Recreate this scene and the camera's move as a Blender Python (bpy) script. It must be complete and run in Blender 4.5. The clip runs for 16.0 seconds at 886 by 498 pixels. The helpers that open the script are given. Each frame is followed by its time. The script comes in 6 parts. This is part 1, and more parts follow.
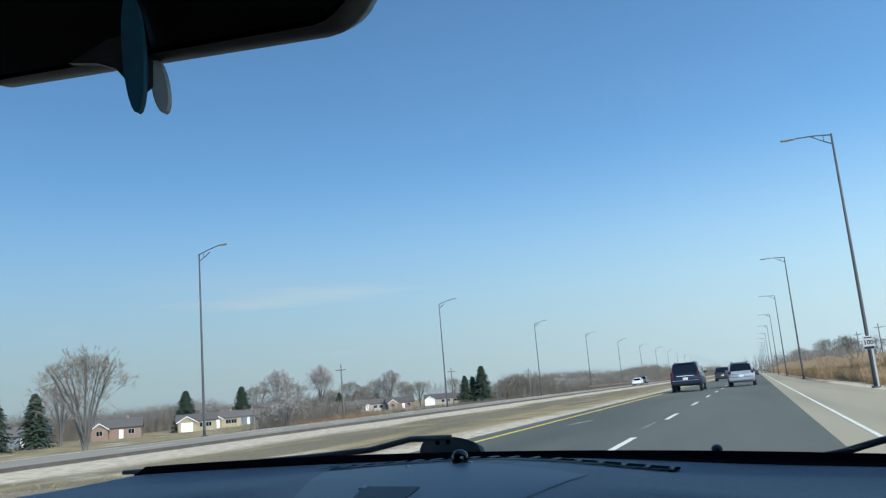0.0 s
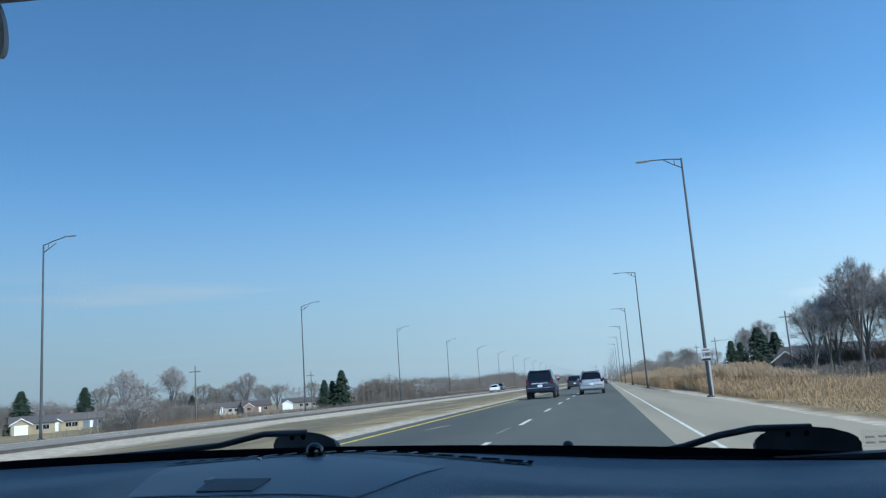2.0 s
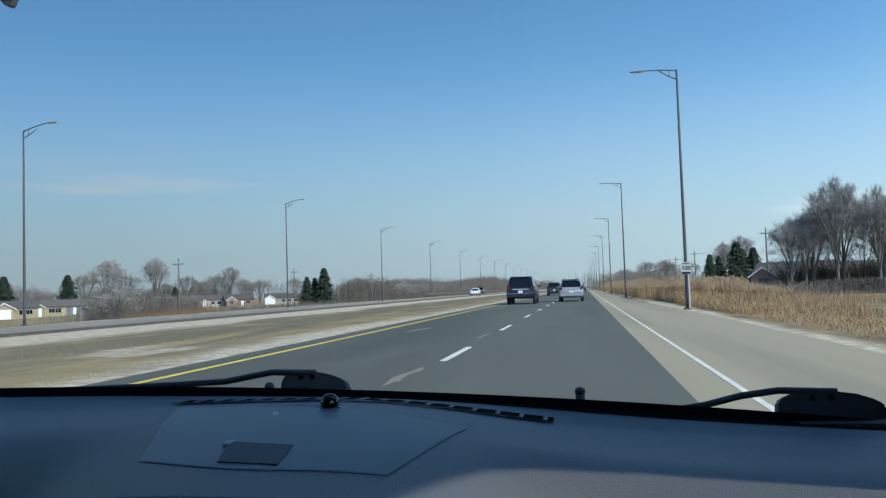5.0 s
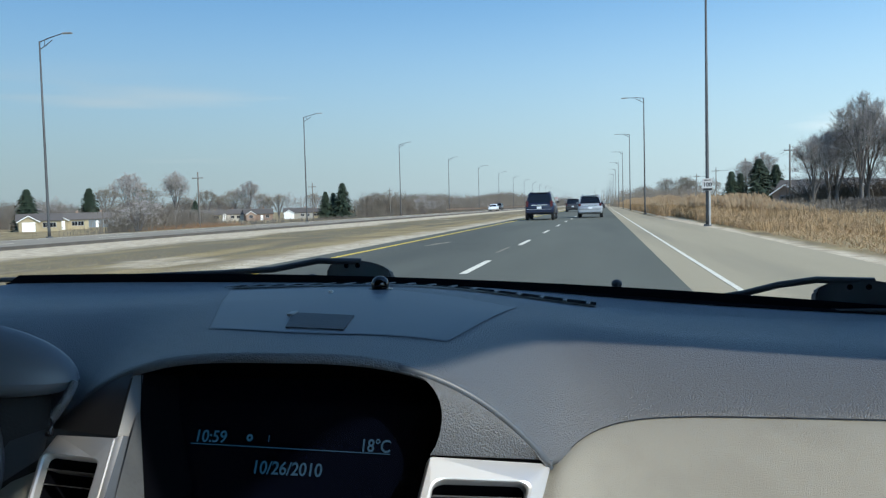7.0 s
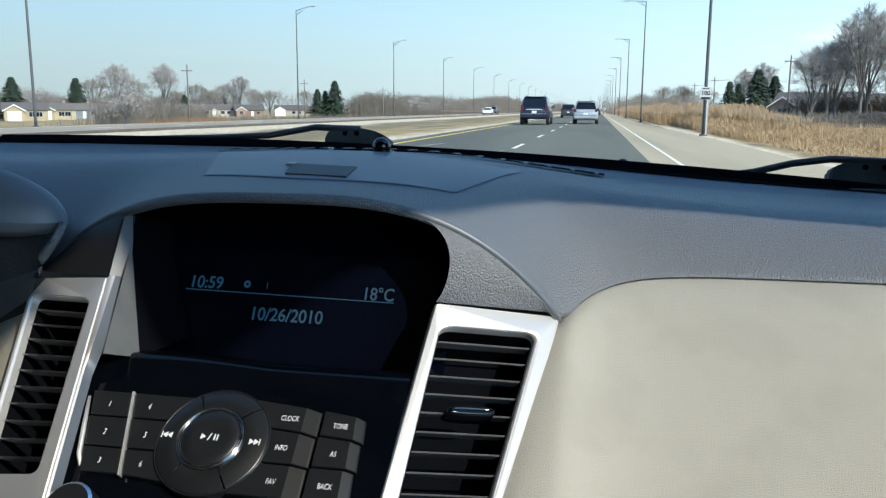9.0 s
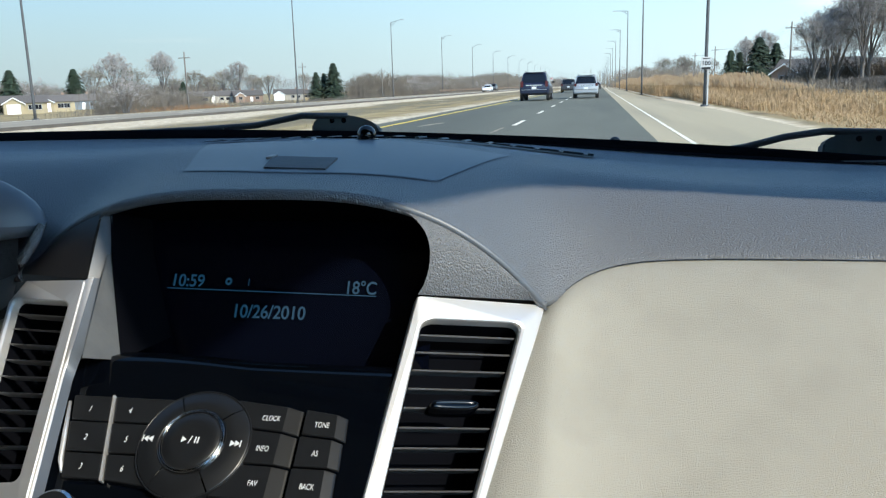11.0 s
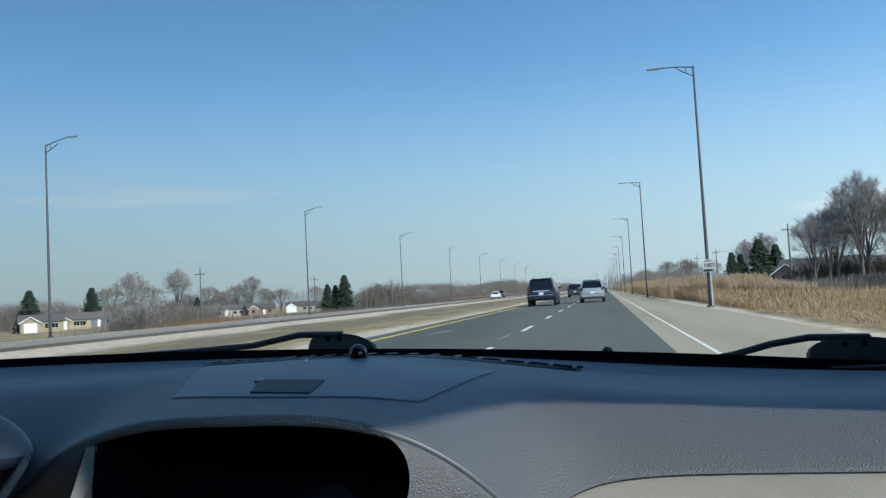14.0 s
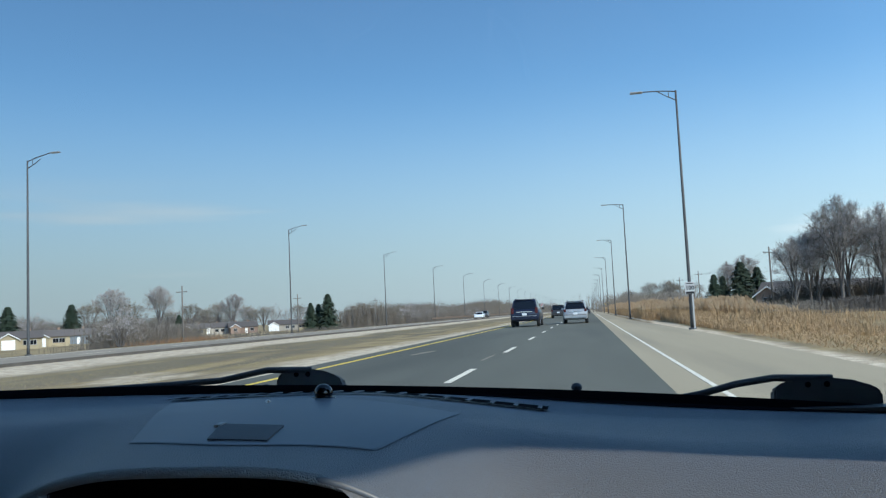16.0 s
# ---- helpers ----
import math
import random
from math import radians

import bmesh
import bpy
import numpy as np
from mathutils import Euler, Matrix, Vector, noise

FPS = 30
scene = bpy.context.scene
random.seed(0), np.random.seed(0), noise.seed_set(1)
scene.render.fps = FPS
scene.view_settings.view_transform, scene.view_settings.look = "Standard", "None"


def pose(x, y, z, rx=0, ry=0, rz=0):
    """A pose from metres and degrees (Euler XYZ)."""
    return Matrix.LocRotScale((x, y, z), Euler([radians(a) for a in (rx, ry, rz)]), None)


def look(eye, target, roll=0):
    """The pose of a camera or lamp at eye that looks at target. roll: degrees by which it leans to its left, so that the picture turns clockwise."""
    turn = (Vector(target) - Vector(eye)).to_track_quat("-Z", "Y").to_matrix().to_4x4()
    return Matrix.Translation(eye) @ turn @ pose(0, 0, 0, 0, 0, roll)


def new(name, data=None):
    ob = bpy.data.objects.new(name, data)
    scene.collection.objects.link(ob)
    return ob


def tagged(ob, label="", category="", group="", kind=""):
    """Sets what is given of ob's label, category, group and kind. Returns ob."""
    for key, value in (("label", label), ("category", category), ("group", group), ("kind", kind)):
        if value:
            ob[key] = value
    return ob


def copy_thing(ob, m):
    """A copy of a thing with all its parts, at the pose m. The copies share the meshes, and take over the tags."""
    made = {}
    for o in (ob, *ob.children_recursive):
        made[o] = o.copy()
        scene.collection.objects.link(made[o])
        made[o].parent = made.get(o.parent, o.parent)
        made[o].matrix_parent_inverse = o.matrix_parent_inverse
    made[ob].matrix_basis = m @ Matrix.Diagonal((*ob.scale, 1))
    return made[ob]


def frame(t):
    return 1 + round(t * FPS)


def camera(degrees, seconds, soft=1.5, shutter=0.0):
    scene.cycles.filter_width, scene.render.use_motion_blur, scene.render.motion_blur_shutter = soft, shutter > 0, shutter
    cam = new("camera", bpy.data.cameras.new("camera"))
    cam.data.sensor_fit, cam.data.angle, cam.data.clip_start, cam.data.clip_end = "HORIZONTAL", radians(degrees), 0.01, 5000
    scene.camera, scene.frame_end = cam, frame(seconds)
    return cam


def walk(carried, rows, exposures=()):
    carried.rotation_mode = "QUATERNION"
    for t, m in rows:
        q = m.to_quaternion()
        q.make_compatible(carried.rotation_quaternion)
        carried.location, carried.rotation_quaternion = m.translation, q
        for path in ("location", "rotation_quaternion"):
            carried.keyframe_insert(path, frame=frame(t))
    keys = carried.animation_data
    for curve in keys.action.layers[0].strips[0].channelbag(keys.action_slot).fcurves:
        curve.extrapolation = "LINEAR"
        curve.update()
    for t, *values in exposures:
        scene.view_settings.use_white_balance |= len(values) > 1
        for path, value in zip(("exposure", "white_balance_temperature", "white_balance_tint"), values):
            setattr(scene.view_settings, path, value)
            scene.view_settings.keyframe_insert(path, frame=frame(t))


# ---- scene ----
EXPO = [(0.0, 0.49, 6700, 10), (1.0, 0.41, 6500, 10), (1.5, 0.30, 6350, 10), (2.0, 0.28, 6000, 10), (3.0, 0.25, 6300, 10), (4.0, 0.24, 6450, 10), (5.2, 0.23, 6600, 10), (7.5, 0.60, 6850, 10), (8.5, 0.90, 6950, 10),
        (11.0, 0.95, 7000, 10), (11.5, 0.80, 7000, 10), (12.0, 0.71, 7050, 10), (12.5, 0.66, 6950, 10), (13.0, 0.52, 6750, 10), (14.0, 0.33, 6700, 10), (16.0, 0.36, 6700, 10)]      # seconds, stops, kelvin, tint
cam = camera(57.77, 16.0, soft=1.3)


def held(x, y, z, yaw, pitch, roll):
    """The pose of the hand-held camera from its place, heading, tilt and lean in degrees."""
    turn = Matrix.Rotation(radians(yaw), 4, "Z") @ Matrix.Rotation(radians(pitch), 4, "X") @ Matrix.Rotation(radians(roll), 4, "Y")
    return Matrix.Translation((x, y, z)) @ turn @ Matrix.Rotation(radians(90), 4, "X")


# seconds, place in metres, heading, tilt, lean
PATH = [
    (0.0, 0.381, -1.029, 1.084, 20.25, 10.38, 4.90),
    (0.5, 0.362, -1.036, 1.074, 19.57, 10.08, 4.46),
    (1.0, 0.354, -1.013, 1.062, 15.46, 9.82, 5.43),
    (1.5, 0.384, -1.012, 1.077, 10.26, 11.09, 5.72),
    (2.0, 0.376, -1.012, 1.068, 10.56, 9.97, 4.14),
    (2.5, 0.371, -0.998, 1.051, 9.66, 10.77, 3.72),
    (3.0, 0.367, -0.965, 1.058, 7.03, 8.47, 3.58),
    (3.5, 0.361, -0.957, 1.091, 3.08, 7.12, 3.73),
    (4.0, 0.342, -0.967, 1.104, 3.18, 3.73, 2.79),
    (4.5, 0.322, -0.955, 1.145, 3.09, 3.11, 1.76),
    (5.0, 0.317, -0.968, 1.136, 9.83, 2.99, 1.88),
    (5.2, 0.317, -0.968, 1.136, 11.48, 3.34, 1.98),
    (7.3, 0.277, -0.996, 1.096, 11.39, -4.20, 1.32),
    (7.5, 0.273, -0.996, 1.093, 11.64, -5.15, 1.02),
    (8.0, 0.251, -0.976, 1.056, 11.42, -9.31, 0.13),
    (8.5, 0.256, -0.969, 1.048, 10.70, -9.62, -0.45),
    (11.0, 0.277, -0.953, 1.055, 11.05, -11.32, 1.61),
    (11.5, 0.287, -0.952, 1.064, 10.68, -7.62, 2.32),
    (12.0, 0.295, -0.963, 1.061, 10.58, -3.53, 3.45),
    (12.5, 0.306, -0.949, 1.078, 10.56, -2.31, 5.21),
    (13.0, 0.314, -0.951, 1.078, 9.99, 2.56, 5.26),
    (13.5, 0.299, -0.955, 1.067, 10.14, 3.10, 3.91),
    (14.0, 0.306, -0.966, 1.067, 11.19, 3.39, 3.15),
    (14.5, 0.317, -0.976, 1.090, 12.20, 3.49, 3.06),
    (15.0, 0.315, -0.985, 1.087, 11.80, 3.54, 3.06),
    (15.5, 0.312, -0.972, 1.085, 11.66, 3.36, 2.91),
    (16.0, 0.330, -0.968, 1.091, 9.99, 4.73, 2.71),
]
walk(cam, [(t, held(*r)) for t, *r in PATH], EXPO)

# ---- sky and sun ----
SUN_EL, SUN_AZ = 36.0, 126.0          # degrees up; clockwise from straight ahead
world = bpy.data.worlds.new("sky")
scene.world = world
world.use_nodes = True
wn, wl = world.node_tree.nodes, world.node_tree.links
wn.clear()
w_out = wn.new("ShaderNodeOutputWorld")
w_bg = wn.new("ShaderNodeBackground")
sky = wn.new("ShaderNodeTexSky")
sky.sky_type = "NISHITA"
sky.sun_disc = False
sky.sun_elevation = radians(SUN_EL)
sky.sun_rotation = radians(SUN_AZ)
sky.air_density, sky.dust_density, sky.ozone_density = 1.0, 0.4, 3.0
w_bg.inputs["Strength"].default_value = 0.138
w_co = wn.new("ShaderNodeTexCoord")
w_map = wn.new("ShaderNodeMapping")
w_map.inputs["Scale"].default_value = (1.3, 1.3, 13.0)
w_map.inputs["Rotation"].default_value = (0.06, 0.05, 0.25)
w_map.inputs["Location"].default_value = (0.35, 0.2, 0.6)
w_noise = wn.new("ShaderNodeTexNoise")
w_noise.inputs["Scale"].default_value = 1.7
w_noise.inputs["Detail"].default_value = 6.0
w_ramp = wn.new("ShaderNodeValToRGB")
w_ramp.color_ramp.elements[0].position, w_ramp.color_ramp.elements[0].color = 0.56, (0, 0, 0, 1)
w_ramp.color_ramp.elements[1].position, w_ramp.color_ramp.elements[1].color = 0.74, (0.80, 0.80, 0.80, 1)
w_mix = wn.new("ShaderNodeMix")
w_mix.data_type = "RGBA"
w_mix.inputs["B"].default_value = (4.6, 5.2, 5.7, 1)
wl.new(w_co.outputs["Generated"], w_map.inputs["Vector"])
wl.new(w_map.outputs["Vector"], w_noise.inputs["Vector"])
wl.new(w_noise.outputs["Fac"], w_ramp.inputs["Fac"])
w_tint = wn.new("ShaderNodeMix")
w_tint.data_type, w_tint.blend_type = "RGBA", "MULTIPLY"
w_tint.inputs["Factor"].default_value = 1.0
w_tint.inputs["B"].default_value = (0.615, 0.89, 1.03, 1)
wl.new(sky.outputs["Color"], w_tint.inputs["A"])
# pale haze that thickens towards the horizon
w_sep = wn.new("ShaderNodeSeparateXYZ")
wl.new(w_co.outputs["Generated"], w_sep.inputs["Vector"])
w_hz = wn.new("ShaderNodeMapRange")
w_hz.interpolation_type = "SMOOTHSTEP"
w_hz.inputs["From Min"].default_value, w_hz.inputs["From Max"].default_value = 0.0, 0.30
w_hz.inputs["To Min"].default_value, w_hz.inputs["To Max"].default_value = 0.92, 0.0
wl.new(w_sep.outputs["Z"], w_hz.inputs["Value"])
w_haze = wn.new("ShaderNodeMix")
w_haze.data_type = "RGBA"
w_haze.inputs["B"].default_value = (3.0, 3.85, 4.55, 1)
wl.new(w_hz.outputs["Result"], w_haze.inputs["Factor"])
wl.new(w_tint.outputs["Result"], w_haze.inputs["A"])
wl.new(w_haze.outputs["Result"], w_mix.inputs["A"])
# thin cirrus, low in the sky only
w_low = wn.new("ShaderNodeMapRange")
w_low.interpolation_type = "SMOOTHSTEP"
w_low.inputs["From Min"].default_value, w_low.inputs["From Max"].default_value = 0.18, 0.11
wl.new(w_sep.outputs["Z"], w_low.inputs["Value"])
w_wisp = wn.new("ShaderNodeMath")
w_wisp.operation = "MULTIPLY"
wl.new(w_ramp.outputs["Color"], w_wisp.inputs[0])
w_rise = wn.new("ShaderNodeMapRange")
w_rise.interpolation_type = "SMOOTHSTEP"
w_rise.inputs["From Min"].default_value, w_rise.inputs["From Max"].default_value = 0.035, 0.07
wl.new(w_sep.outputs["Z"], w_rise.inputs["Value"])
w_bandpass = wn.new("ShaderNodeMath")
w_bandpass.operation = "MULTIPLY"
wl.new(w_low.outputs["Result"], w_bandpass.inputs[0])
wl.new(w_rise.outputs["Result"], w_bandpass.inputs[1])
wl.new(w_bandpass.outputs[0], w_wisp.inputs[1])
wl.new(w_wisp.outputs[0], w_mix.inputs["Factor"])
# the air is brighter towards the sun's side
w_dot = wn.new("ShaderNodeVectorMath")
w_dot.operation = "DOT_PRODUCT"
w_dot.inputs[1].default_value = (math.sin(radians(SUN_AZ)), math.cos(radians(SUN_AZ)), 0.0)
wl.new(w_co.outputs["Generated"], w_dot.inputs[0])
w_side = wn.new("ShaderNodeMath")
w_side.operation = "MULTIPLY_ADD"
w_side.inputs[1].default_value, w_side.inputs[2].default_value = 0.88, 1.615
wl.new(w_dot.outputs["Value"], w_side.inputs[0])
w_glow = wn.new("ShaderNodeVectorMath")
w_glow.operation = "SCALE"
wl.new(w_mix.outputs["Result"], w_glow.inputs[0])
wl.new(w_side.outputs[0], w_glow.inputs["Scale"])
wl.new(w_glow.outputs["Vector"], w_bg.inputs["Color"])
wl.new(w_bg.outputs["Background"], w_out.inputs["Surface"])

sun_data = bpy.data.lights.new("sun", "SUN")
sun_data.energy, sun_data.angle, sun_data.color = 3.7, radians(0.8), (1.0, 0.94, 0.84)
sun = new("sun", sun_data)
el, az = radians(SUN_EL), radians(SUN_AZ)
to_sun = Vector((math.sin(az) * math.cos(el), math.cos(az) * math.cos(el), math.sin(el)))
sun.matrix_world = look(to_sun * 50, (0, 0, 0))


# ---- materials ----
def material(name, color, rough=0.6, metal=0.0, second=None, scale=8.0, amount=0.5, bump=0.0, bump_scale=60.0,
             third=None, third_scale=1.0, spec=0.5, vary=0.0, stretch=(1, 1, 1), coat=0.0):
    """A Principled surface with colour variation at two scales, grain and fine relief."""
    m = bpy.data.materials.new(name)
    m.use_nodes = True
    n, l = m.node_tree.nodes, m.node_tree.links
    p = n["Principled BSDF"]
    p.inputs["Roughness"].default_value = rough
    p.inputs["Metallic"].default_value = metal
    p.inputs["Specular IOR Level"].default_value = spec
    p.inputs["Coat Weight"].default_value = coat
    co = n.new("ShaderNodeTexCoord")
    mp = n.new("ShaderNodeMapping")
    mp.inputs["Scale"].default_value = stretch
    l.new(co.outputs["Object"], mp.inputs["Vector"])
    rgb = n.new("ShaderNodeRGB")
    rgb.outputs[0].default_value = (*color, 1)
    last = rgb.outputs[0]

    def blend(other, sc, amt, lo, hi):
        t = n.new("ShaderNodeTexNoise")
        t.inputs["Scale"].default_value = sc
        t.inputs["Detail"].default_value = 5.0
        l.new(mp.outputs["Vector"], t.inputs["Vector"])
        r = n.new("ShaderNodeMapRange")
        r.inputs["From Min"].default_value, r.inputs["From Max"].default_value = lo, hi
        r.inputs["To Max"].default_value = amt
        l.new(t.outputs["Fac"], r.inputs["Value"])
        x = n.new("ShaderNodeMix")
        x.data_type = "RGBA"
        x.inputs["B"].default_value = (*other, 1)
        l.new(r.outputs["Result"], x.inputs["Factor"])
        l.new(last, x.inputs["A"])
        return x.outputs["Result"]

    if second:
        last = blend(second, scale, amount, 0.35, 0.65)
    if third:
        last = blend(third, third_scale, 0.8, 0.48, 0.66)
    if vary:
        info = n.new("ShaderNodeObjectInfo")
        hsv = n.new("ShaderNodeHueSaturation")
        r = n.new("ShaderNodeMapRange")
        r.inputs["To Min"].default_value, r.inputs["To Max"].default_value = 1 - vary, 1 + vary
        l.new(info.outputs["Random"], r.inputs["Value"])
        l.new(r.outputs["Result"], hsv.inputs["Value"])
        l.new(last, hsv.inputs["Color"])
        last = hsv.outputs["Color"]
    l.new(last, p.inputs["Base Color"])
    if bump:
        t = n.new("ShaderNodeTexNoise")
        t.inputs["Scale"].default_value = bump_scale
        t.inputs["Detail"].default_value = 3.0
        l.new(co.outputs["Object"], t.inputs["Vector"])
        b = n.new("ShaderNodeBump")
        b.inputs["Strength"].default_value = bump
        b.inputs["Distance"].default_value = 0.6 / bump_scale
        l.new(t.outputs["Fac"], b.inputs["Height"])
        l.new(b.outputs["Normal"], p.inputs["Normal"])
    return m


def grained(name, color, rough, cell=420.0, strength=0.5, second=None, spec=0.5, third=None):
    """Moulded plastic with a leather-like grain."""
    m = material(name, color, rough, second=second, scale=6.0, amount=0.5, spec=spec, third=third, third_scale=17.0)
    n, l = m.node_tree.nodes, m.node_tree.links
    co = n["Texture Coordinate"]
    v = n.new("ShaderNodeTexVoronoi")
    v.feature = "F1"
    v.inputs["Scale"].default_value = cell
    l.new(co.outputs["Object"], v.inputs["Vector"])
    b = n.new("ShaderNodeBump")
    b.inputs["Strength"].default_value = strength
    b.inputs["Distance"].default_value = 0.0012
    b.invert = True
    l.new(v.outputs["Distance"], b.inputs["Height"])
    l.new(b.outputs["Normal"], n["Principled BSDF"].inputs["Normal"])
    return m


def glowing(name, color, strength):
    m = bpy.data.materials.new(name)
    m.use_nodes = True
    p = m.node_tree.nodes["Principled BSDF"]
    p.inputs["Base Color"].default_value = (0.01, 0.02, 0.03, 1)
    p.inputs["Emission Color"].default_value = (*color, 1)
    p.inputs["Emission Strength"].default_value = strength
    return m


def pane_glass(name, tint):
    """Thin glass: clear, with a Fresnel gloss."""
    m = bpy.data.materials.new(name)
    m.use_nodes = True
    n, l = m.node_tree.nodes, m.node_tree.links
    n.clear()
    out = n.new("ShaderNodeOutputMaterial")
    mix = n.new("ShaderNodeMixShader")
    clear = n.new("ShaderNodeBsdfTransparent")
    clear.inputs["Color"].default_value = (*tint, 1)
    gloss = n.new("ShaderNodeBsdfGlossy")
    gloss.inputs["Roughness"].default_value = 0.02
    fr = n.new("ShaderNodeLayerWeight")
    pw = n.new("ShaderNodeMath")
    pw.operation = "POWER"
    pw.inputs[1].default_value = 5.0
    l.new(fr.outputs["Facing"], pw.inputs[0])
    ad = n.new("ShaderNodeMath")
    ad.operation = "MULTIPLY_ADD"
    ad.inputs[1].default_value, ad.inputs[2].default_value = 0.35, 0.015
    l.new(pw.outputs[0], ad.inputs[0])
    l.new(ad.outputs[0], mix.inputs["Fac"])
    l.new(clear.outputs["BSDF"], mix.inputs[1])
    l.new(gloss.outputs["BSDF"], mix.inputs[2])
    l.new(mix.outputs["Shader"], out.inputs["Surface"])
    return m


M_ASPHALT = material("asphalt", (0.118, 0.119, 0.097), 0.9, second=(0.140, 0.141, 0.115), scale=0.6, amount=0.7, bump=0.35, bump_scale=45, third=(0.080, 0.083, 0.071), third_scale=0.12, stretch=(1.6, 0.18, 1), spec=0.2)
M_SHOULDER = material("shoulder_paving", (0.355, 0.300, 0.205), 0.92, second=(0.41, 0.347, 0.240), scale=0.5, amount=0.7, bump=0.4, bump_scale=35, third=(0.265, 0.232, 0.17), third_scale=0.35, stretch=(1.6, 0.08, 1), spec=0.15)
M_CONCRETE = material("concrete", (0.52, 0.49, 0.43), 0.85, second=(0.43, 0.40, 0.35), scale=1.2, amount=0.7, bump=0.3, bump_scale=30, vary=0.08)
M_GROUND = material("dry_grass_ground", (0.345, 0.252, 0.122), 0.97, second=(0.235, 0.178, 0.080), scale=0.55, amount=0.85, bump=0.9, bump_scale=9, third=(0.105, 0.075, 0.040), third_scale=0.21)
M_BLADE = material("dry_grass_blade", (0.44, 0.34, 0.18), 0.9, second=(0.22, 0.20, 0.09), scale=0.7, amount=0.8)
M_REED = material("reed_stem", (0.41, 0.272, 0.140), 0.85, second=(0.25, 0.165, 0.095), scale=0.7, amount=0.9)
M_PLUME = material("reed_plume", (0.50, 0.36, 0.22), 0.95, second=(0.34, 0.225, 0.135), scale=1.5, amount=0.8)
M_WHITE_LINE = material("white_road_paint", (0.80, 0.74, 0.60), 0.7, second=(0.60, 0.57, 0.49), scale=3.0, amount=0.6, bump=0.3, bump_scale=50, spec=0.15)
M_YELLOW_LINE = material("yellow_road_paint", (0.80, 0.58, 0.10), 0.7, second=(0.62, 0.46, 0.10), scale=2.0, amount=0.6, bump=0.3, bump_scale=50, spec=0.15)
M_WORN = material("worn_pale_asphalt", (0.25, 0.212, 0.160), 0.95, second=(0.31, 0.262, 0.195), scale=0.6, amount=0.7, bump=0.3, bump_scale=40, third=(0.20, 0.17, 0.13), third_scale=0.2, stretch=(1.5, 0.15, 1))
M_KERB = material("shadow_dark_kerb", (0.07, 0.06, 0.05), 0.9, second=(0.11, 0.095, 0.08), scale=1.5, amount=0.8, bump=0.3)
M_POLE = material("weathered_steel_pole", (0.062, 0.066, 0.069), 0.6, metal=0.2, second=(0.085, 0.085, 0.085), scale=2.0, amount=0.6, bump=0.1)
M_LAMP = material("lamp_head_grey", (0.36, 0.36, 0.36), 0.5, metal=0.4, second=(0.28, 0.28, 0.28), scale=6)
M_WOODPOLE = material("weathered_timber", (0.165, 0.15, 0.135), 0.9, second=(0.105, 0.095, 0.085), scale=3, amount=0.8, bump=0.5, bump_scale=20, stretch=(4, 4, 0.4))
M_BARK = material("grey_bark", (0.135, 0.124, 0.117), 0.95, second=(0.095, 0.087, 0.082), scale=2.5, amount=0.8, bump=0.6, bump_scale=10, stretch=(3, 3, 0.6))
M_TWIG = material("bare_twigs", (0.37, 0.342, 0.325), 0.95, second=(0.28, 0.255, 0.24), scale=0.8, amount=0.8, vary=0.2)
M_THICKET = material("brown_thicket_twigs", (0.205, 0.176, 0.145), 0.95, second=(0.14, 0.12, 0.10), scale=0.5, amount=0.9, vary=0.2)
M_BUD = material("budding_twigs", (0.245, 0.215, 0.175), 0.95, second=(0.18, 0.158, 0.13), scale=0.8, amount=0.8, vary=0.15)
M_NEEDLE = material("conifer_needles", (0.030, 0.050, 0.026), 0.85, second=(0.018, 0.034, 0.02), scale=1.5, amount=0.9, vary=0.15)
M_DASH = grained("grey_grained_vinyl", (0.110, 0.120, 0.135), 0.46, cell=640, strength=0.75, second=(0.101, 0.111, 0.126), spec=0.6)
M_DASHFLAT = material("smooth_dash_plastic", (0.088, 0.103, 0.126), 0.43, second=(0.096, 0.111, 0.134), scale=10, bump=0.05, bump_scale=900)
M_PAD = grained("beige_leatherette", (0.318, 0.306, 0.266), 0.60, cell=1050, strength=0.5, second=(0.355, 0.342, 0.298), third=(0.295, 0.283, 0.246))
M_BLACK = material("black_trim", (0.012, 0.012, 0.014), 0.5, second=(0.018, 0.018, 0.02), scale=20)
# Near-black without gloss: shade of depths put into colour; also the seal's black.
M_DEEP = material("shade_and_seal_black", (0.0026, 0.0030, 0.0046), 0.95, spec=0.02)
M_PIANO = material("gloss_black", (0.0008, 0.0014, 0.0028), 0.08, second=(0.0012, 0.002, 0.0036), scale=30, spec=0.45)
M_SCREEN = material("dark_display", (0.0013, 0.0021, 0.0056), 0.14, spec=0.15)
M_BUTTON = material("charcoal_button", (0.0085, 0.0092, 0.0105), 0.33, second=(0.011, 0.012, 0.0135), scale=60, spec=0.55)
M_SILVER = material("satin_silver", (0.80, 0.80, 0.80), 0.47, metal=0.8, second=(0.77, 0.77, 0.78), scale=40, bump=0.03, bump_scale=1200)
M_CHROME = material("chrome", (0.75, 0.75, 0.76), 0.12, metal=1.0)
M_CYAN = glowing("cyan_display_digits", (0.03, 0.25, 0.55), 0.075)
M_LEGEND = material("white_legend_print", (0.62, 0.64, 0.66), 0.6)
M_RUBBER = material("black_rubber", (0.036, 0.039, 0.046), 0.6, second=(0.055, 0.058, 0.066), scale=25, bump=0.15, bump_scale=200)
M_CAP = material("dusty_black_cap", (0.058, 0.062, 0.070), 0.72, second=(0.085, 0.09, 0.095), scale=30, amount=0.8, bump=0.2, bump_scale=300)
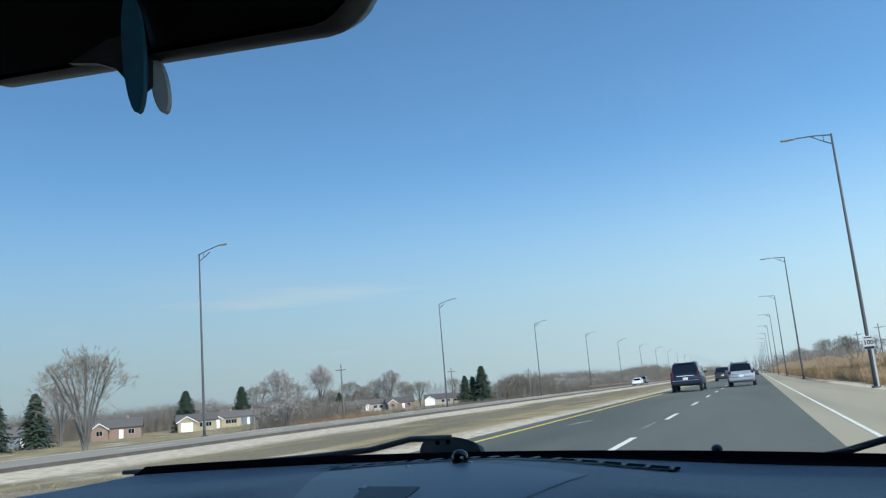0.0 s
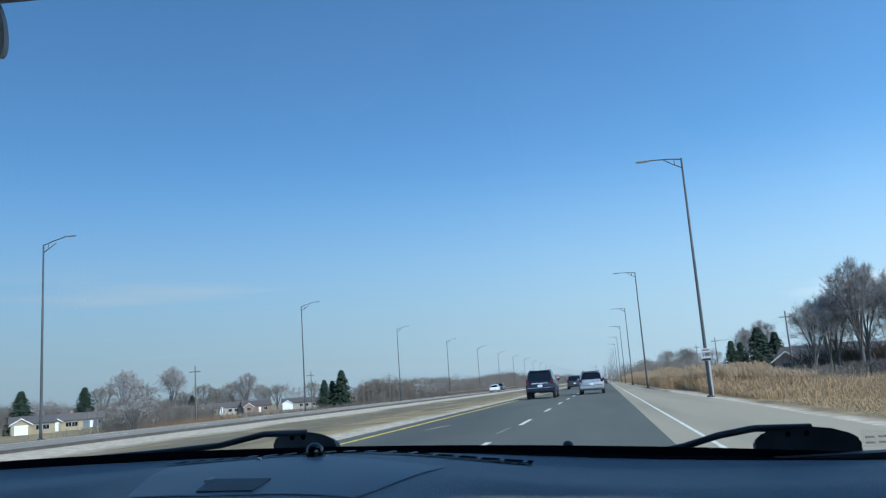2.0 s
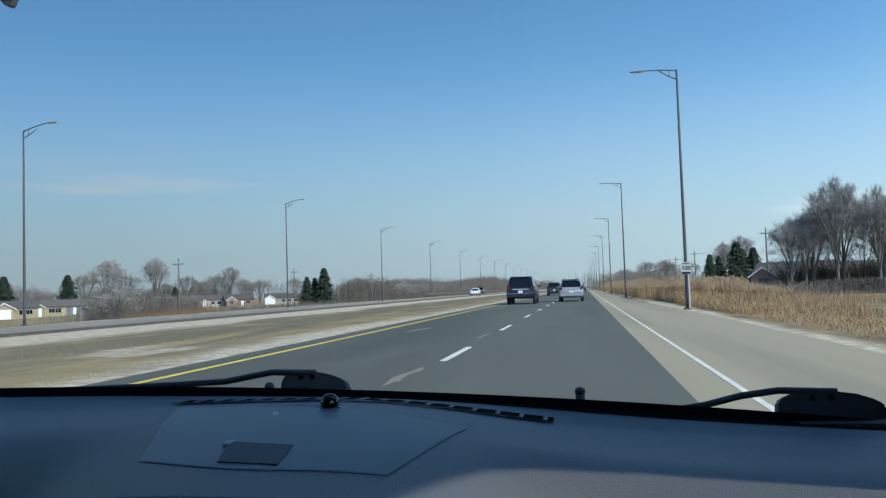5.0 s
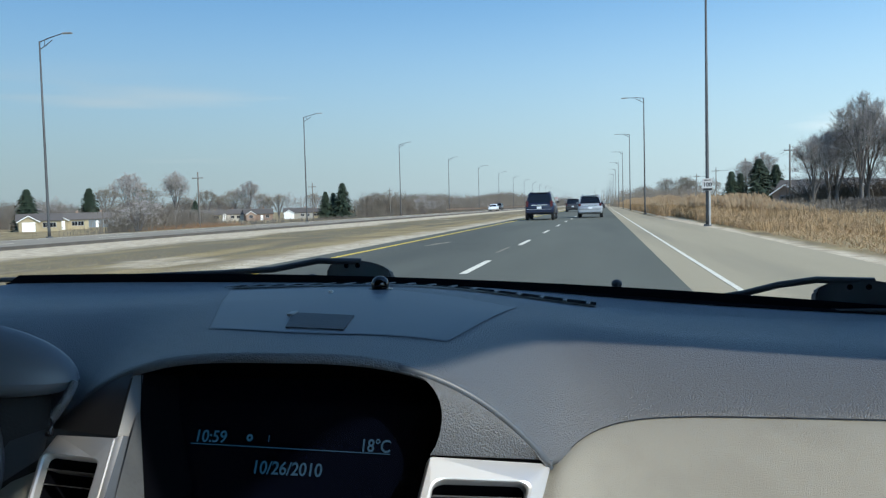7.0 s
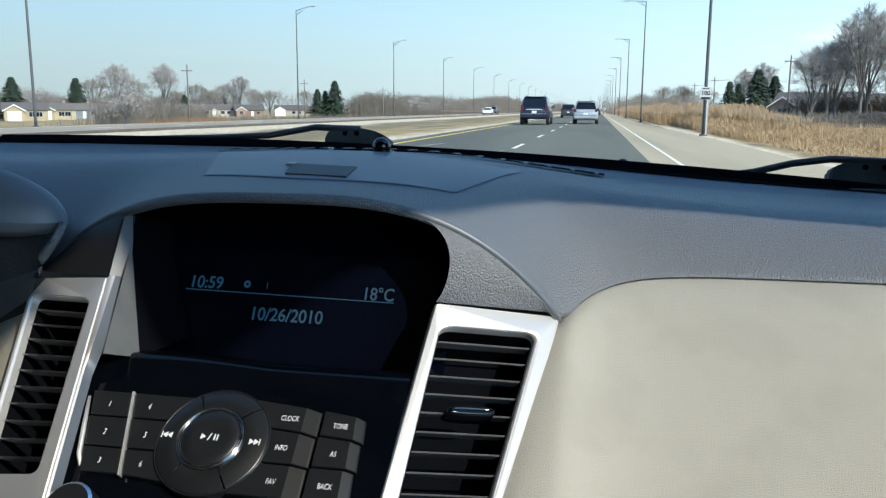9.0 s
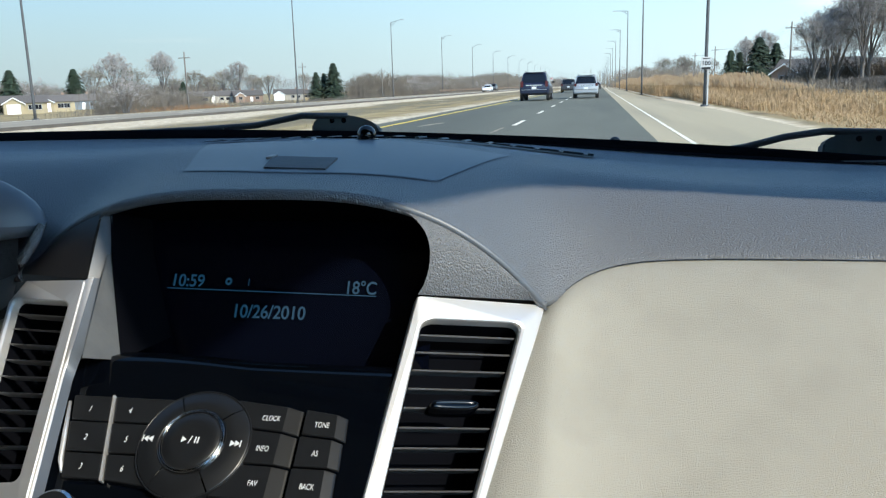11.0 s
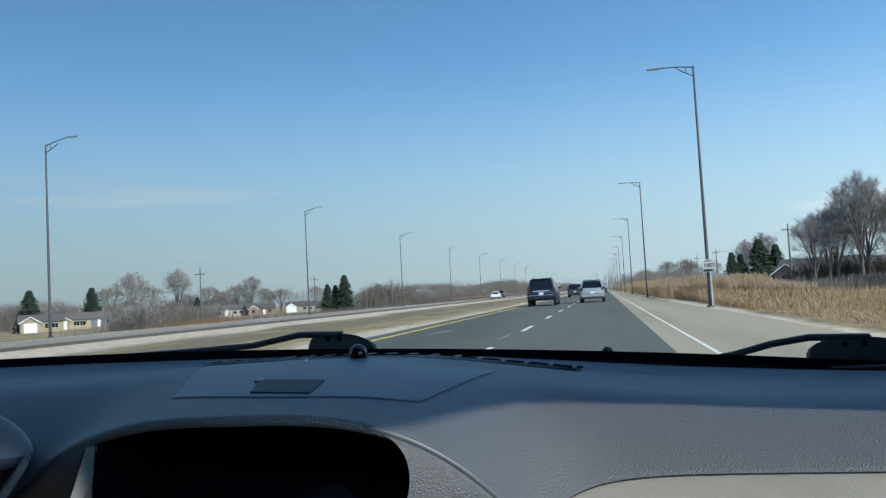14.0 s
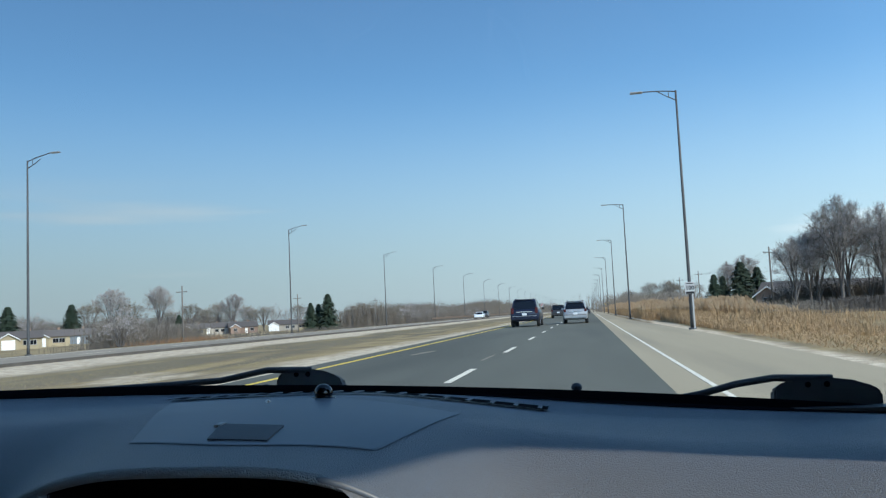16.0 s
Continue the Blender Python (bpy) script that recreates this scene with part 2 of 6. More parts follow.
M_FABRIC = material("grey_headliner", (0.34, 0.33, 0.31), 0.95, second=(0.30, 0.29, 0.275), scale=40, bump=0.3, bump_scale=400)
M_GLASS = pane_glass("windscreen_glass", (0.79, 0.815, 0.80))
M_SIDEGLASS = pane_glass("side_window_glass", (0.89, 0.90, 0.89))
M_PRINT = pane_glass("faded_grey_print", (0.74, 0.72, 0.69))
M_FILM = pane_glass("sticker_film", (0.985, 0.985, 0.985))
M_SEAT = material("dark_cabin_cloth", (0.035, 0.035, 0.037), 0.95, second=(0.045, 0.045, 0.047), scale=30, bump=0.3, bump_scale=300)
M_SLAT = material("grey_slat_plastic", (0.14, 0.14, 0.145), 0.36, second=(0.16, 0.16, 0.165), scale=50)
M_MIRROR = material("mirror_silver", (0.11, 0.12, 0.15), 0.02, metal=1.0)
M_TEAL = material("teal_plastic_tag", (0.010, 0.075, 0.11), 0.5, second=(0.006, 0.035, 0.06), scale=40)
M_GREYTAG = material("grey_plastic_tag", (0.30, 0.31, 0.32), 0.55, second=(0.24, 0.25, 0.26), scale=40)
M_CARGLASS = material("tinted_car_glass", (0.006, 0.008, 0.012), 0.10, spec=0.3)
M_TYRE = material("tyre_rubber", (0.022, 0.022, 0.023), 0.85, second=(0.03, 0.03, 0.03), scale=10)
M_RIM = material("alloy_rim", (0.45, 0.45, 0.46), 0.35, metal=0.8)
M_RED = material("red_lens", (0.07, 0.006, 0.008), 0.25, spec=0.5)
M_LENS = material("clear_lens", (0.6, 0.62, 0.64), 0.15)
M_PLATE = material("plate_white", (0.70, 0.71, 0.72), 0.5)
M_NAVY = material("dark_navy_paint", (0.007, 0.012, 0.032), 0.30, spec=0.3, coat=0.25, second=(0.011, 0.016, 0.040), scale=4)
M_SILVERPAINT = material("silver_blue_paint", (0.32, 0.34, 0.36), 0.32, metal=0.25, coat=0.5, second=(0.35, 0.365, 0.38), scale=4)
M_GREYPAINT = material("dark_grey_paint", (0.03, 0.03, 0.033), 0.3, spec=0.35, coat=0.3, second=(0.06, 0.06, 0.065), scale=4)
M_WHITEPAINT = material("white_paint", (0.78, 0.79, 0.80), 0.3, coat=0.7, second=(0.75, 0.76, 0.77), scale=4)
M_BUMPER = material("grey_bumper_plastic", (0.10, 0.10, 0.105), 0.6)
M_SIDING = material("pale_siding", (0.36, 0.33, 0.28), 0.8, second=(0.31, 0.285, 0.245), scale=2, vary=0.3)
M_BRICK = material("brown_brick", (0.27, 0.185, 0.14), 0.9, second=(0.20, 0.13, 0.10), scale=6, vary=0.15, bump=0.3, bump_scale=12)
M_ROOF = material("asphalt_shingle", (0.115, 0.10, 0.09), 0.95, second=(0.085, 0.075, 0.07), scale=3, vary=0.25, bump=0.4, bump_scale=8)
M_BLUEWALL = material("blue_grey_siding", (0.16, 0.19, 0.215), 0.8, second=(0.13, 0.155, 0.18), scale=2, vary=0.15)
M_TANWALL = material("tan_siding", (0.36, 0.30, 0.19), 0.8, second=(0.31, 0.25, 0.16), scale=2, vary=0.15)
M_SHRUB = material("reddish_dry_shrub", (0.34, 0.20, 0.11), 0.95, second=(0.25, 0.15, 0.09), scale=0.8, amount=0.8)
M_WHITETRIM = material("white_trim", (0.80, 0.80, 0.78), 0.6, second=(0.74, 0.74, 0.72), scale=4)
M_SIGNWHITE = material("sign_white", (0.52, 0.52, 0.51), 0.6, second=(0.44, 0.44, 0.43), scale=4)
M_SIGNYELLOW = material("sign_yellow", (0.80, 0.58, 0.05), 0.5, second=(0.74, 0.53, 0.05), scale=4)
M_SIGNBLACK = material("sign_black", (0.015, 0.015, 0.015), 0.5)
M_SIGNRED = material("sign_red", (0.50, 0.02, 0.02), 0.5)
M_POST = material("yellow_flexible_post", (0.72, 0.55, 0.06), 0.55, second=(0.60, 0.45, 0.06), scale=3)
M_GALV = material("galvanised_rail", (0.17, 0.155, 0.14), 0.55, metal=0.4, second=(0.11, 0.095, 0.08), scale=1.5, amount=0.8)
M_RUST = material("rusted_rail", (0.20, 0.135, 0.095), 0.8, metal=0.2, second=(0.13, 0.09, 0.065), scale=1.5, amount=0.8)


# ---- mesh helpers ----
def finish(bm, name, mat, smooth=False):
    me = bpy.data.meshes.new(name)
    bmesh.ops.recalc_face_normals(bm, faces=bm.faces)
    bm.to_mesh(me)
    bm.free()
    me.materials.append(mat)
    if smooth:
        me.shade_smooth()
    return me


def part(name, bm, mat, parent=None, label="", smooth=False):
    """Links a bmesh as one mesh object, under a thing or a part where one is given."""
    ob = new(name, finish(bm, name, mat, smooth))
    if parent:
        ob.parent = parent
    return tagged(ob, label)


def thing(name, label, category, at=(0, 0, 0), group="", turn=0.0):
    ob = new(name)
    ob.empty_display_size = 0.1
    ob.location = at
    ob.rotation_euler = (0, 0, radians(turn))
    return tagged(ob, label, category, group)


def box(bm, c, s, bevel=0.0, m=None):
    r = bmesh.ops.create_cube(bm, size=1.0, matrix=Matrix.LocRotScale(c, None, s))
    vs = r["verts"]
    if bevel:
        es = list({e for v in vs for e in v.link_edges})
        b = bmesh.ops.bevel(bm, geom=es, offset=bevel, segments=2, affect="EDGES", clamp_overlap=True)
        vs = list({v for v in b["verts"]} | {v for v in vs if v.is_valid})
    if m is not None:
        bmesh.ops.transform(bm, matrix=m, verts=vs)
    return vs


def tube(bm, pts, radii, n=8, caps=True):
    """A tapered tube along points."""
    rings = []
    for i, p in enumerate(pts):
        p = Vector(p)
        a, b = Vector(pts[max(i - 1, 0)]), Vector(pts[min(i + 1, len(pts) - 1)])
        d = (b - a).normalized()
        up = Vector((0, 0, 1)) if abs(d.z) < 0.9 else Vector((1, 0, 0))
        u = d.cross(up).normalized()
        v = d.cross(u)
        rings.append([bm.verts.new(p + (u * math.cos(k * 2 * math.pi / n) + v * math.sin(k * 2 * math.pi / n)) * radii[i]) for k in range(n)])
    for r0, r1 in zip(rings, rings[1:]):
        for k in range(n):
            bm.faces.new((r0[k], r0[(k + 1) % n], r1[(k + 1) % n], r1[k]))
    if caps:
        bm.faces.new(rings[0])
        bm.faces.new(rings[-1])


def slab(bm, outline, n, depth):
    """A flat piece from an outline of points, pushed back along -n by its thickness."""
    n = Vector(n).normalized()
    top = [bm.verts.new(Vector(p)) for p in outline]
    low = [bm.verts.new(Vector(p) - n * depth) for p in outline]
    bm.faces.new(top)
    bm.faces.new(low)
    k = len(top)
    for i in range(k):
        bm.faces.new((top[i], top[(i + 1) % k], low[(i + 1) % k], low[i]))


def sheet(bm, rows):
    """A grid of quads through rows of points."""
    g = [[bm.verts.new(Vector(p)) for p in r] for r in rows]
    for r0, r1 in zip(g, g[1:]):
        for a, b, c, d in zip(r0, r0[1:], r1[1:], r1):
            bm.faces.new((a, b, c, d))
    return g


def lettering(name, text, size, m, mat, parent, align="CENTER", shear=0.0, bold=0.0):
    cu = bpy.data.curves.new(name, "FONT")
    cu.body, cu.size, cu.align_x, cu.align_y, cu.shear, cu.extrude = text, size, align, "CENTER", shear, size * 0.01
    cu.offset = size * bold
    cu.materials.append(mat)
    ob = new(name, cu)
    ob.parent = parent
    ob.matrix_basis = m
    return ob


# ---- ground and road ----
Y0, Y1 = -120.0, 1600.0


def strip(name, x0, x1, z, mat, label, category, y0=Y0, y1=Y1, step=8.0, wave=0.0, seed=0):
    bm = bmesh.new()
    rows = []
    y, rnd = y0, random.Random(seed)
    while y <= y1 + 0.01:
        a, b = rnd.uniform(-wave, wave), rnd.uniform(-wave, wave)
        rows.append([(x0 + a, y, z), (x1 + b, y, z)])
        y += step if y < 300 else step * 8
    sheet(bm, rows)
    ob = part(name, bm, mat)
    return tagged(ob, label, category, kind="structure")


bm = bmesh.new()
rows = []
gn, gl = M_GROUND.node_tree.nodes, M_GROUND.node_tree.links
g_pr = gn["Principled BSDF"]
g_last = g_pr.inputs["Base Color"].links[0].from_socket
g_co = gn["Texture Coordinate"]
g_sep = gn.new("ShaderNodeSeparateXYZ")
gl.new(g_co.outputs["Object"], g_sep.inputs["Vector"])
g_no = gn.new("ShaderNodeTexNoise")
g_no.inputs["Scale"].default_value, g_no.inputs["Detail"].default_value = 0.35, 8.0
g_mp = gn.new("ShaderNodeMapping")
g_mp.inputs["Scale"].default_value = (1.0, 0.45, 1.0)
gl.new(g_co.outputs["Object"], g_mp.inputs["Vector"])
gl.new(g_mp.outputs["Vector"], g_no.inputs["Vector"])


def g_math(op, a, b):
    m = gn.new("ShaderNodeMath")
    m.operation = op
    for i, v in enumerate((a, b)):
        if isinstance(v, (int, float)):
            m.inputs[i].default_value = v
        else:
            gl.new(v, m.inputs[i])
    return m.outputs[0]


# gravel lies in bands along the paving, with ragged edges
g_cover = None
g_shift = g_math("MULTIPLY", g_math("SUBTRACT", g_no.outputs["Fac"], 0.5), 5.0)
for centre, half, soft in ((-6.9, 0.95, 0.8), (-18.2, 2.1, 1.0), (4.76, 0.30, 0.26)):
    d = g_math("ABSOLUTE", g_math("SUBTRACT", g_sep.outputs["X"], centre), 0)
    e = g_math("ADD", d, g_math("MULTIPLY", g_shift, min(1.0, half)))
    r = gn.new("ShaderNodeMapRange")
    r.inputs["From Min"].default_value, r.inputs["From Max"].default_value = half + soft, half - soft * 0.5
    gl.new(e, r.inputs["Value"])
    g_cover = r.outputs["Result"] if g_cover is None else g_math("MAXIMUM", g_cover, r.outputs["Result"])
# bare gravel patches among the median's grass
g_n3 = gn.new("ShaderNodeTexNoise")
g_n3.inputs["Scale"].default_value, g_n3.inputs["Detail"].default_value = 0.22, 6.0
gl.new(g_mp.outputs["Vector"], g_n3.inputs["Vector"])
r = gn.new("ShaderNodeMapRange")
r.inputs["From Min"].default_value, r.inputs["From Max"].default_value = 0.60, 0.66
r.inputs["To Max"].default_value = 0.75
gl.new(g_n3.outputs["Fac"], r.inputs["Value"])
g_cover = g_math("MAXIMUM", g_cover, g_math("MULTIPLY", r.outputs["Result"], g_math("LESS_THAN", g_sep.outputs["X"], -6.0)))
# last year's darker matted grass in streaks along the median
g_n4 = gn.new("ShaderNodeTexNoise")
g_n4.inputs["Scale"].default_value, g_n4.inputs["Detail"].default_value = 0.8, 7.0
g_m4 = gn.new("ShaderNodeMapping")
g_m4.inputs["Scale"].default_value = (1.0, 0.10, 1.0)
gl.new(g_co.outputs["Object"], g_m4.inputs["Vector"])
gl.new(g_m4.outputs["Vector"], g_n4.inputs["Vector"])
g_d4 = g_math("ABSOLUTE", g_math("ADD", g_sep.outputs["X"], 13.6), 0)
g_band = gn.new("ShaderNodeMapRange")
g_band.inputs["From Min"].default_value, g_band.inputs["From Max"].default_value = 4.0, 0.4
g_band.inputs["To Max"].default_value = 0.26
gl.new(g_d4, g_band.inputs["Value"])
g_r4 = gn.new("ShaderNodeMapRange")
g_r4.inputs["From Min"].default_value, g_r4.inputs["From Max"].default_value = 0.56, 0.70
g_r4.inputs["To Max"].default_value = 0.8
gl.new(g_math("ADD", g_n4.outputs["Fac"], g_band.outputs["Result"]), g_r4.inputs["Value"])
g_x4 = gn.new("ShaderNodeMix")
g_x4.data_type = "RGBA"
gl.new(g_r4.outputs["Result"], g_x4.inputs["Factor"])
gl.new(g_last, g_x4.inputs["A"])
g_x4.inputs["B"].default_value = (0.135, 0.110, 0.068, 1)
g_last = g_x4.outputs["Result"]
g_n2 = gn.new("ShaderNodeTexNoise")
g_n2.inputs["Scale"].default_value, g_n2.inputs["Detail"].default_value = 3.0, 6.0
gl.new(g_co.outputs["Object"], g_n2.inputs["Vector"])
g_col = gn.new("ShaderNodeValToRGB")
g_col.color_ramp.elements[0].position, g_col.color_ramp.elements[0].color = 0.3, (0.32, 0.25, 0.165, 1)
g_col.color_ramp.elements[1].position, g_col.color_ramp.elements[1].color = 0.62, (0.64, 0.53, 0.38, 1)
gl.new(g_n2.outputs["Fac"], g_col.inputs["Fac"])
g_x = gn.new("ShaderNodeMix")
g_x.data_type = "RGBA"
gl.new(g_cover, g_x.inputs["Factor"])
gl.new(g_last, g_x.inputs["A"])
gl.new(g_col.outputs["Color"], g_x.inputs["B"])
gl.new(g_x.outputs["Result"], g_pr.inputs["Base Color"])
xs = [-2500, -900, -400, -200, -120, -80, -60, -45, -35, -31, -28.4, -15.2, -14, -12, -10, -8, -6.2, 5.6, 6.4, 7.2, 8.5, 10, 13, 17, 22, 30, 45, 80, 200, 500, 1200, 2500]
ys = [-900, -300] + list(range(-120, 320, 6)) + list(range(340, 1000, 40)) + [1200, 1800, 3500]
for y in ys:
    r = []
    for x in xs:
        z = -0.02
        if x < -31:
            z = -2.2 * min(1, (-31 - x) / 22)
        elif -15 < x < -7:
            z = -0.02 - 0.10 * math.sin(math.pi * (-7 - x) / 8) + 0.05 * noise.noise((x * 0.4, y * 0.15, 0))
        elif x > 6:
            z = -0.05 - 0.35 * min(1, (x - 6) / 5) + 0.06 * noise.noise((x * 0.3, y * 0.2, 2))
        r.append((x, y, z))
    rows.append(r)
sheet(bm, rows)
ground = tagged(part("ground", bm, M_GROUND, smooth=True), "flat dry tan grass verge and fields beside the highway", "ground", kind="structure")

road = strip("road", -6.35, 1.32, 0.030, M_ASPHALT, "dark grey asphalt two-lane highway carriageway", "road")
bm = bmesh.new()
shoulder_rows, y = [], Y0
while y <= Y1:
    shoulder_rows.append([(1.32, y, 0.024), (3.0, y, 0.024), (4.55 - 0.85 * min(1, max(0, (y - 28) / 40)) + 0.05 * noise.noise((3.0, y * 0.3, 1.0)), y, 0.024)])
    y += 2.0 if y < 120 else 40.0
sheet(bm, shoulder_rows)
shoulder = tagged(part("shoulder", bm, M_SHOULDER), "pale grey paved shoulder beside the carriageway", "shoulder", kind="structure")
road_far = strip("opposite_road", -28.2, -20.5, 0.035, M_WORN, "asphalt carriageway of the opposite direction", "road")


def marking(name, x, w, ya, yb, z, mat, parent):
    bm = bmesh.new()
    slab(bm, [(x - w / 2, ya, z), (x + w / 2, ya, z), (x + w / 2, yb, z), (x - w / 2, yb, z)], (0, 0, 1), 0.003)
    return part(name, bm, mat, parent)


marking("edge_line", 1.88, 0.076, Y0, 900, 0.0282, M_WHITE_LINE, shoulder)
marking("median_line", -5.66, 0.13, Y0, 900, 0.0342, M_YELLOW_LINE, road)
for k in range(-4, 60):
    marking("lane_dash", -1.92, 0.12, 11.6 + 9 * k, 14.6 + 9 * k, 0.0342, M_WHITE_LINE, road)
# The kerb's dark colour stands for the shadow line along the road's edge.
bm = bmesh.new()
box(bm, (-20.42, 400, 0.03), (0.14, 1000, 0.15), 0.02)
tagged(part("kerb", bm, M_KERB), "low kerb of the opposite carriageway, darkened as its shadow line", "kerb", kind="structure")
for x in (-24.4,):
    for k in range(-4, 40):
        marking("lane_dash", x, 0.12, 8 + 9 * k, 11 + 9 * k, 0.040, M_WHITE_LINE, road_far)
marking("edge_line", -27.6, 0.12, Y0, 900, 0.040, M_WHITE_LINE, road_far)
marking("median_line", -21.1, 0.12, Y0, 900, 0.040, M_YELLOW_LINE, road_far)
rnd = random.Random(18)
for xa, ya, xb, yb, wide in ((-2.10, 8.4, -2.04, 10.6, 0.09), (-2.12, 17.2, -2.06, 19.6, 0.05), (-4.6, 21.0, -4.3, 23.2, 0.16)):
    bm = bmesh.new()
    ribbon, n = [], 28
    for i in range(n + 1):
        f = i / n
        c = xa + (xb - xa) * f + 0.05 * noise.noise((ya, f * 6, 2.0))
        w = wide * math.sin(math.pi * min(0.98, max(0.02, f))) ** 0.5 * (0.55 + 0.9 * abs(noise.noise((ya, f * 9, 5.0)))) + rnd.uniform(0, 0.02)
        ribbon.append([(c - w, ya + (yb - ya) * f, 0.0335), (c + w * rnd.uniform(0.6, 1.1), ya + (yb - ya) * f, 0.0335)])
    sheet(bm, ribbon)
    part("patch", bm, M_WORN, road, "pale patched asphalt beside the lane line")

# ---- the car's cabin: shell, windscreen ----
DZ = 1.0      # height of the dashboard's top over the road


SEAT = Vector((0.317, -0.968, 0.136))


def at(x, y, z):
    """A point of the cabin over the road; the zone at the windscreen's foot is drawn in towards the seats."""
    p = Vector((x, y, z))
    p = SEAT + (p - SEAT) * (1 - 0.13 * min(1, max(0, (y - 0.08) / 0.28)))
    return p + Vector((0, 0, DZ))


def crown(x):
    return -0.004 - (0.050 if x > -0.02 else 0.014) * (1 - math.exp(-((x + 0.02) / 0.30) ** 2))


def far_edge(x):
    """Height of the dashboard's far edge below the windscreen."""
    return -0.022 - 0.043 * x - 0.035 * x * x


def lip(x):
    """The dashboard's front edge: the display's hood in the middle, the panel's top edge beside it."""
    s = (x - 0.013) / 0.225
    if abs(s) <= 1:
        return -0.380 + 0.05 * s * s, -0.0165 - (0.100 if s > 0 else 0.064) * abs(s) ** (3.2 if s > 0 else 2.7)
    e = math.exp(-(abs(x - 0.013) - 0.225) / 0.032)
    if s < 0:
        return -0.300 - 0.030 * e, -0.100 + 0.0195 * e
    return -0.2365 - 0.0935 * e, -0.0925 - 0.0240 * e


def dash_z(x, y):
    yl, zl = lip(x)
    t0 = crown(x)
    start = -0.10
    if y >= start:
        k = min(1, max(0, y / 0.30))
        return t0 + (far_edge(x) - 0.012 - t0) * k ** 1.5
    k = min(1, (start - y) / (start - yl))
    return t0 + (zl - t0) * k ** 1.7


dashboard = thing("dashboard", "charcoal grained plastic car dashboard with beige passenger panel", "dashboard", at(0, 0, 0))
dashboard.location = (0, 0, 0)


def crease(x):
    """Where the flat top turns down into the front edge."""
    yl = lip(x)[0]
    if x < 0.115:
        return yl + 0.004
    if x < 0.27:
        f = (x - 0.115) / 0.155
        return (yl + 0.004) + (-0.155 - yl - 0.004) * math.sin(f * math.pi / 2) ** 0.9
    return -0.155 + 0.012 * math.exp(-((x - 0.40) / 0.12) ** 2) - 0.05 * max(0, x - 0.5)


cols = [-0.76 + 1.80 * i / 154 for i in range(155)]
upper, front = [], []
for j in range(31):
    r = []
    for x in cols:
        yb = crease(x)
        y = 0.31 + (yb - 0.31) * j / 30
        r.append(at(x, y, dash_z(x, y)))
    upper.append(r)
for j in range(1, 17):
    r = []
    for x in cols:
        yb, yl = crease(x), lip(x)[0]
        y = yb + (yl - yb) * j / 16
        r.append(at(x, y, dash_z(x, y)))
    front.append(r)
for by, bz in ((-0.003, -0.002), (-0.0045, -0.005), (-0.003, -0.008), (0.004, -0.009)):
    front.append([at(x, lip(x)[0] + by, lip(x)[1] + bz) for x in cols])
bm = bmesh.new()
sheet(bm, upper + front)
part("upper_pad", bm, M_DASH, dashboard, "grained charcoal vinyl top", smooth=True)

# glove panel in beige
bm = bmesh.new()
rows = []
for j in range(25):
    f = j / 24
    xl = 0.2385 - 0.063 * f
    r = []
    for i in range(49):
        x = xl + (0.76 - xl) * (i / 48) ** 1.3
        yl, zl = lip(max(x, 0.2455))
        yl -= 0.003
        y = yl + (-0.64 - yl) * f
        z = zl - 0.004 - 0.62 * (yl - y) + 0.012 * (1 - math.exp(-(yl - y) / 0.02)) - 0.005 * math.exp(-(x - xl) / 0.006)
        r.append(at(x, y, z))
    rows.append(r)
sheet(bm, rows)
part("passenger_panel", bm, M_PAD, dashboard, "beige leather-grained passenger panel", smooth=True)
bm = bmesh.new()
rows = []
for i in range(60):
    x = 0.252 + 0.508 * i / 59
    yl, zl = lip(x)
    rows.append([at(x, yl - d, zl - 0.004 - 0.62 * (d - 0.003) + 0.012 * (1 - math.exp(-(d - 0.003) / 0.02)) + 0.0008) for d in (0.0044, 0.0056, 0.0068)])
sheet(bm, rows)
part("panel_seam", bm, M_BLACK, dashboard, "dark seam above the passenger panel")
# speaker grille cover, its catch and the little dome sensor
bm = bmesh.new()
rows = []
steps = [0.0, 0.012] + [k / 14 for k in range(1, 14)] + [0.988, 1.0]
for j, f in enumerate(steps):
    ra = Vector((-0.100, -0.268)).lerp(Vector((-0.225, 0.035)), f)
    rb = Vector((0.140, -0.276)).lerp(Vector((0.180, -0.050)), f)
    r = []
    for i, e in enumerate(steps):
        p = ra.lerp(rb, e) + Vector((0, (0.008 * f - 0.038 * (1 - f)) * math.sin(math.pi * e)))
        edge = f in (0, 1) or e in (0, 1)
        r.append(at(p.x, p.y, dash_z(p.x, p.y) + (0.0007 if edge else 0.0011)))
    rows.append(r)
gap = bmesh.new()
mid = sum((p for r in rows for p in r), Vector()) / len(steps) ** 2
sheet(gap, [[Vector((mid.x + (p.x - mid.x) * 1.0045, mid.y + (p.y - mid.y) * 1.0045, 0)) for p in r] for r in rows])
for v in gap.verts:
    v.co.z = dash_z(v.co.x, v.co.y) + 0.0004 + DZ
bm_end = bmesh.new()
slab(bm_end, [at(x, y, dash_z(x, y) + 0.0036) for x, y in ((-0.033, -0.232), (-0.026, -0.232), (-0.027, -0.216), (-0.034, -0.216))], (0, 0, 1), 0.003)
part("cover_gap", gap, M_RUBBER, dashboard, "dark gap round the cover plate", smooth=True)
sheet(bm, rows)
cover = part("speaker_cover", bm, M_DASHFLAT, dashboard, "smooth grey plastic cover plate", smooth=False)
# Raised dark plate in place of the finger recess; its shade is the colour.
bm = bmesh.new()
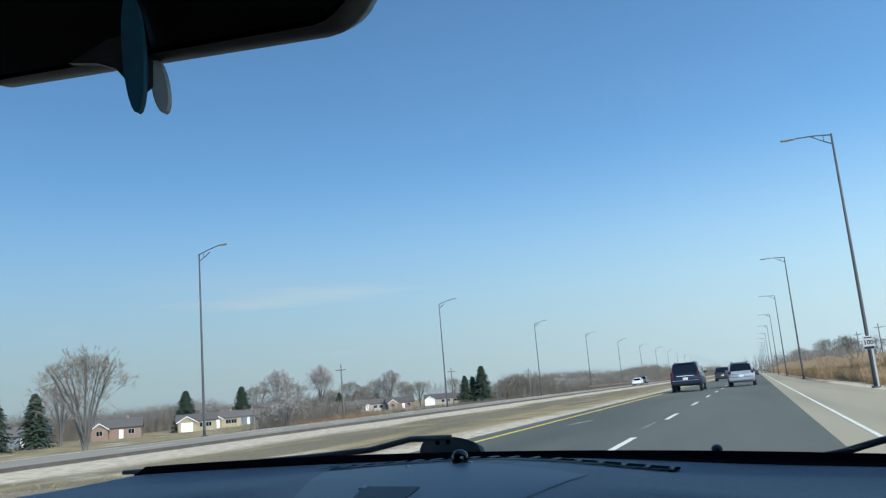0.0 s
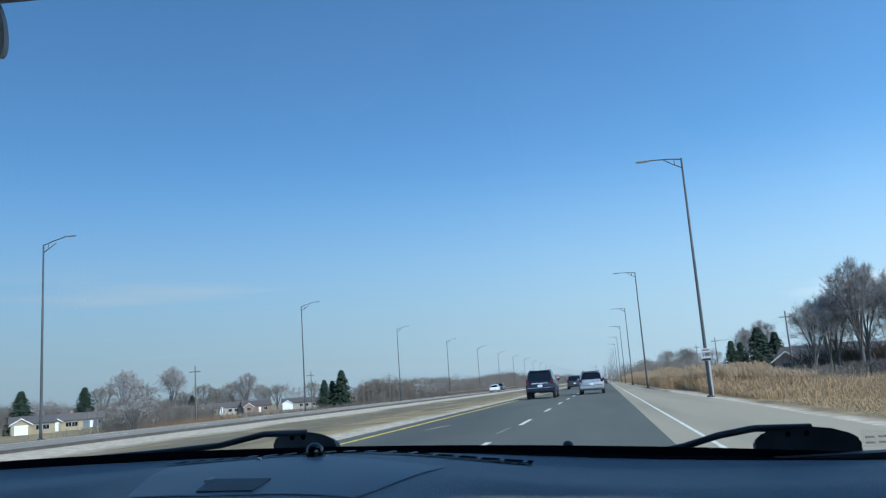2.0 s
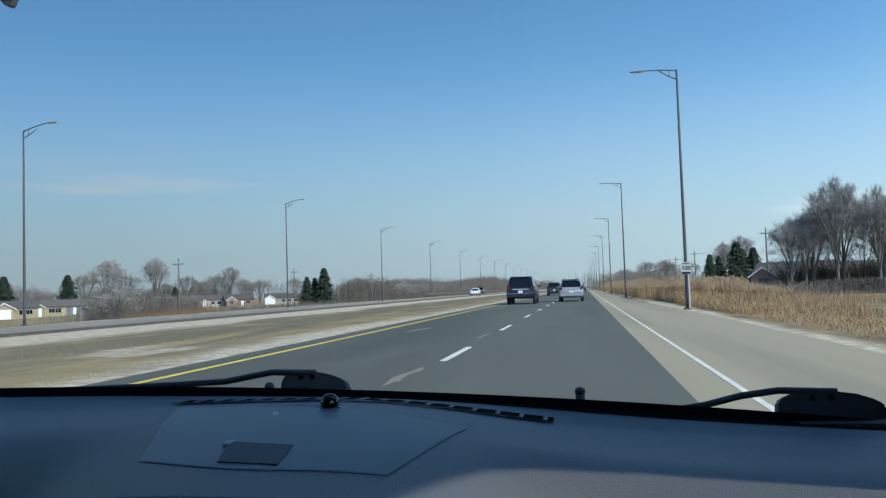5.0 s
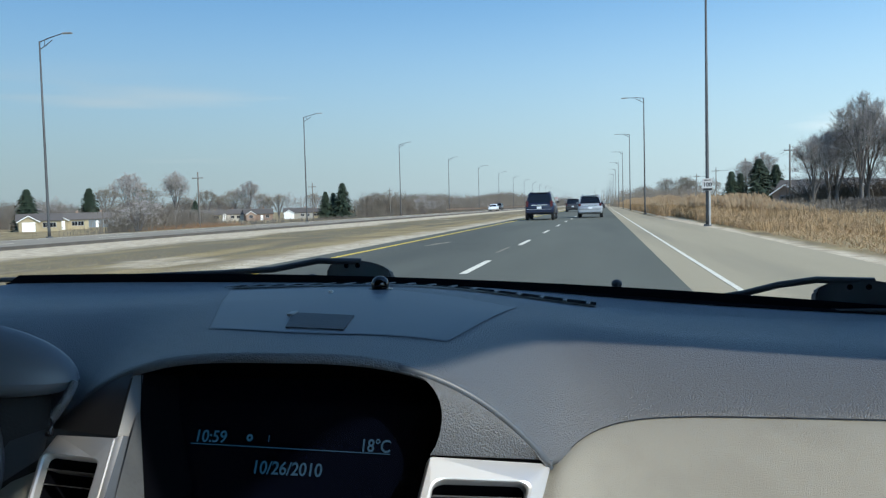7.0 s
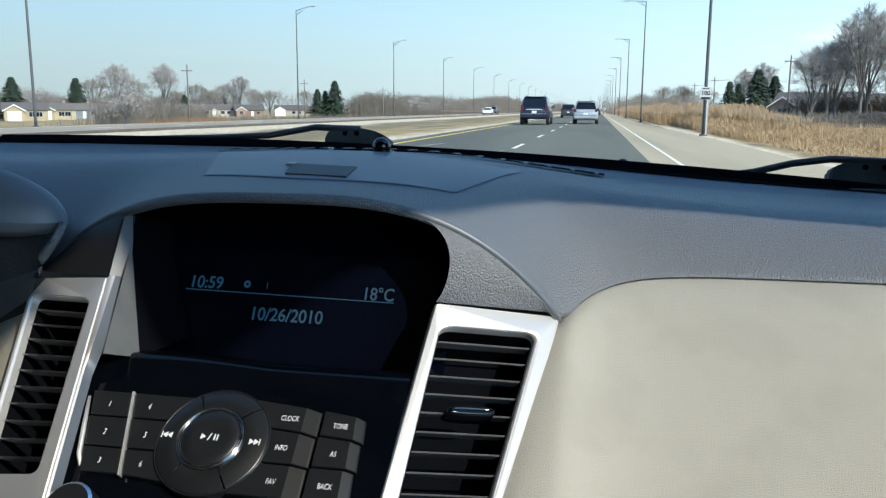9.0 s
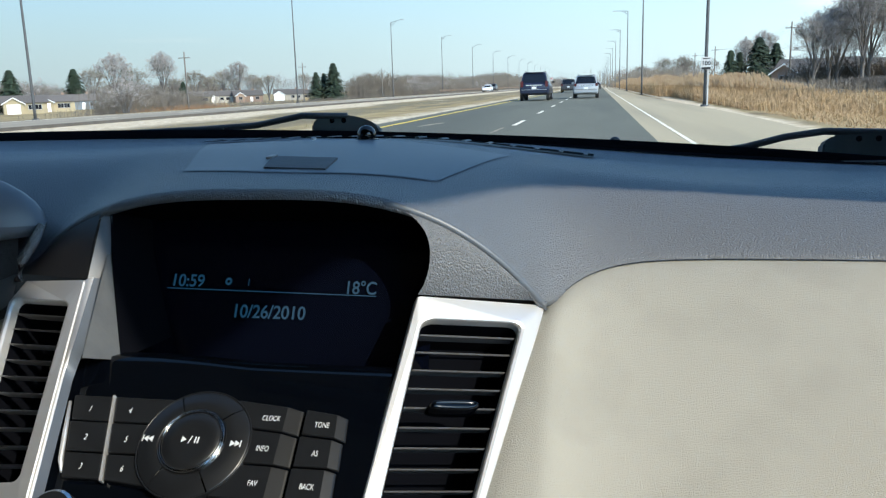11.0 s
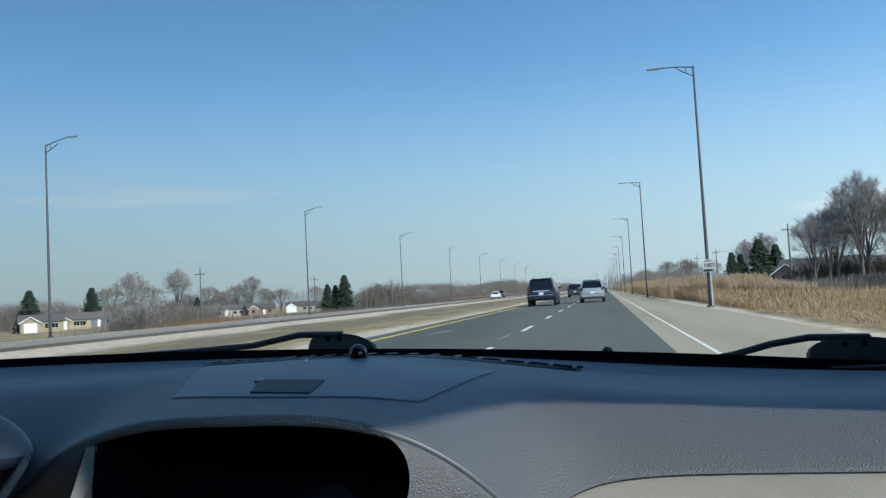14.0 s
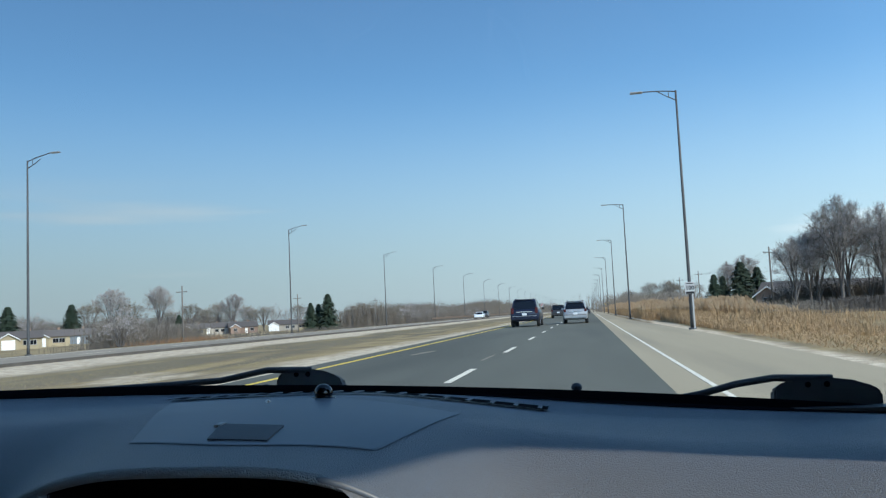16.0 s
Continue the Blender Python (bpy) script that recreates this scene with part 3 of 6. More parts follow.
slab(bm, [at(x, y, dash_z(x, y) + 0.0026) for x, y in ((-0.010, -0.292), (0.048, -0.296), (0.037, -0.228), (-0.032, -0.218))], (0, 0, 1), 0.003)
catch = part("catch", bm, M_RUBBER, cover, "dark plate for the shaded finger recess")
part("catch_end", bm_end, M_GREYTAG, dashboard, "pale end of the catch")
bm = bmesh.new()
bmesh.ops.create_uvsphere(bm, u_segments=20, v_segments=12, radius=0.0115, matrix=Matrix.Translation(at(0, 0, 0.002)))
tube(bm, [at(0, 0, -0.010), at(0, 0, -0.003)], [0.017, 0.015], 20)
part("light_sensor", bm, M_PIANO, dashboard, "glossy black dome sensor", smooth=True)
bm = bmesh.new()
box(bm, at(-0.032, -0.099, 0.004), (0.006, 0.005, 0.003), 0.001)
part("clip", bm, M_LEGEND, dashboard, "small white clip")

# demister vent along the windscreen: a near-black sheet for the slot's shade, with little webs
bm = bmesh.new()
rows = []
for i in range(28):
    x = -0.27 + 0.542 * i / 27
    yb = 0.100 - 0.040 * (x + 0.27) / 0.54
    rows.append([at(x, yb + d, dash_z(x, yb + d) + 0.0030) for d in (0, 0.022, 0.044)])
sheet(bm, rows)
slot = part("demister_vent", bm, M_DEEP, dashboard, "near-black strip for the shade in the demister slot")
for i in range(18):
    bm = bmesh.new()
    x = -0.262 + 0.0308 * i
    yb = 0.100 - 0.040 * (x + 0.27) / 0.54
    sheet(bm, [[at(x + dx, yb + d, dash_z(x + dx, yb + d) + h) for dx, h in ((-0.003, 0.0028), (-0.002, 0.0042), (0.002, 0.0042), (0.003, 0.0028))] for d in (-0.001, 0.022, 0.045)])
    part("louvre", bm, M_DASH, slot)

# instrument hood in front of the driver: a rounded lobe, its lip towards the driver
hood = thing("instrument_hood", "rounded charcoal plastic hood over the instruments", "instrument hood")


def hood_outline(k, y, drop=0.0):
    """The hood's rounded outline at depth y, shrunk by k towards its middle."""
    pts = []
    for i in range(41):
        a = 2 * math.pi * i / 40
        c, q = math.cos(a), math.sin(a)
        x = -0.398 + 0.204 * math.copysign(abs(c) ** 0.92, c)
        z = -0.045 + (0.062 * q if q > 0 else 0.030 * q * (1 - 0.35 * q * q) + 0.016 * (1 - c) * -q)
        pts.append(at(-0.398 + (x + 0.398) * k, y, -0.036 + (z + 0.030) * k - drop))
    return pts


bm = bmesh.new()
sheet(bm, [hood_outline(0.40, -0.185, 0.035), hood_outline(0.56, -0.225, 0.022), hood_outline(0.76, -0.280, 0.010), hood_outline(0.95, -0.325, 0.002), hood_outline(1.0, -0.342), hood_outline(0.985, -0.352),
           hood_outline(0.92, -0.366), hood_outline(0.72, -0.384), hood_outline(0.38, -0.396), hood_outline(0.04, -0.400)])
part("hood_shell", bm, M_DASHFLAT, hood, smooth=True)
bm = bmesh.new()
sheet(bm, [[at(-0.39 + dx, -0.335 - 0.02 * (dz < -0.1), dz) for dx in (-0.18, 0, 0.165)] for dz in (-0.30, -0.14, -0.05)])
part("instrument_face", bm, M_SEAT, hood, "black instrument face")
bm = bmesh.new()
tube(bm, [at(-0.190, -0.350, -0.050), at(-0.197, -0.356, -0.066), at(-0.208, -0.358, -0.080), at(-0.214, -0.358, -0.098)], [0.0035, 0.0045, 0.0045, 0.004], 10)
part("side_bead", bm, M_DASH, dashboard, "grey rounded edge beside the instruments", smooth=True)

# rounded bezel round the nearest dial
bm = bmesh.new()
rings = []
for i in range(40):
    a = 2 * math.pi * i / 40
    d = Vector((math.cos(a), 0, math.sin(a)))
    c = Vector((-0.352, -0.375, -0.112)) + d * 0.090
    rings.append([at(*(c + (d * math.cos(b) + Vector((0, -1, 0.2)) * math.sin(b)) * 0.011)) for b in [2 * math.pi * k / 10 for k in range(11)]])
sheet(bm, rings + [rings[0]])
part("dial_bezel", bm, M_DASHFLAT, hood, "grey rounded bezel round a dial", smooth=True)

# steering wheel
bm = bmesh.new()
wheel_m = Matrix.Translation(at(-0.425, -0.490, -0.190)) @ Matrix.Rotation(radians(68), 4, "X")
rings = []
for i in range(48):
    a = 2 * math.pi * i / 48
    c = Vector((0.185 * math.cos(a), 0.185 * math.sin(a), 0))
    d = Vector((math.cos(a), math.sin(a), 0))
    rings.append([bm.verts.new(wheel_m @ (c + (d * math.cos(b) + Vector((0, 0, 1)) * math.sin(b)) * 0.0155)) for b in [2 * math.pi * k / 10 for k in range(10)]])
for i in range(48):
    for k in range(10):
        bm.faces.new((rings[i][k], rings[i][(k + 1) % 10], rings[(i + 1) % 48][(k + 1) % 10], rings[(i + 1) % 48][k]))
steering = thing("steering_wheel", "black leather-rimmed steering wheel with grey spoke", "steering wheel")
part("rim", bm, M_RUBBER, steering, smooth=True)
bm = bmesh.new()
box(bm, (0, 0, -0.015), (0.16, 0.13, 0.05), 0.02, wheel_m)
part("hub", bm, M_BUTTON, steering)
for sx in (-1, 1):
    bm = bmesh.new()
    box(bm, (sx * 0.125, 0, -0.008), (0.12, 0.035, 0.018), 0.006, wheel_m)
    part("spoke", bm, M_LAMP, steering, "grey plastic spoke")

# ---- centre console ----
O = Vector((0.0, -0.385, -0.095))
CV = Vector((0, 1, 0.78)).normalized()
CN = Vector((0, -0.78, 1)).normalized()


def con(x, v, n=0.0):
    """A point on the console's slope: x across, v up the slope, n proud of it."""
    p = Vector((x, 0, 0)) + Vector((0, O.y, O.z)) + CV * v + CN * n
    return at(*p)


def rim(s, dy=0.0, dz=0.0):
    """A point of the display hood's rim, s from -1 to 1 across."""
    x = 0.013 + 0.225 * s
    return Vector((x, lip(x)[0] + dy, lip(x)[1] + dz))


def patch(name, mat, label, top, foot, left=None, right=None, n=16, m=10, swell=0.0):
    """A panel between a top edge and a foot edge, with bulging sides where given."""
    bm = bmesh.new()
    rows = []
    for j in range(m + 1):
        g = j / m
        r = []
        for i in range(n + 1):
            f = i / n
            p = Vector(top(f)).lerp(Vector(foot(f)), g)
            if left:
                p += Vector(left(g)) * (1 - f) ** 2
            if right:
                p += Vector(right(g)) * f ** 2
            r.append(at(*(p + Vector((0, -1, 1)).normalized() * swell * math.sin(math.pi * g))))
        rows.append(r)
    sheet(bm, rows)
    return part(name, bm, mat, dashboard, label, smooth=True)


# corners of the two centre vents' frames
VR_TL, VR_TR, VR_BL, VR_BR = Vector((0.1445, -0.3816, -0.0982)), Vector((0.2385, -0.3302, -0.1153)), Vector((0.1322, -0.5567, -0.2273)), Vector((0.2029, -0.5209, -0.2424))
VL_TL, VL_TR, VL_BL, VL_BR = Vector((-0.2165, -0.3542, -0.0946)), Vector((-0.1193, -0.3992, -0.0863)), Vector((-0.1557, -0.5456, -0.2441)), Vector((-0.0729, -0.5659, -0.2204))
# flanks between the display's hood and the vents
S_R, S_L = 0.535, -0.60
bulge_r = lambda g: (0.0155 * math.sin(math.pi * min(1, g * 1.0)) ** 0.75, 0, 0.004 * math.sin(math.pi * g))
patch("flank", M_DASH, "", lambda f: rim(S_R + (1.0 - S_R) * f, -0.004, -0.005), lambda f: VR_TL.lerp(VR_TR, f) + Vector((0, 0.002, 0.001)), bulge_r, None, 20, 12, 0.004)
bm = bmesh.new()
tube(bm, [at(*rim(0.46 + 0.54 * i / 24, -0.0015, -0.0035)) for i in range(25)], [0.0015] + [0.0034] * 23 + [0.0015], 10)
part("rim_bead", bm, M_DASHFLAT, dashboard, "rounded edge of the display hood", smooth=True)
CHK_T = rim(S_L, -0.004, -0.007)
# Left flank uses black for its shade; the right one is grained grey.
patch("flank", M_BLACK, "smooth panel above the driver's vent, blackened for its shade", lambda f: rim(-1.0 + (S_L + 1.0) * f, -0.004, -0.005), lambda f: VL_TL.lerp(VL_TR, f) + Vector((0, 0.002, 0.001)), None, None, 16, 8, 0.003)
# cheeks beside the display
SEAM_T, SEAM_B = Vector((-0.1065, -0.3880, -0.0880)), Vector((-0.0860, -0.4610, -0.1280))
patch("cheek", M_DASHFLAT, "grey smooth edge beside the display", lambda f: CHK_T + Vector((0.007 * f, 0.004 * f, -0.001)), lambda f: (VL_TR + Vector((0, 0.002, 0.001))).lerp(SEAM_T, f), None, None, 6, 8)
patch("cheek", M_CAP, "dark grey inner cheek beside the display", lambda f: Vector((-0.1105, -0.3810, -0.0690)).lerp(Vector((-0.1090, -0.3790, -0.0690)), f), lambda f: SEAM_B.lerp(Vector((-0.0760, -0.4300, -0.1400)), f), None, None, 8, 10)

# the display in its deep recess
display = thing("information_display", "black information display showing time, date and outside temperature", "display")
S_O, S_U = Vector((0.013, -0.372, -0.150)), Vector((0, 0.036, 0.066))
S_N = Vector((0, -0.066, 0.036)).normalized()


def scr(x, f, n=0.0):
    return at(*(Vector((x, S_O.y, S_O.z)) + S_U * f + S_N * n))


def on_screen(p):
    """Where the recess meets the plane of the display."""
    return scr(0.013 + (p.x - 0.013) * 0.92, min(1.5, max(-0.2, (p.z + 0.150) / 0.066 * 0.9)))


opening = [Vector((-0.0760, -0.4300, -0.1400)), Vector((-0.0930, -0.4035, -0.1045)), Vector((-0.1085, -0.3785, -0.0690)), CHK_T + Vector((0.006, 0.003, 0))]
opening += [rim(S_L + 0.04 + (S_R - S_L - 0.04) * i / 24, 0.002, -0.008) for i in range(25)]
for j in range(1, 11):
    g = j / 10
    opening.append(rim(S_R, -0.003, -0.006).lerp(VR_TL + Vector((0, 0.003, 0)), g) + Vector(bulge_r(g)) + Vector((0.001, 0.002, 0)))
opening += [VR_TL.lerp(VR_BL, 0.2) + Vector((0, 0.004, -0.003)), VR_TL.lerp(VR_BL, 0.42) + Vector((0, 0.004, -0.003))]
# The recess walls carry their shade in the near-black colour.
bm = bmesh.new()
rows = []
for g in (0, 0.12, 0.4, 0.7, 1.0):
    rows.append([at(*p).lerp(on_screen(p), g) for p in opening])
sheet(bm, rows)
part("recess", bm, M_DEEP, display, "recess with its shade put into a near-black colour", smooth=True)
bm = bmesh.new()
slab(bm, [scr(-0.125, -0.3), scr(0.150, -0.3), scr(0.150, 1.6), scr(-0.125, 1.6)], S_N, 0.002)
screen = part("screen", bm, M_SCREEN, display, "dark glossy screen with cyan characters")
SM = Matrix((Vector((1, 0, -0.030)), S_U.normalized(), S_N)).transposed().to_4x4()


def on_scr(x, f, wide=0.92):
    return Matrix.Translation(scr(x, f, 0.0012)) @ SM @ Matrix.Diagonal((wide, 1.0, 1.0, 1.0))


lettering("clock_readout", "10:59", 0.0150, on_scr(-0.0620, 0.768), M_CYAN, screen, bold=0.012)
lettering("temperature_readout", "18°C", 0.0150, on_scr(0.0900, 0.718, 0.86), M_CYAN, screen, bold=0.012)
lettering("date_readout", "10/26/2010", 0.0155, on_scr(0.0137, 0.428, 0.90), M_CYAN, screen, bold=0.012)
bm = bmesh.new()
slab(bm, [scr(-0.080, 0.682, 0.001), scr(0.1035, 0.634, 0.001), scr(0.1035, 0.644, 0.001), scr(-0.080, 0.692, 0.001)], S_N, 0.0005)
part("rule", bm, M_CYAN, screen)
bm = bmesh.new()
slab(bm, [scr(-0.0074, 0.730, 0.001), scr(-0.0070, 0.730, 0.001), scr(-0.0070, 0.810, 0.001), scr(-0.0074, 0.810, 0.001)], S_N, 0.0005)
part("tick", bm, M_CYAN, screen)
bm = bmesh.new()
sheet(bm, [[on_scr(-0.0250, 0.772) @ Vector((r * math.cos(2 * math.pi * i / 20), r * math.sin(2 * math.pi * i / 20), 0)) for r in (0.0012, 0.0033)] for i in range(21)])
part("disc_symbol", bm, M_CYAN, screen)

# radio panel in gloss black, its upper edge rolled back
radio = thing("radio_panel", "gloss black radio panel with charcoal buttons and a round dial", "car radio")
bm = bmesh.new()
rows = []
for v, n, w in ((-0.052, -0.020, 0.0), (-0.058, -0.010, 0.0), (-0.0645, -0.0035, 0.001), (-0.068, -0.0005, 0.002), (-0.074, 0.0, 0.003), (-0.094, -0.0015, 0.003), (-0.20, -0.0015, 0.0), (-0.34, -0.0015, 0.0)):
    r = []
    for i in range(25):
        f = i / 24
        x0, x1 = -0.113 + w + 0.26 * max(0, -0.070 - v), 0.1385 - 0.03 * max(0, -0.070 - v)
        arch = 0.004 * math.sin(math.pi * min(1, f * 1.6 + 0.08)) if v > -0.08 else 0.0
        r.append(con(x0 + (x1 - x0) * f, v + arch - 0.001 * f, n))
    rows.append(r)
sheet(bm, rows)
part("fascia", bm, M_PIANO, radio, smooth=True)
CM = Matrix((Vector((1, 0, 0)), CV, CN)).transposed().to_4x4()


def key(corners, text="", tx=0.0, tv=0.0, proud=0.004, size=0.0056, fall=0.0):
    """A button from its four corners (upper left round to lower left); fall: how far its right end rolls down."""
    (ax, av), (bx, bv), (cx, cv), (dx, dv) = corners
    bm = bmesh.new()
    g = 0.0006
    prof = [(0.0, -0.0008), (0.03, 0.0), (0.78, 0.0), (0.97, -fall), (1.0, -fall - 0.0010)]
    up = [con(ax + g + (bx - ax - 2 * g) * f, av + (bv - av) * f - g, proud + n) for f, n in prof]
    lo = [con(dx + g + (cx - dx - 2 * g) * f, dv + (cv - dv) * f + g, proud + n) for f, n in prof]
    rows = [[p - CN * 0.006 for p in up], [p - CN * 0.0007 for p in up], [p - CV * 0.0006 for p in up], [p + CV * 0.0006 for p in lo], [p - CN * 0.0007 for p in lo], [p - CN * 0.006 for p in lo]]
    sheet(bm, rows)
    for k in (0, -1):
        bm.faces.new([bm.verts.new(r[k]) for r in rows])
    ob = part("button", bm, M_BUTTON, radio)
    if text:
        lettering("legend", text, size, Matrix.Translation(con(tx, tv, proud + 0.0003)) @ CM @ Matrix.Diagonal((0.68, 1.0, 1.0, 1.0)), M_LEGEND, ob, shear=0.05)
    return ob


L_ROW = [-0.1002, -0.1205, -0.1436, -0.1630]
L_OUT = lambda v: -0.0915 - 0.290 * (v + 0.10)
L_MID = lambda v: -0.0604 - 0.266 * (v + 0.10)
R_ROW = [lambda x: -0.0950 - 0.090 * x, lambda x: -0.1162 - 0.0722 * x, lambda x: -0.1450, lambda x: -0.1690]
for i in range(3):
    u, w = L_ROW[i], L_ROW[i + 1]
    m = (u + w) / 2
    key([(L_OUT(u), u), (L_MID(u), u), (L_MID(w), w), (L_OUT(w), w)], str(i + 1), (L_OUT(m) + L_MID(m)) / 2, m - 0.001, size=0.0062)
    e = (0.0, -0.012, -0.004)[i]
    key([(L_MID(u) + 0.0018, u), (e, u), (e, w - 0.003 * (i == 2)), (L_MID(w) + 0.0018, w)], str(i + 4), L_MID(m) + 0.0155, m - 0.001, size=0.0062)
    a, b = R_ROW[i], R_ROW[i + 1]
    key([(0.034, a(0.034)), (0.0832, a(0.083)), (0.0838, b(0.083)), (0.034, b(0.034))], ("CLOCK", "INFO", "FAV")[i], 0.0625, (a(0.0625) + b(0.0625)) / 2 - 0.001, fall=0.0036)
    key([(0.0848, a(0.085)), (0.1150, a(0.115) - 0.001 * (i == 0)), (0.1165, b(0.116)), (0.0854, b(0.085))], ("TONE", "AS", "BACK")[i], 0.0990, (a(0.099) + b(0.099)) / 2 - 0.001, fall=0.0036)
bm = bmesh.new()
slab(bm, [con(L_MID(-0.100), -0.100, 0.0046), con(L_MID(-0.100) + 0.0018, -0.100, 0.0046), con(L_MID(-0.1635) + 0.0018, -0.1635, 0.0046), con(L_MID(-0.1635), -0.1635, 0.0046)], CN, 0.004)
part("chrome_strip", bm, M_SILVER, radio, "bright chrome divider")
bm = bmesh.new()
tube(bm, [con(L_OUT(-0.104) - 0.0022, -0.106, 0.003), con(L_OUT(-0.130) - 0.0024, -0.130, 0.003), con(L_OUT(-0.150) - 0.0020, -0.150, 0.003), con(L_OUT(-0.158) - 0.0002, -0.1585, 0.002)], [0.0012, 0.0018, 0.0018, 0.0008], 8)
part("chrome_edge", bm, M_SILVER, radio, "bright chrome edge", smooth=True)
DIAL = con(0.0137, -0.1335, 0)


def ring(bm, r0, r1, n0, n1, a0=0.0, a1=360.0, seg=48):
    rows = []
    for i in range(seg + 1):
        a = radians(a0 + (a1 - a0) * i / seg)
        d = Vector((1, 0, 0)) * math.cos(a) + CV * math.sin(a)
        rows.append([DIAL + d * r0 + CN * -0.002, DIAL + d * r0 + CN * n0, DIAL + d * (r0 + 0.001) + CN * (n0 + 0.0004), DIAL + d * ((r0 + r1) / 2) + CN * ((n0 + n1) / 2 + 0.0012), DIAL + d * (r1 - 0.001) + CN * (n1 + 0.0004),
                     DIAL + d * r1 + CN * n1, DIAL + d * r1 - CN * 0.002])
    sheet(bm, rows)


SPLITS = (44, 120, 236, 302, 404)
for a0, a1 in zip(SPLITS, SPLITS[1:]):
    bm = bmesh.new()
    ring(bm, 0.0235, 0.0388, 0.0085, 0.0052, a0 + 0.8, a1 - 0.8, 20)
    part("dial_segment", bm, M_BUTTON, radio, smooth=True)
bm = bmesh.new()
ring(bm, 0.0391, 0.0396, 0.0046, 0.0042)
part("dial_edge", bm, M_BUTTON, radio, "fine charcoal edge round the dial", smooth=True)
bm = bmesh.new()
ring(bm, 0.0206, 0.0218, 0.0096, 0.0090)
ring(bm, 0.0222, 0.0231, 0.0090, 0.0086)
part("dial_ring", bm, M_CHROME, radio, "thin chrome ring", smooth=True)
bm = bmesh.new()
rows = []
for i in range(41):
    a = 2 * math.pi * i / 40
    d = Vector((1, 0, 0)) * math.cos(a) + CV * math.sin(a)
    rows.append([DIAL + CN * 0.0092, DIAL + d * 0.012 + CN * 0.0096, DIAL + d * 0.0195 + CN * 0.0102, DIAL + d * 0.0205 + CN * 0.0090, DIAL + d * 0.0205])
sheet(bm, rows)
play = part("play_button", bm, M_BUTTON, radio, smooth=True)


def symbol(polys, cx, cv, n, parent):
    bm = bmesh.new()
    for poly in polys:
        slab(bm, [DIAL + Vector((1, 0, 0)) * (cx + a) + CV * (cv + b) + CN * n for a, b in poly], CN, 0.0003)
    part("symbol", bm, M_LEGEND, parent)


tri = lambda x, s=0.0022: [(x, -s), (x + 1.6 * s, 0), (x, s)]
bar = lambda x, w=0.0007, s=0.0023: [(x, -s), (x + w, -s), (x + w, s), (x, s)]
symbol([tri(-0.0065), [(-0.0015, -0.0026), (-0.0009, -0.0026), (0.0008, 0.0026), (0.0002, 0.0026)], bar(0.0028, 0.0009), bar(0.0048, 0.0009)], 0.0003, 0, 0.0108, play)
symbol([tri(-0.0035), tri(-0.0001), bar(0.0034)], 0.0312, 0, 0.0090, radio)
symbol([[(-a, b) for a, b in tri(-0.0035)], [(-a, b) for a, b in tri(-0.0001)], [(-a, b) for a, b in bar(0.0034)]], -0.0314, 0, 0.0090, radio)
for x in (-0.062, 0.100):
    bm = bmesh.new()
    k0 = con(x, -0.1915, 0)
    tube(bm, [k0, k0 + CN * 0.013, k0 + CN * 0.015], [0.017, 0.0165, 0.015], 28)
    knob = part("knob", bm, M_BUTTON, radio, smooth=False)
    bm = bmesh.new()
    rows = [[k0 + CN * 0.015 + (Vector((1, 0, 0)) * math.cos(a) + CV * math.sin(a)) * r for r in (0.0145, 0.0165)] for a in [2 * math.pi * i / 32 for i in range(33)]]
    rows = [[p + CN * (0.0006 if i == 0 else -0.001) for i, p in enumerate(r)] for r in rows]
    sheet(bm, rows)
    part("knob_ring", bm, M_CHROME, knob, "chrome ring")


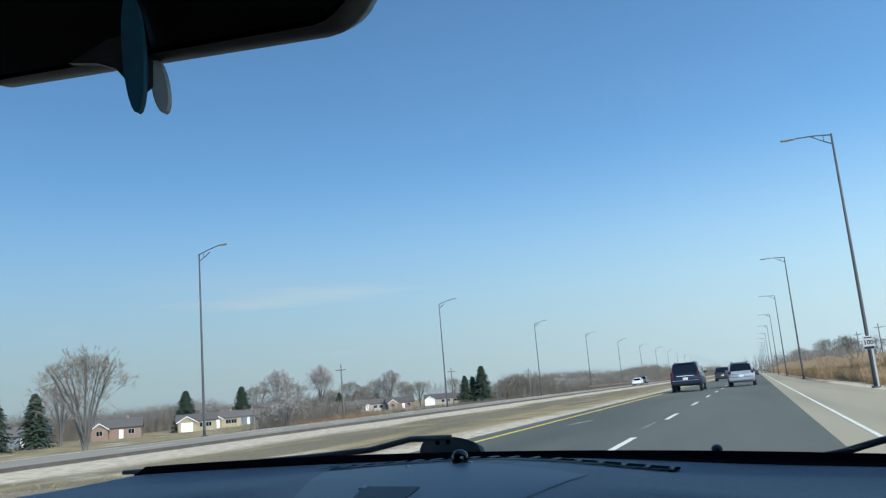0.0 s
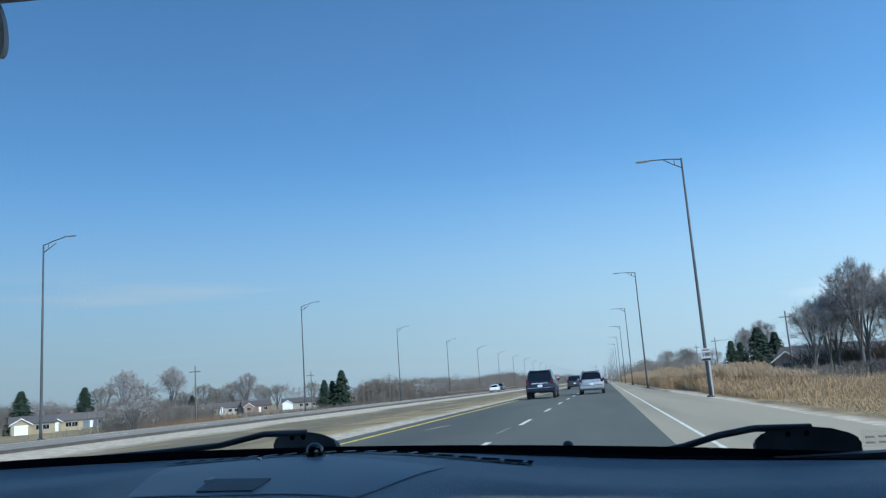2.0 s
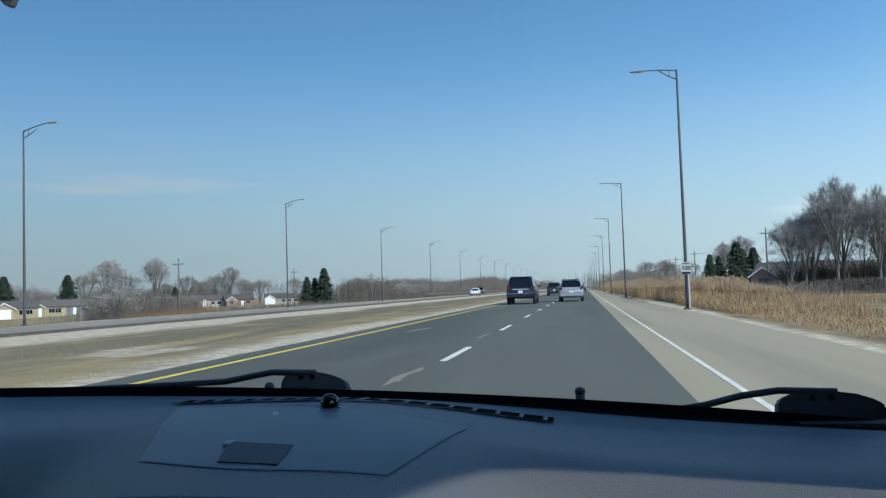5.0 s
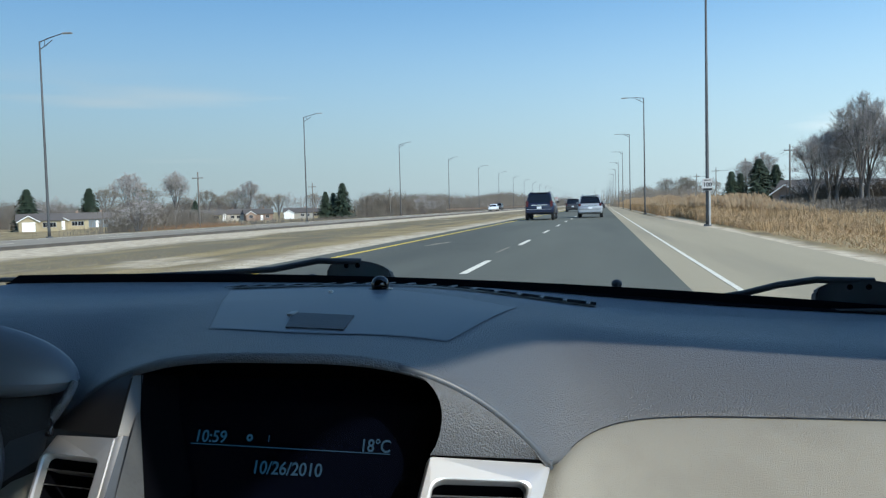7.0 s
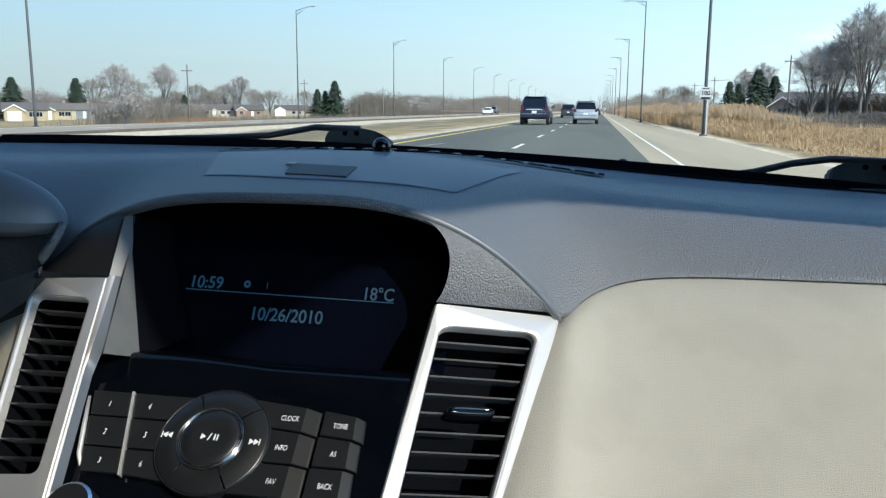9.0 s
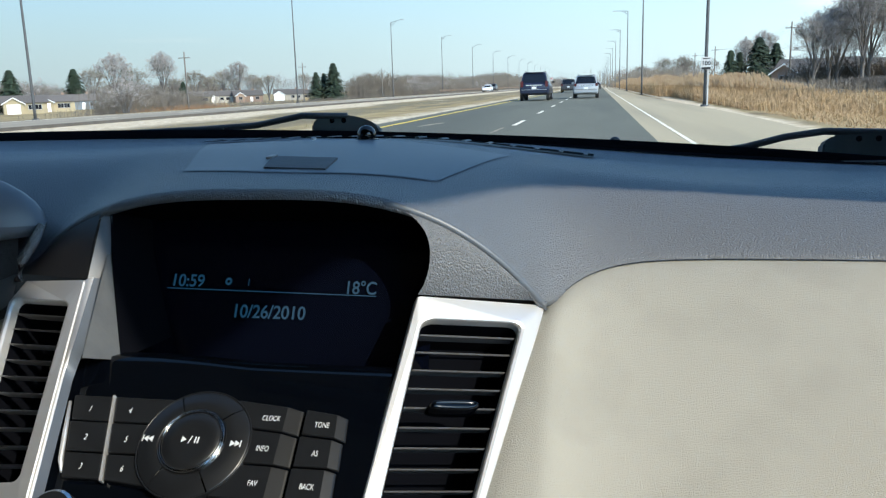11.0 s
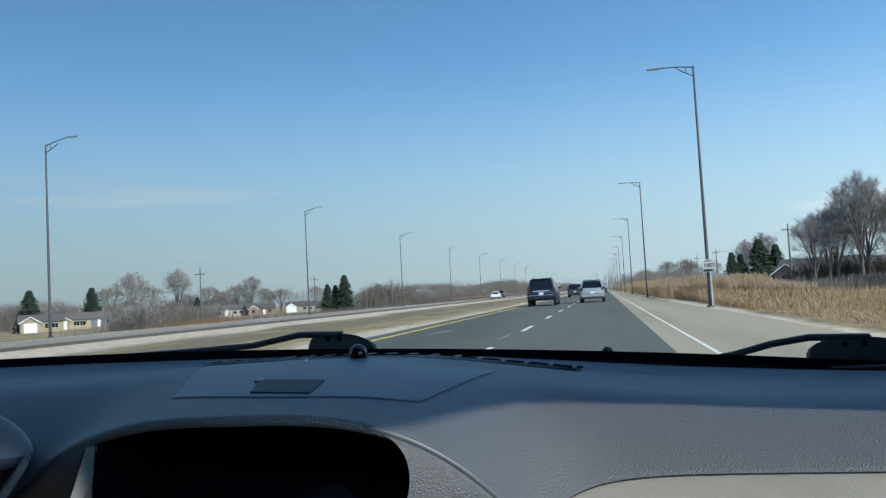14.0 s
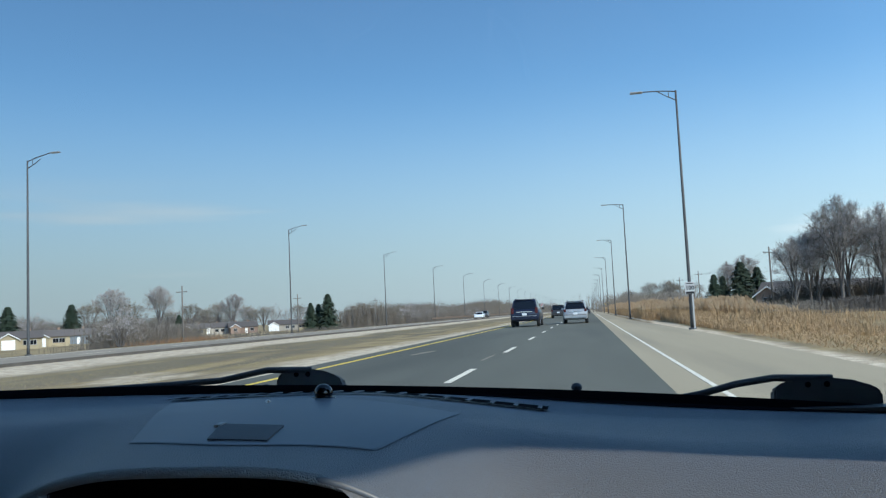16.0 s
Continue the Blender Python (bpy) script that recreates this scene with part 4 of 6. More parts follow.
# ---- air vents with silver frames ----
def air_vent(TL, TR, BL, BR, holes, slats, label, tab, sink_l, sink_r, mat):
    """holes: the opening's sides (upper left, upper right, lower left, lower right) across, then its top and foot; sink: how deep the frame's outer sides fall away."""
    root = thing("air_vent", label, "air vent", group="centre air vents")
    nn = (TR - TL).cross(TL - BL).normalized()
    if nn.z < 0:
        nn = -nn

    def P(a, b, n=0.0):
        return at(*(TL.lerp(TR, a).lerp(BL.lerp(BR, a), b) + nn * n))
    hl0, hr0, hl1, hr1, b0, b1 = holes

    def H(u, w, n=0.0):
        """A point of the opening: u across it, w down it."""
        return P((hl0 + (hl1 - hl0) * w) * (1 - u) + (hr0 + (hr1 - hr0) * w) * u, b0 + (b1 - b0) * w, n)

    def rounded(rx, ry, f=6):
        pts = []
        for cx, cy, st in ((1 - rx, ry, -90), (1 - rx, 1 - ry, 0), (rx, 1 - ry, 90), (rx, ry, 180)):
            for k in range(f):
                a = radians(st + 90 * k / (f - 1))
                pts.append((cx + rx * math.cos(a), cy + ry * math.sin(a)))
        return pts
    o, h = rounded(0.025, 0.008), rounded(0.13, 0.045)
    side = lambda u: -(sink_l if u < 0.5 else sink_r)
    rows = [[P(a, b, -0.008 + side(a)) for a, b in o], [P(a, b, 0.0 + side(a)) for a, b in o], [P(a + (0.008 if a < 0.5 else -0.008), b + (0.004 if b < 0.5 else -0.004), 0.0016 + side(a) * 0.9) for a, b in o],
            [H(u + (-0.045 if u < 0.5 else 0.045), w + (-0.006 if w < 0.5 else 0.006), 0.0026) for u, w in h], [H(u + (-0.015 if u < 0.5 else 0.015), w + (-0.002 if w < 0.5 else 0.002), 0.0020) for u, w in h],
            [H(u, w, 0.0) for u, w in h], [H(u, w, -0.007) for u, w in h]]
    rows = [r + [r[0]] for r in rows]
    bm = bmesh.new()
    sheet(bm, rows)
    part("frame", bm, mat, root, "satin silver surround")
    # Duct walls are coloured near-black, which stands for the shade inside.
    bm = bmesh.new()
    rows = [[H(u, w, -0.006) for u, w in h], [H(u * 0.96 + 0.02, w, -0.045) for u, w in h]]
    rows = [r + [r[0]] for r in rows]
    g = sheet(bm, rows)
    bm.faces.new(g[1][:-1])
    part("duct", bm, M_DEEP, root, "duct with its inner shade put into the colour")
    for k, w in enumerate(slats):
        bm = bmesh.new()
        e = 0.0030
        lift = 0.030 if k == 1 else 0.012
        rows = [[H(u, w - lift, -0.016), H(u, w - e, -0.0050), H(u, w, -0.0034), H(u, w + e, -0.0050), H(u, w + e - lift, -0.016)] for u in (0.02, 0.5, 0.98)]
        sheet(bm, rows)
        part("slat", bm, M_SLAT, root)
    if tab:
        bm = bmesh.new()
        pts = []
        for k in range(16):
            a = 2 * math.pi * k / 16
            pts.append((0.52 + 0.265 * math.copysign(abs(math.cos(a)) ** 0.5, math.cos(a)), tab + 0.022 * math.copysign(abs(math.sin(a)) ** 0.8, math.sin(a))))
        rows = [[H(u, w, -0.010) for u, w in pts], [H(u, w, 0.001) for u, w in pts], [H(0.52 + (u - 0.52) * 0.86, tab + (w - tab) * 0.62, 0.0042) for u, w in pts], [H(0.52 + (u - 0.52) * 0.75, tab + (w - tab) * 0.35, 0.0034) for u, w in pts]]
        rows = [r + [r[0]] for r in rows]
        g = sheet(bm, rows)
        bm.faces.new(g[3][:-1])
        part("tab", bm, M_PIANO, root, "glossy adjuster tab", smooth=True)
    return root


air_vent(VR_TL, VR_TR, VR_BL, VR_BR, (0.085, 0.840, 0.160, 0.850, 0.098, 0.985), [0.058 + 0.0795 * i for i in range(12)],
         "tall slatted air vent in a bright silver frame", 0.377, 0.0, 0.004, M_SILVER)
vent_l = air_vent(VL_TL, VL_TR, VL_BL, VL_BR, (0.060, 0.870, 0.155, 0.850, 0.105, 0.775), [0.075 + 0.092 * i for i in range(10)],
                  "tall slatted air vent in a shaded silver frame", 0, 0.010, 0.0, M_SILVER)
# the frame's rounded ridge and its grey side towards the display
ridge, flat = [], []
for i in range(25):
    b = i / 24
    e = VL_TR.lerp(VL_BR, b)
    k = min(1, max(0, (b - 0.27) / 0.10))
    out = SEAM_T.lerp(SEAM_B, min(1, b / 0.30)) if b < 0.27 else e + (SEAM_B - VL_TR.lerp(VL_BR, 0.30)) * (1 - k) + Vector((0.0045, 0.003, -0.010)) * k
    mid = e.lerp(out, 0.36) + Vector((0.0008, -0.0018, 0.0024))
    ridge.append([at(*(e + Vector((-0.0008, 0.0, 0.0)))), at(*(e.lerp(mid, 0.5) + Vector((0, -0.0010, 0.0016)))), at(*mid)])
    flat.append([at(*mid), at(*mid.lerp(out, 0.5)), at(*out)])
bm = bmesh.new()
sheet(bm, ridge)
part("frame_ridge", bm, M_SILVER, vent_l, "rounded silver ridge of the surround", smooth=True)
bm = bmesh.new()
sheet(bm, flat)
part("frame_side", bm, M_DASHFLAT, vent_l, "grey plastic side of the surround", smooth=True)
# beige panel on the driver's side of the vent
bm = bmesh.new()
rows = []
for j in range(9):
    e = VL_TL.lerp(VL_BL, 0.13 + 0.87 * j / 8) + Vector((-0.003, 0.002, -0.010))
    rows.append([at(*(e + Vector((-0.20, 0.06, -0.125)) * (i / 6) + Vector((0, -0.006, 0.008)) * math.sin(math.pi * min(1, i / 3)))) for i in range(7)])
sheet(bm, rows)
part("driver_panel", bm, M_PAD, dashboard, "beige panel beside the driver's vent", smooth=True)
# dark lower trim beside the steering column
bm = bmesh.new()
sheet(bm, [[at(-0.218, -0.352, -0.093), at(-0.207, -0.378, -0.112)], [at(-0.30, -0.345, -0.12), at(-0.275, -0.362, -0.150)], [at(-0.46, -0.330, -0.20), at(-0.43, -0.340, -0.245)]])
part("column_trim", bm, M_BUMPER, dashboard, "black trim beside the steering column", smooth=True)


# ---- rear-view mirror with two tags ----
mirror = thing("rear_view_mirror", "black rear-view mirror hanging below the windscreen's top", "rear-view mirror")
MM = Matrix.Translation(at(0.004, -0.60, 0.3815)) @ Matrix.Rotation(radians(12), 4, "Y") @ Matrix.Rotation(radians(-13), 4, "Z") @ Matrix.Rotation(radians(10), 4, "X")
bm = bmesh.new()


def capsule(w, h, y, r):
    pts = []
    for cx, cz, st in ((w - r, h - r, 0), (-w + r, h - r, 90), (-w + r, -h + r, 180), (w - r, -h + r, 270)):
        for k in range(7):
            a = radians(st + 90 * k / 6)
            pts.append(MM @ Vector((cx + r * math.cos(a), y, cz + r * math.sin(a))))
    return pts


rows = [capsule(0.218, 0.042, -0.008, 0.036), capsule(0.221, 0.045, -0.004, 0.038), capsule(0.222, 0.046, 0.006, 0.039), capsule(0.204, 0.036, 0.030, 0.030), capsule(0.12, 0.018, 0.040, 0.017)]
rows = [r + [r[0]] for r in rows]
g = sheet(bm, rows)
bm.faces.new(g[-1][:-1])
part("housing", bm, M_BLACK, mirror, smooth=True)
bm = bmesh.new()
bm.faces.new([bm.verts.new(p) for p in capsule(0.214, 0.038, -0.007, 0.033)])
part("mirror_glass", bm, M_MIRROR, mirror, "silvered mirror glass")
bm = bmesh.new()
tube(bm, [at(-0.02, -0.58, 0.40), at(-0.02, -0.50, 0.46), at(-0.02, -0.46, 0.475)], [0.012, 0.010, 0.020], 10)
part("stem", bm, M_BLACK, mirror, smooth=True)
bm = bmesh.new()
slab(bm, [at(x, -0.606, z) for x, z in ((-0.0531, 0.3452), (-0.0393, 0.3485), (-0.0164, 0.3546), (0.0198, 0.3542), (0.0189, 0.3124), (0.008, 0.3057), (0.0013, 0.3181), (-0.009, 0.3306), (-0.0268, 0.339))], (0, -1, 0), 0.005)
part("tag_loop", bm, M_BLACK, mirror, "dark loop that holds the tags")
for name, (x, y, z), w, h, mat, lab, tw in (("hanging_tag", (0.0110, -0.612, 0.337), 0.0092, 0.046, M_TEAL, "teal plastic tag", 0.2), ("hanging_tag", (0.0230, -0.600, 0.313), 0.0066, 0.021, M_GREYTAG, "grey plastic tag", 0.5)):
    bm = bmesh.new()
    pts = []
    for k in range(24):
        a = 2 * math.pi * k / 24
        pts.append(at(x + w * math.cos(a) - 0.12 * h * math.sin(a) * tw * 3, y, z + h * math.sin(a)))
    slab(bm, pts, (0, -1, 0), 0.004)
    part(name, bm, mat, mirror, lab)

# ---- windscreen, wipers, bonnet, shell ----
bm = bmesh.new()
rows = []
for j in range(9):
    f = j / 8
    rows.append([at(x, 0.332 - 0.60 * f, far_edge(x) * (1 - f) - 0.03 + 0.77 * f + 0.012 * math.sin(math.pi * f)) for x in [-1.35 + 2.5 * i / 12 for i in range(13)]])
sheet(bm, rows)
windscreen = tagged(part("windscreen", bm, M_GLASS, smooth=True), "clear sloping car windscreen", "windscreen", kind="structure")
windscreen.visible_shadow = False
bm = bmesh.new()
edge_xs = [-0.78 + 1.83 * i / 48 for i in range(49)]
inner = [0.262 - 0.075 * min(1, max(0, (x + 0.15) / 0.9)) for x in edge_xs]
sheet(bm, [[at(x, y + (0.268 - y) * f, dash_z(x, y + (0.268 - y) * f) + 0.0016) for x, y in zip(edge_xs, inner)] for f in (0.0, 0.5, 0.95)] + [[at(x, 0.268 + dy, far_edge(x) + dz) for x in edge_xs] for dy, dz in ((0.0, -0.022), (0.004, -0.012), (0.032, 0.0), (0.05, -0.002), (0.06, -0.05))])
band = tagged(part("windscreen_seal", bm, M_DEEP, smooth=True), "black band along the foot of the windscreen", "seal", kind="structure")


def wiper(points, blob, label):
    root = thing("windscreen_wiper", label, "wiper", group="windscreen wipers")
    bm = bmesh.new()
    tube(bm, [at(*p) for p in points], [0.0055] + [0.0048] * (len(points) - 2) + [0.004], 8)
    part("arm", bm, M_RUBBER, root, smooth=True)
    bm = bmesh.new()
    (bx, by, bz), w, h = blob
    pts = []
    for fx, fz in ((-1, -1.7), (-0.97, 0.2), (-0.8, 0.75), (-0.45, 1.0), (0.1, 1.0), (0.5, 0.75), (0.85, 0.25), (1, -0.3), (1, -1.7)):
        pts.append(at(bx + w * fx, by, bz + h * fz))
    slab(bm, pts, (0, -1, 0.2), 0.03)
    bmesh.ops.bevel(bm, geom=[e for e in bm.edges], offset=0.003, segments=2, affect="EDGES")
    cap = part("pivot_cap", bm, M_CAP, root, "dusty black pivot cap")
    for dx in (-0.35, 0.0):
        # Each hole is a proud near-black disc that stands for the shade inside.
        bm = bmesh.new()
        tube(bm, [at(bx + w * dx, by - 0.0008, bz + h * 0.45), at(bx + w * dx, by + 0.004, bz + h * 0.45)], [0.004, 0.004], 10)
        part("hole", bm, M_DEEP, cap)
    return root


wiper([(-0.15, 0.385, 0.000), (-0.229, 0.38, 0.003), (-0.316, 0.38, -0.012), (-0.42, 0.38, -0.017), (-0.60, 0.375, -0.022), (-0.90, 0.37, -0.026)], ((-0.155, 0.38, -0.014), 0.060, 0.017), "black wiper arm lying along the foot of the windscreen")
wiper([(0.70, 0.385, -0.042), (0.612, 0.38, -0.038), (0.555, 0.38, -0.046), (0.50, 0.38, -0.060), (0.40, 0.38, -0.075)], ((0.69, 0.378, -0.058), 0.080, 0.018), "black wiper arm with a rounded pivot cap")

bm = bmesh.new()
sheet(bm, [[at(x, 0.33 + 0.02 * j, -0.048 - 0.013 * j - 0.05 * (x / 0.8) ** 2) for x in [-0.8 + 1.86 * i / 18 for i in range(19)]] for j in range(4)]
      + [[at(x, y, -0.105 - z - 0.05 * (x / 0.8) ** 2) for x in [-0.8 + 1.86 * i / 18 for i in range(19)]] for y, z in ((0.42, 0.0), (0.8, 0.03), (1.2, 0.09), (1.45, 0.17))])
tagged(part("bonnet", bm, M_GREYPAINT, smooth=True), "dark painted bonnet in front of the windscreen", "bonnet", kind="structure")
for x, z in ((0.302, -0.063), (-0.320, -0.046)):
    bm = bmesh.new()
    c = at(x, 0.59, z)
    bmesh.ops.create_uvsphere(bm, u_segments=12, v_segments=8, radius=0.0075, matrix=Matrix.Translation(c) @ Matrix.Diagonal((1.2, 1.2, 1, 1)))
    tube(bm, [c - Vector((0, 0, 0.07)), c], [0.009, 0.0075], 12)
    tagged(part("washer_nozzle", bm, M_RUBBER, smooth=True), "small black washer nozzle on the bonnet", "washer nozzle", "washer nozzles")

shell = thing("car_shell", "closed cabin of a saloon car with grey headliner", "car body")
# Unseen closing parts; roof, frame and header edges also bound the sun inside.
for name, c, s, mat in (
        ("roof", (0, -1.53, 0.880), (1.76, 2.2, 0.03), M_FABRIC),
        ("door_frame", (0.86, -1.90, 0.855), (0.05, 1.5, 0.03), M_FABRIC),
        ("door_frame", (-0.86, -1.60, 0.82), (0.05, 2.1, 0.10), M_FABRIC),
        ("header", (0, -0.35, 0.820), (1.7, 0.20, 0.15), M_FABRIC),
        ("door", (0.80, -1.35, -0.48), (0.06, 2.5, 0.90), M_FABRIC),
        # Left side closed to full height, unseen, to block light from that side.
        ("door", (-0.86, -1.45, -0.08), (0.06, 2.3, 1.66), M_SEAT),
        ("middle_pillar", (0.83, -1.75, 0.42), (0.05, 0.12, 0.90), M_FABRIC),
        ("middle_pillar", (-0.83, -1.75, 0.42), (0.05, 0.12, 0.90), M_FABRIC),
        # Unseen; kept dark and tall so the mirror shows no bright sky.
        ("rear_wall", (0, -2.60, -0.01), (1.7, 0.06, 1.82), M_SEAT),
        ("floor_pan", (0, -1.0, -0.90), (1.6, 3.2, 0.04), M_FABRIC),
        ("bulkhead", (0, 0.28, -0.50), (1.5, 0.05, 0.78), M_BLACK)):
    bm = bmesh.new()
    box(bm, at(*c), s, 0.008)
    part(name, bm, mat, shell)
# Unseen slab, added to block the sun; its edge draws the dash's shadow line.
SHADE_EDGE = ((-0.21, -0.10), (-0.285, 0.075), (-0.425, 0.285), (-0.511, 0.405), (-0.572, 0.474), (-0.615, 0.520), (-0.67, 0.556), (-0.73, 0.581), (-0.80, 0.603), (-0.87, 0.622), (-0.94, 0.650), (-1.05, 0.672), (-1.095, 0.710), (-1.105, 0.87), (-0.50, 0.87))
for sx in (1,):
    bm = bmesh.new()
    slab(bm, [at(0.88, y, z) for y, z in SHADE_EDGE] + [at(1.07, 0.15, 0.87), at(1.22, 0.55, 0.60), at(1.22, 0.55, -0.10)], (1, -0.4, 0), 0.03)
    part("front_pillar", bm, M_SEAT, shell, "unseen dark slab that shades the dash from the sun")

# Unseen pane, added so its tint dims the sun on the dash.
bm = bmesh.new()
slab(bm, [at(0.865, -0.24, -0.06), at(0.865, -2.55, -0.06), at(0.865, -2.55, 0.85), at(0.865, -0.62, 0.85), at(0.865, -0.50, 0.45)], (1, 0, 0), 0.004)
part("side_window", bm, M_SIDEGLASS, shell, "clear side window")

# small faded sticker at the foot of the windscreen
sticker = thing("windscreen_sticker", "small faded clear sticker with grey writing on the windscreen", "sticker")
bm = bmesh.new()
slab(bm, [at(0.745, 0.300, -0.066), at(0.806, 0.300, -0.070), at(0.806, 0.296, -0.045), at(0.745, 0.296, -0.041)], (0, -1, 0.1), 0.0008)
sheet_ = part("film", bm, M_FILM, sticker, "clear film")
for row in range(2):
    for k in range(3):
        bm = bmesh.new()
        x0, z0 = 0.750 + 0.018 * k, -0.050 - 0.008 * row
        slab(bm, [at(x0, 0.2972, z0 - 0.003), at(x0 + 0.013, 0.2972, z0 - 0.0035), at(x0 + 0.013, 0.2968, z0 - 0.0005), at(x0, 0.2968, z0)], (0, -1, 0.1), 0.0004)
        part("writing_bar", bm, M_PRINT, sheet_)

# ---- street lamps ----
def street_lamp(height, arm, mat_label, curved, rise=0.0):
    root = thing("street_lamp", mat_label, "street lamp", group="highway street lamps")
    bm = bmesh.new()
    tube(bm, [(0, 0, 0), (0, 0, 0.5), (0, 0, height * 0.5), (0, 0, height)], [0.086, 0.078, 0.062, 0.042], 12)
    tube(bm, [(0, 0, -0.15), (0, 0, 0.06)], [0.17, 0.17], 12)
    part("mast", bm, M_POLE, root, smooth=True)
    bm = bmesh.new()
    if curved:
        pts = [(-arm * f, 0, height - 0.25 + 0.75 * math.sin(f * math.pi * 0.55)) for f in [i / 8 for i in range(9)]]
        tube(bm, pts, [0.035] * 9, 7)
    else:
        tube(bm, [(0, 0, height - 0.05), (-arm * 0.4, 0, height + 0.02 + rise * 0.4), (-arm, 0, height + 0.05 + rise)], [0.030, 0.028, 0.026], 7)
        tube(bm, [(0, 0, height - 0.45), (-arm * 0.3, 0, height - 0.22), (-arm * 0.55, 0, height + 0.02)], [0.026, 0.024, 0.022], 7)
        tube(bm, [(-arm * 0.22, 0, height - 0.30), (-arm * 0.22, 0, height)], [0.018, 0.018], 6)
    part("arm", bm, M_POLE, root, "slim braced arm")
    bm = bmesh.new()
    hz = height + (0.05 + rise if not curved else -0.25 + 0.75 * math.sin(math.pi * 0.55))
    box(bm, (-arm - 0.26, 0, hz - 0.01), (0.58, 0.22, 0.075), 0.03)
    part("lamp_head", bm, M_LAMP, root, "flat grey lamp head")
    return root


lamp_braced = street_lamp(10.6, 1.45, "tall dark steel street lamp with a braced arm over the road", False)
lamp_braced.matrix_basis = pose(4.76, 35.5, 0)
for k in range(1, 22):
    copy_thing(lamp_braced, pose(4.12 - 0.004 * k, 35.5 + 39.5 * k, 0))
lamp_rising = street_lamp(10.65, 1.45, "tall dark steel street lamp with a rising braced arm", False, 0.28)
lamp_rising.matrix_basis = pose(-29.5, 38.0, 0, 0, 0, 180)
lamp_curved = street_lamp(10.6, 1.9, "tall dark steel street lamp with an upswept arm", True)
lamp_curved.matrix_basis = pose(-29.5, 38.0 + 39.3 * 4, 0, 0, 0, 180)
for k in range(1, 22):
    if k != 4:
        copy_thing(lamp_rising if k < 4 or k > 8 else lamp_curved, pose(-29.5, 38.0 + 39.3 * k, 0, 0, 0, 180))

# ---- signs ----
def plate(bm, w, h, y, z, r=0.04):
    pts = []
    for cx, cz, st in ((w / 2 - r, h / 2 - r, 0), (-w / 2 + r, h / 2 - r, 90), (-w / 2 + r, -h / 2 + r, 180), (w / 2 - r, -h / 2 + r, 270)):
        for k in range(4):
            a = radians(st + 30 * k)
            pts.append((cx + r * math.cos(a), y, z + cz + r * math.sin(a)))
    slab(bm, pts, (0, -1, 0), 0.006)


FACE = Matrix.Rotation(radians(90), 4, "X")
limit = thing("speed_sign", "white speed limit sign with black 100 on a lamp mast", "speed sign", (4.74, 35.30, 0))
bm = bmesh.new()
plate(bm, 0.41, 0.53, 0, 1.78)
face = part("sign_plate", bm, M_SIGNWHITE, limit)
bm = bmesh.new()
plate(bm, 0.37, 0.10, -0.010, 1.575, 0.02)
part("lower_bar", bm, M_SIGNBLACK, face)
bm = bmesh.new()
slab(bm, [(-0.14, -0.009, 1.955), (0.14, -0.009, 1.955), (0.14, -0.009, 1.995), (-0.14, -0.009, 1.995)], (0, -1, 0), 0.002)
part("writing_bar", bm, M_SIGNBLACK, face)
lettering("number", "100", 0.245, Matrix.Translation((0, -0.010, 1.78)) @ FACE, M_SIGNBLACK, face, bold=0.024)
bm = bmesh.new()
box(bm, (0.10, 0.035, 0.90), (0.06, 0.05, 1.75), 0.01)
part("post", bm, M_SIGNWHITE, limit, "pale wooden post")

uturn = thing("prohibition_sign", "white no U-turn sign with red ring on a steel post", "road sign", (-12.6, 232.0, 0))
bm = bmesh.new()
plate(bm, 0.75, 1.1, 0, 2.7)
face = part("sign_plate", bm, M_SIGNWHITE, uturn)
bm = bmesh.new()
prev = []
for i in range(29):
    a = 2 * math.pi * i / 28
    prev.append([(r * math.cos(a), -0.012, 2.85 + r * math.sin(a)) for r in (0.23, 0.29)])
sheet(bm, prev)
slab(bm, [(-0.19, -0.014, 3.01), (-0.16, -0.014, 3.04), (0.19, -0.014, 2.69), (0.16, -0.014, 2.66)], (0, -1, 0), 0.002)
part("ring", bm, M_SIGNRED, face)
bm = bmesh.new()
tube(bm, [(0.10, -0.011, 2.70), (0.10, -0.011, 2.90), (0.05, -0.011, 2.98), (-0.05, -0.011, 2.98), (-0.10, -0.011, 2.90), (-0.10, -0.011, 2.78)], [0.025] * 6, 6)
for z in (2.40, 2.28):
    slab(bm, [(-0.25, -0.010, z - 0.03), (0.25, -0.010, z - 0.03), (0.25, -0.010, z + 0.03), (-0.25, -0.010, z + 0.03)], (0, -1, 0), 0.002)
part("arrow", bm, M_SIGNBLACK, face)
bm = bmesh.new()
tube(bm, [(0, 0.03, -0.1), (0, 0.03, 3.6)], [0.04, 0.04], 8)
part("post", bm, M_GALV, uturn)

warn = thing("warning_sign", "yellow diamond slippery-road warning sign on a steel post", "road sign", (6.6, 281.0, 0))
bm = bmesh.new()
slab(bm, [(0, 0, 2.0), (0.62, 0, 2.62), (0, 0, 3.24), (-0.62, 0, 2.62)], (0, -1, 0), 0.006)
face = part("sign_plate", bm, M_SIGNYELLOW, warn)
bm = bmesh.new()
box(bm, (0, -0.012, 2.76), (0.42, 0.004, 0.16), 0.0)
box(bm, (0, -0.012, 2.88), (0.26, 0.004, 0.10), 0.0)
for sx in (-0.14, 0.14):
    tube(bm, [(sx, -0.012, 2.64), (sx * 0.5, -0.012, 2.52), (sx * 1.2, -0.012, 2.40)], [0.022] * 3, 6)
part("symbol", bm, M_SIGNBLACK, face)
bm = bmesh.new()
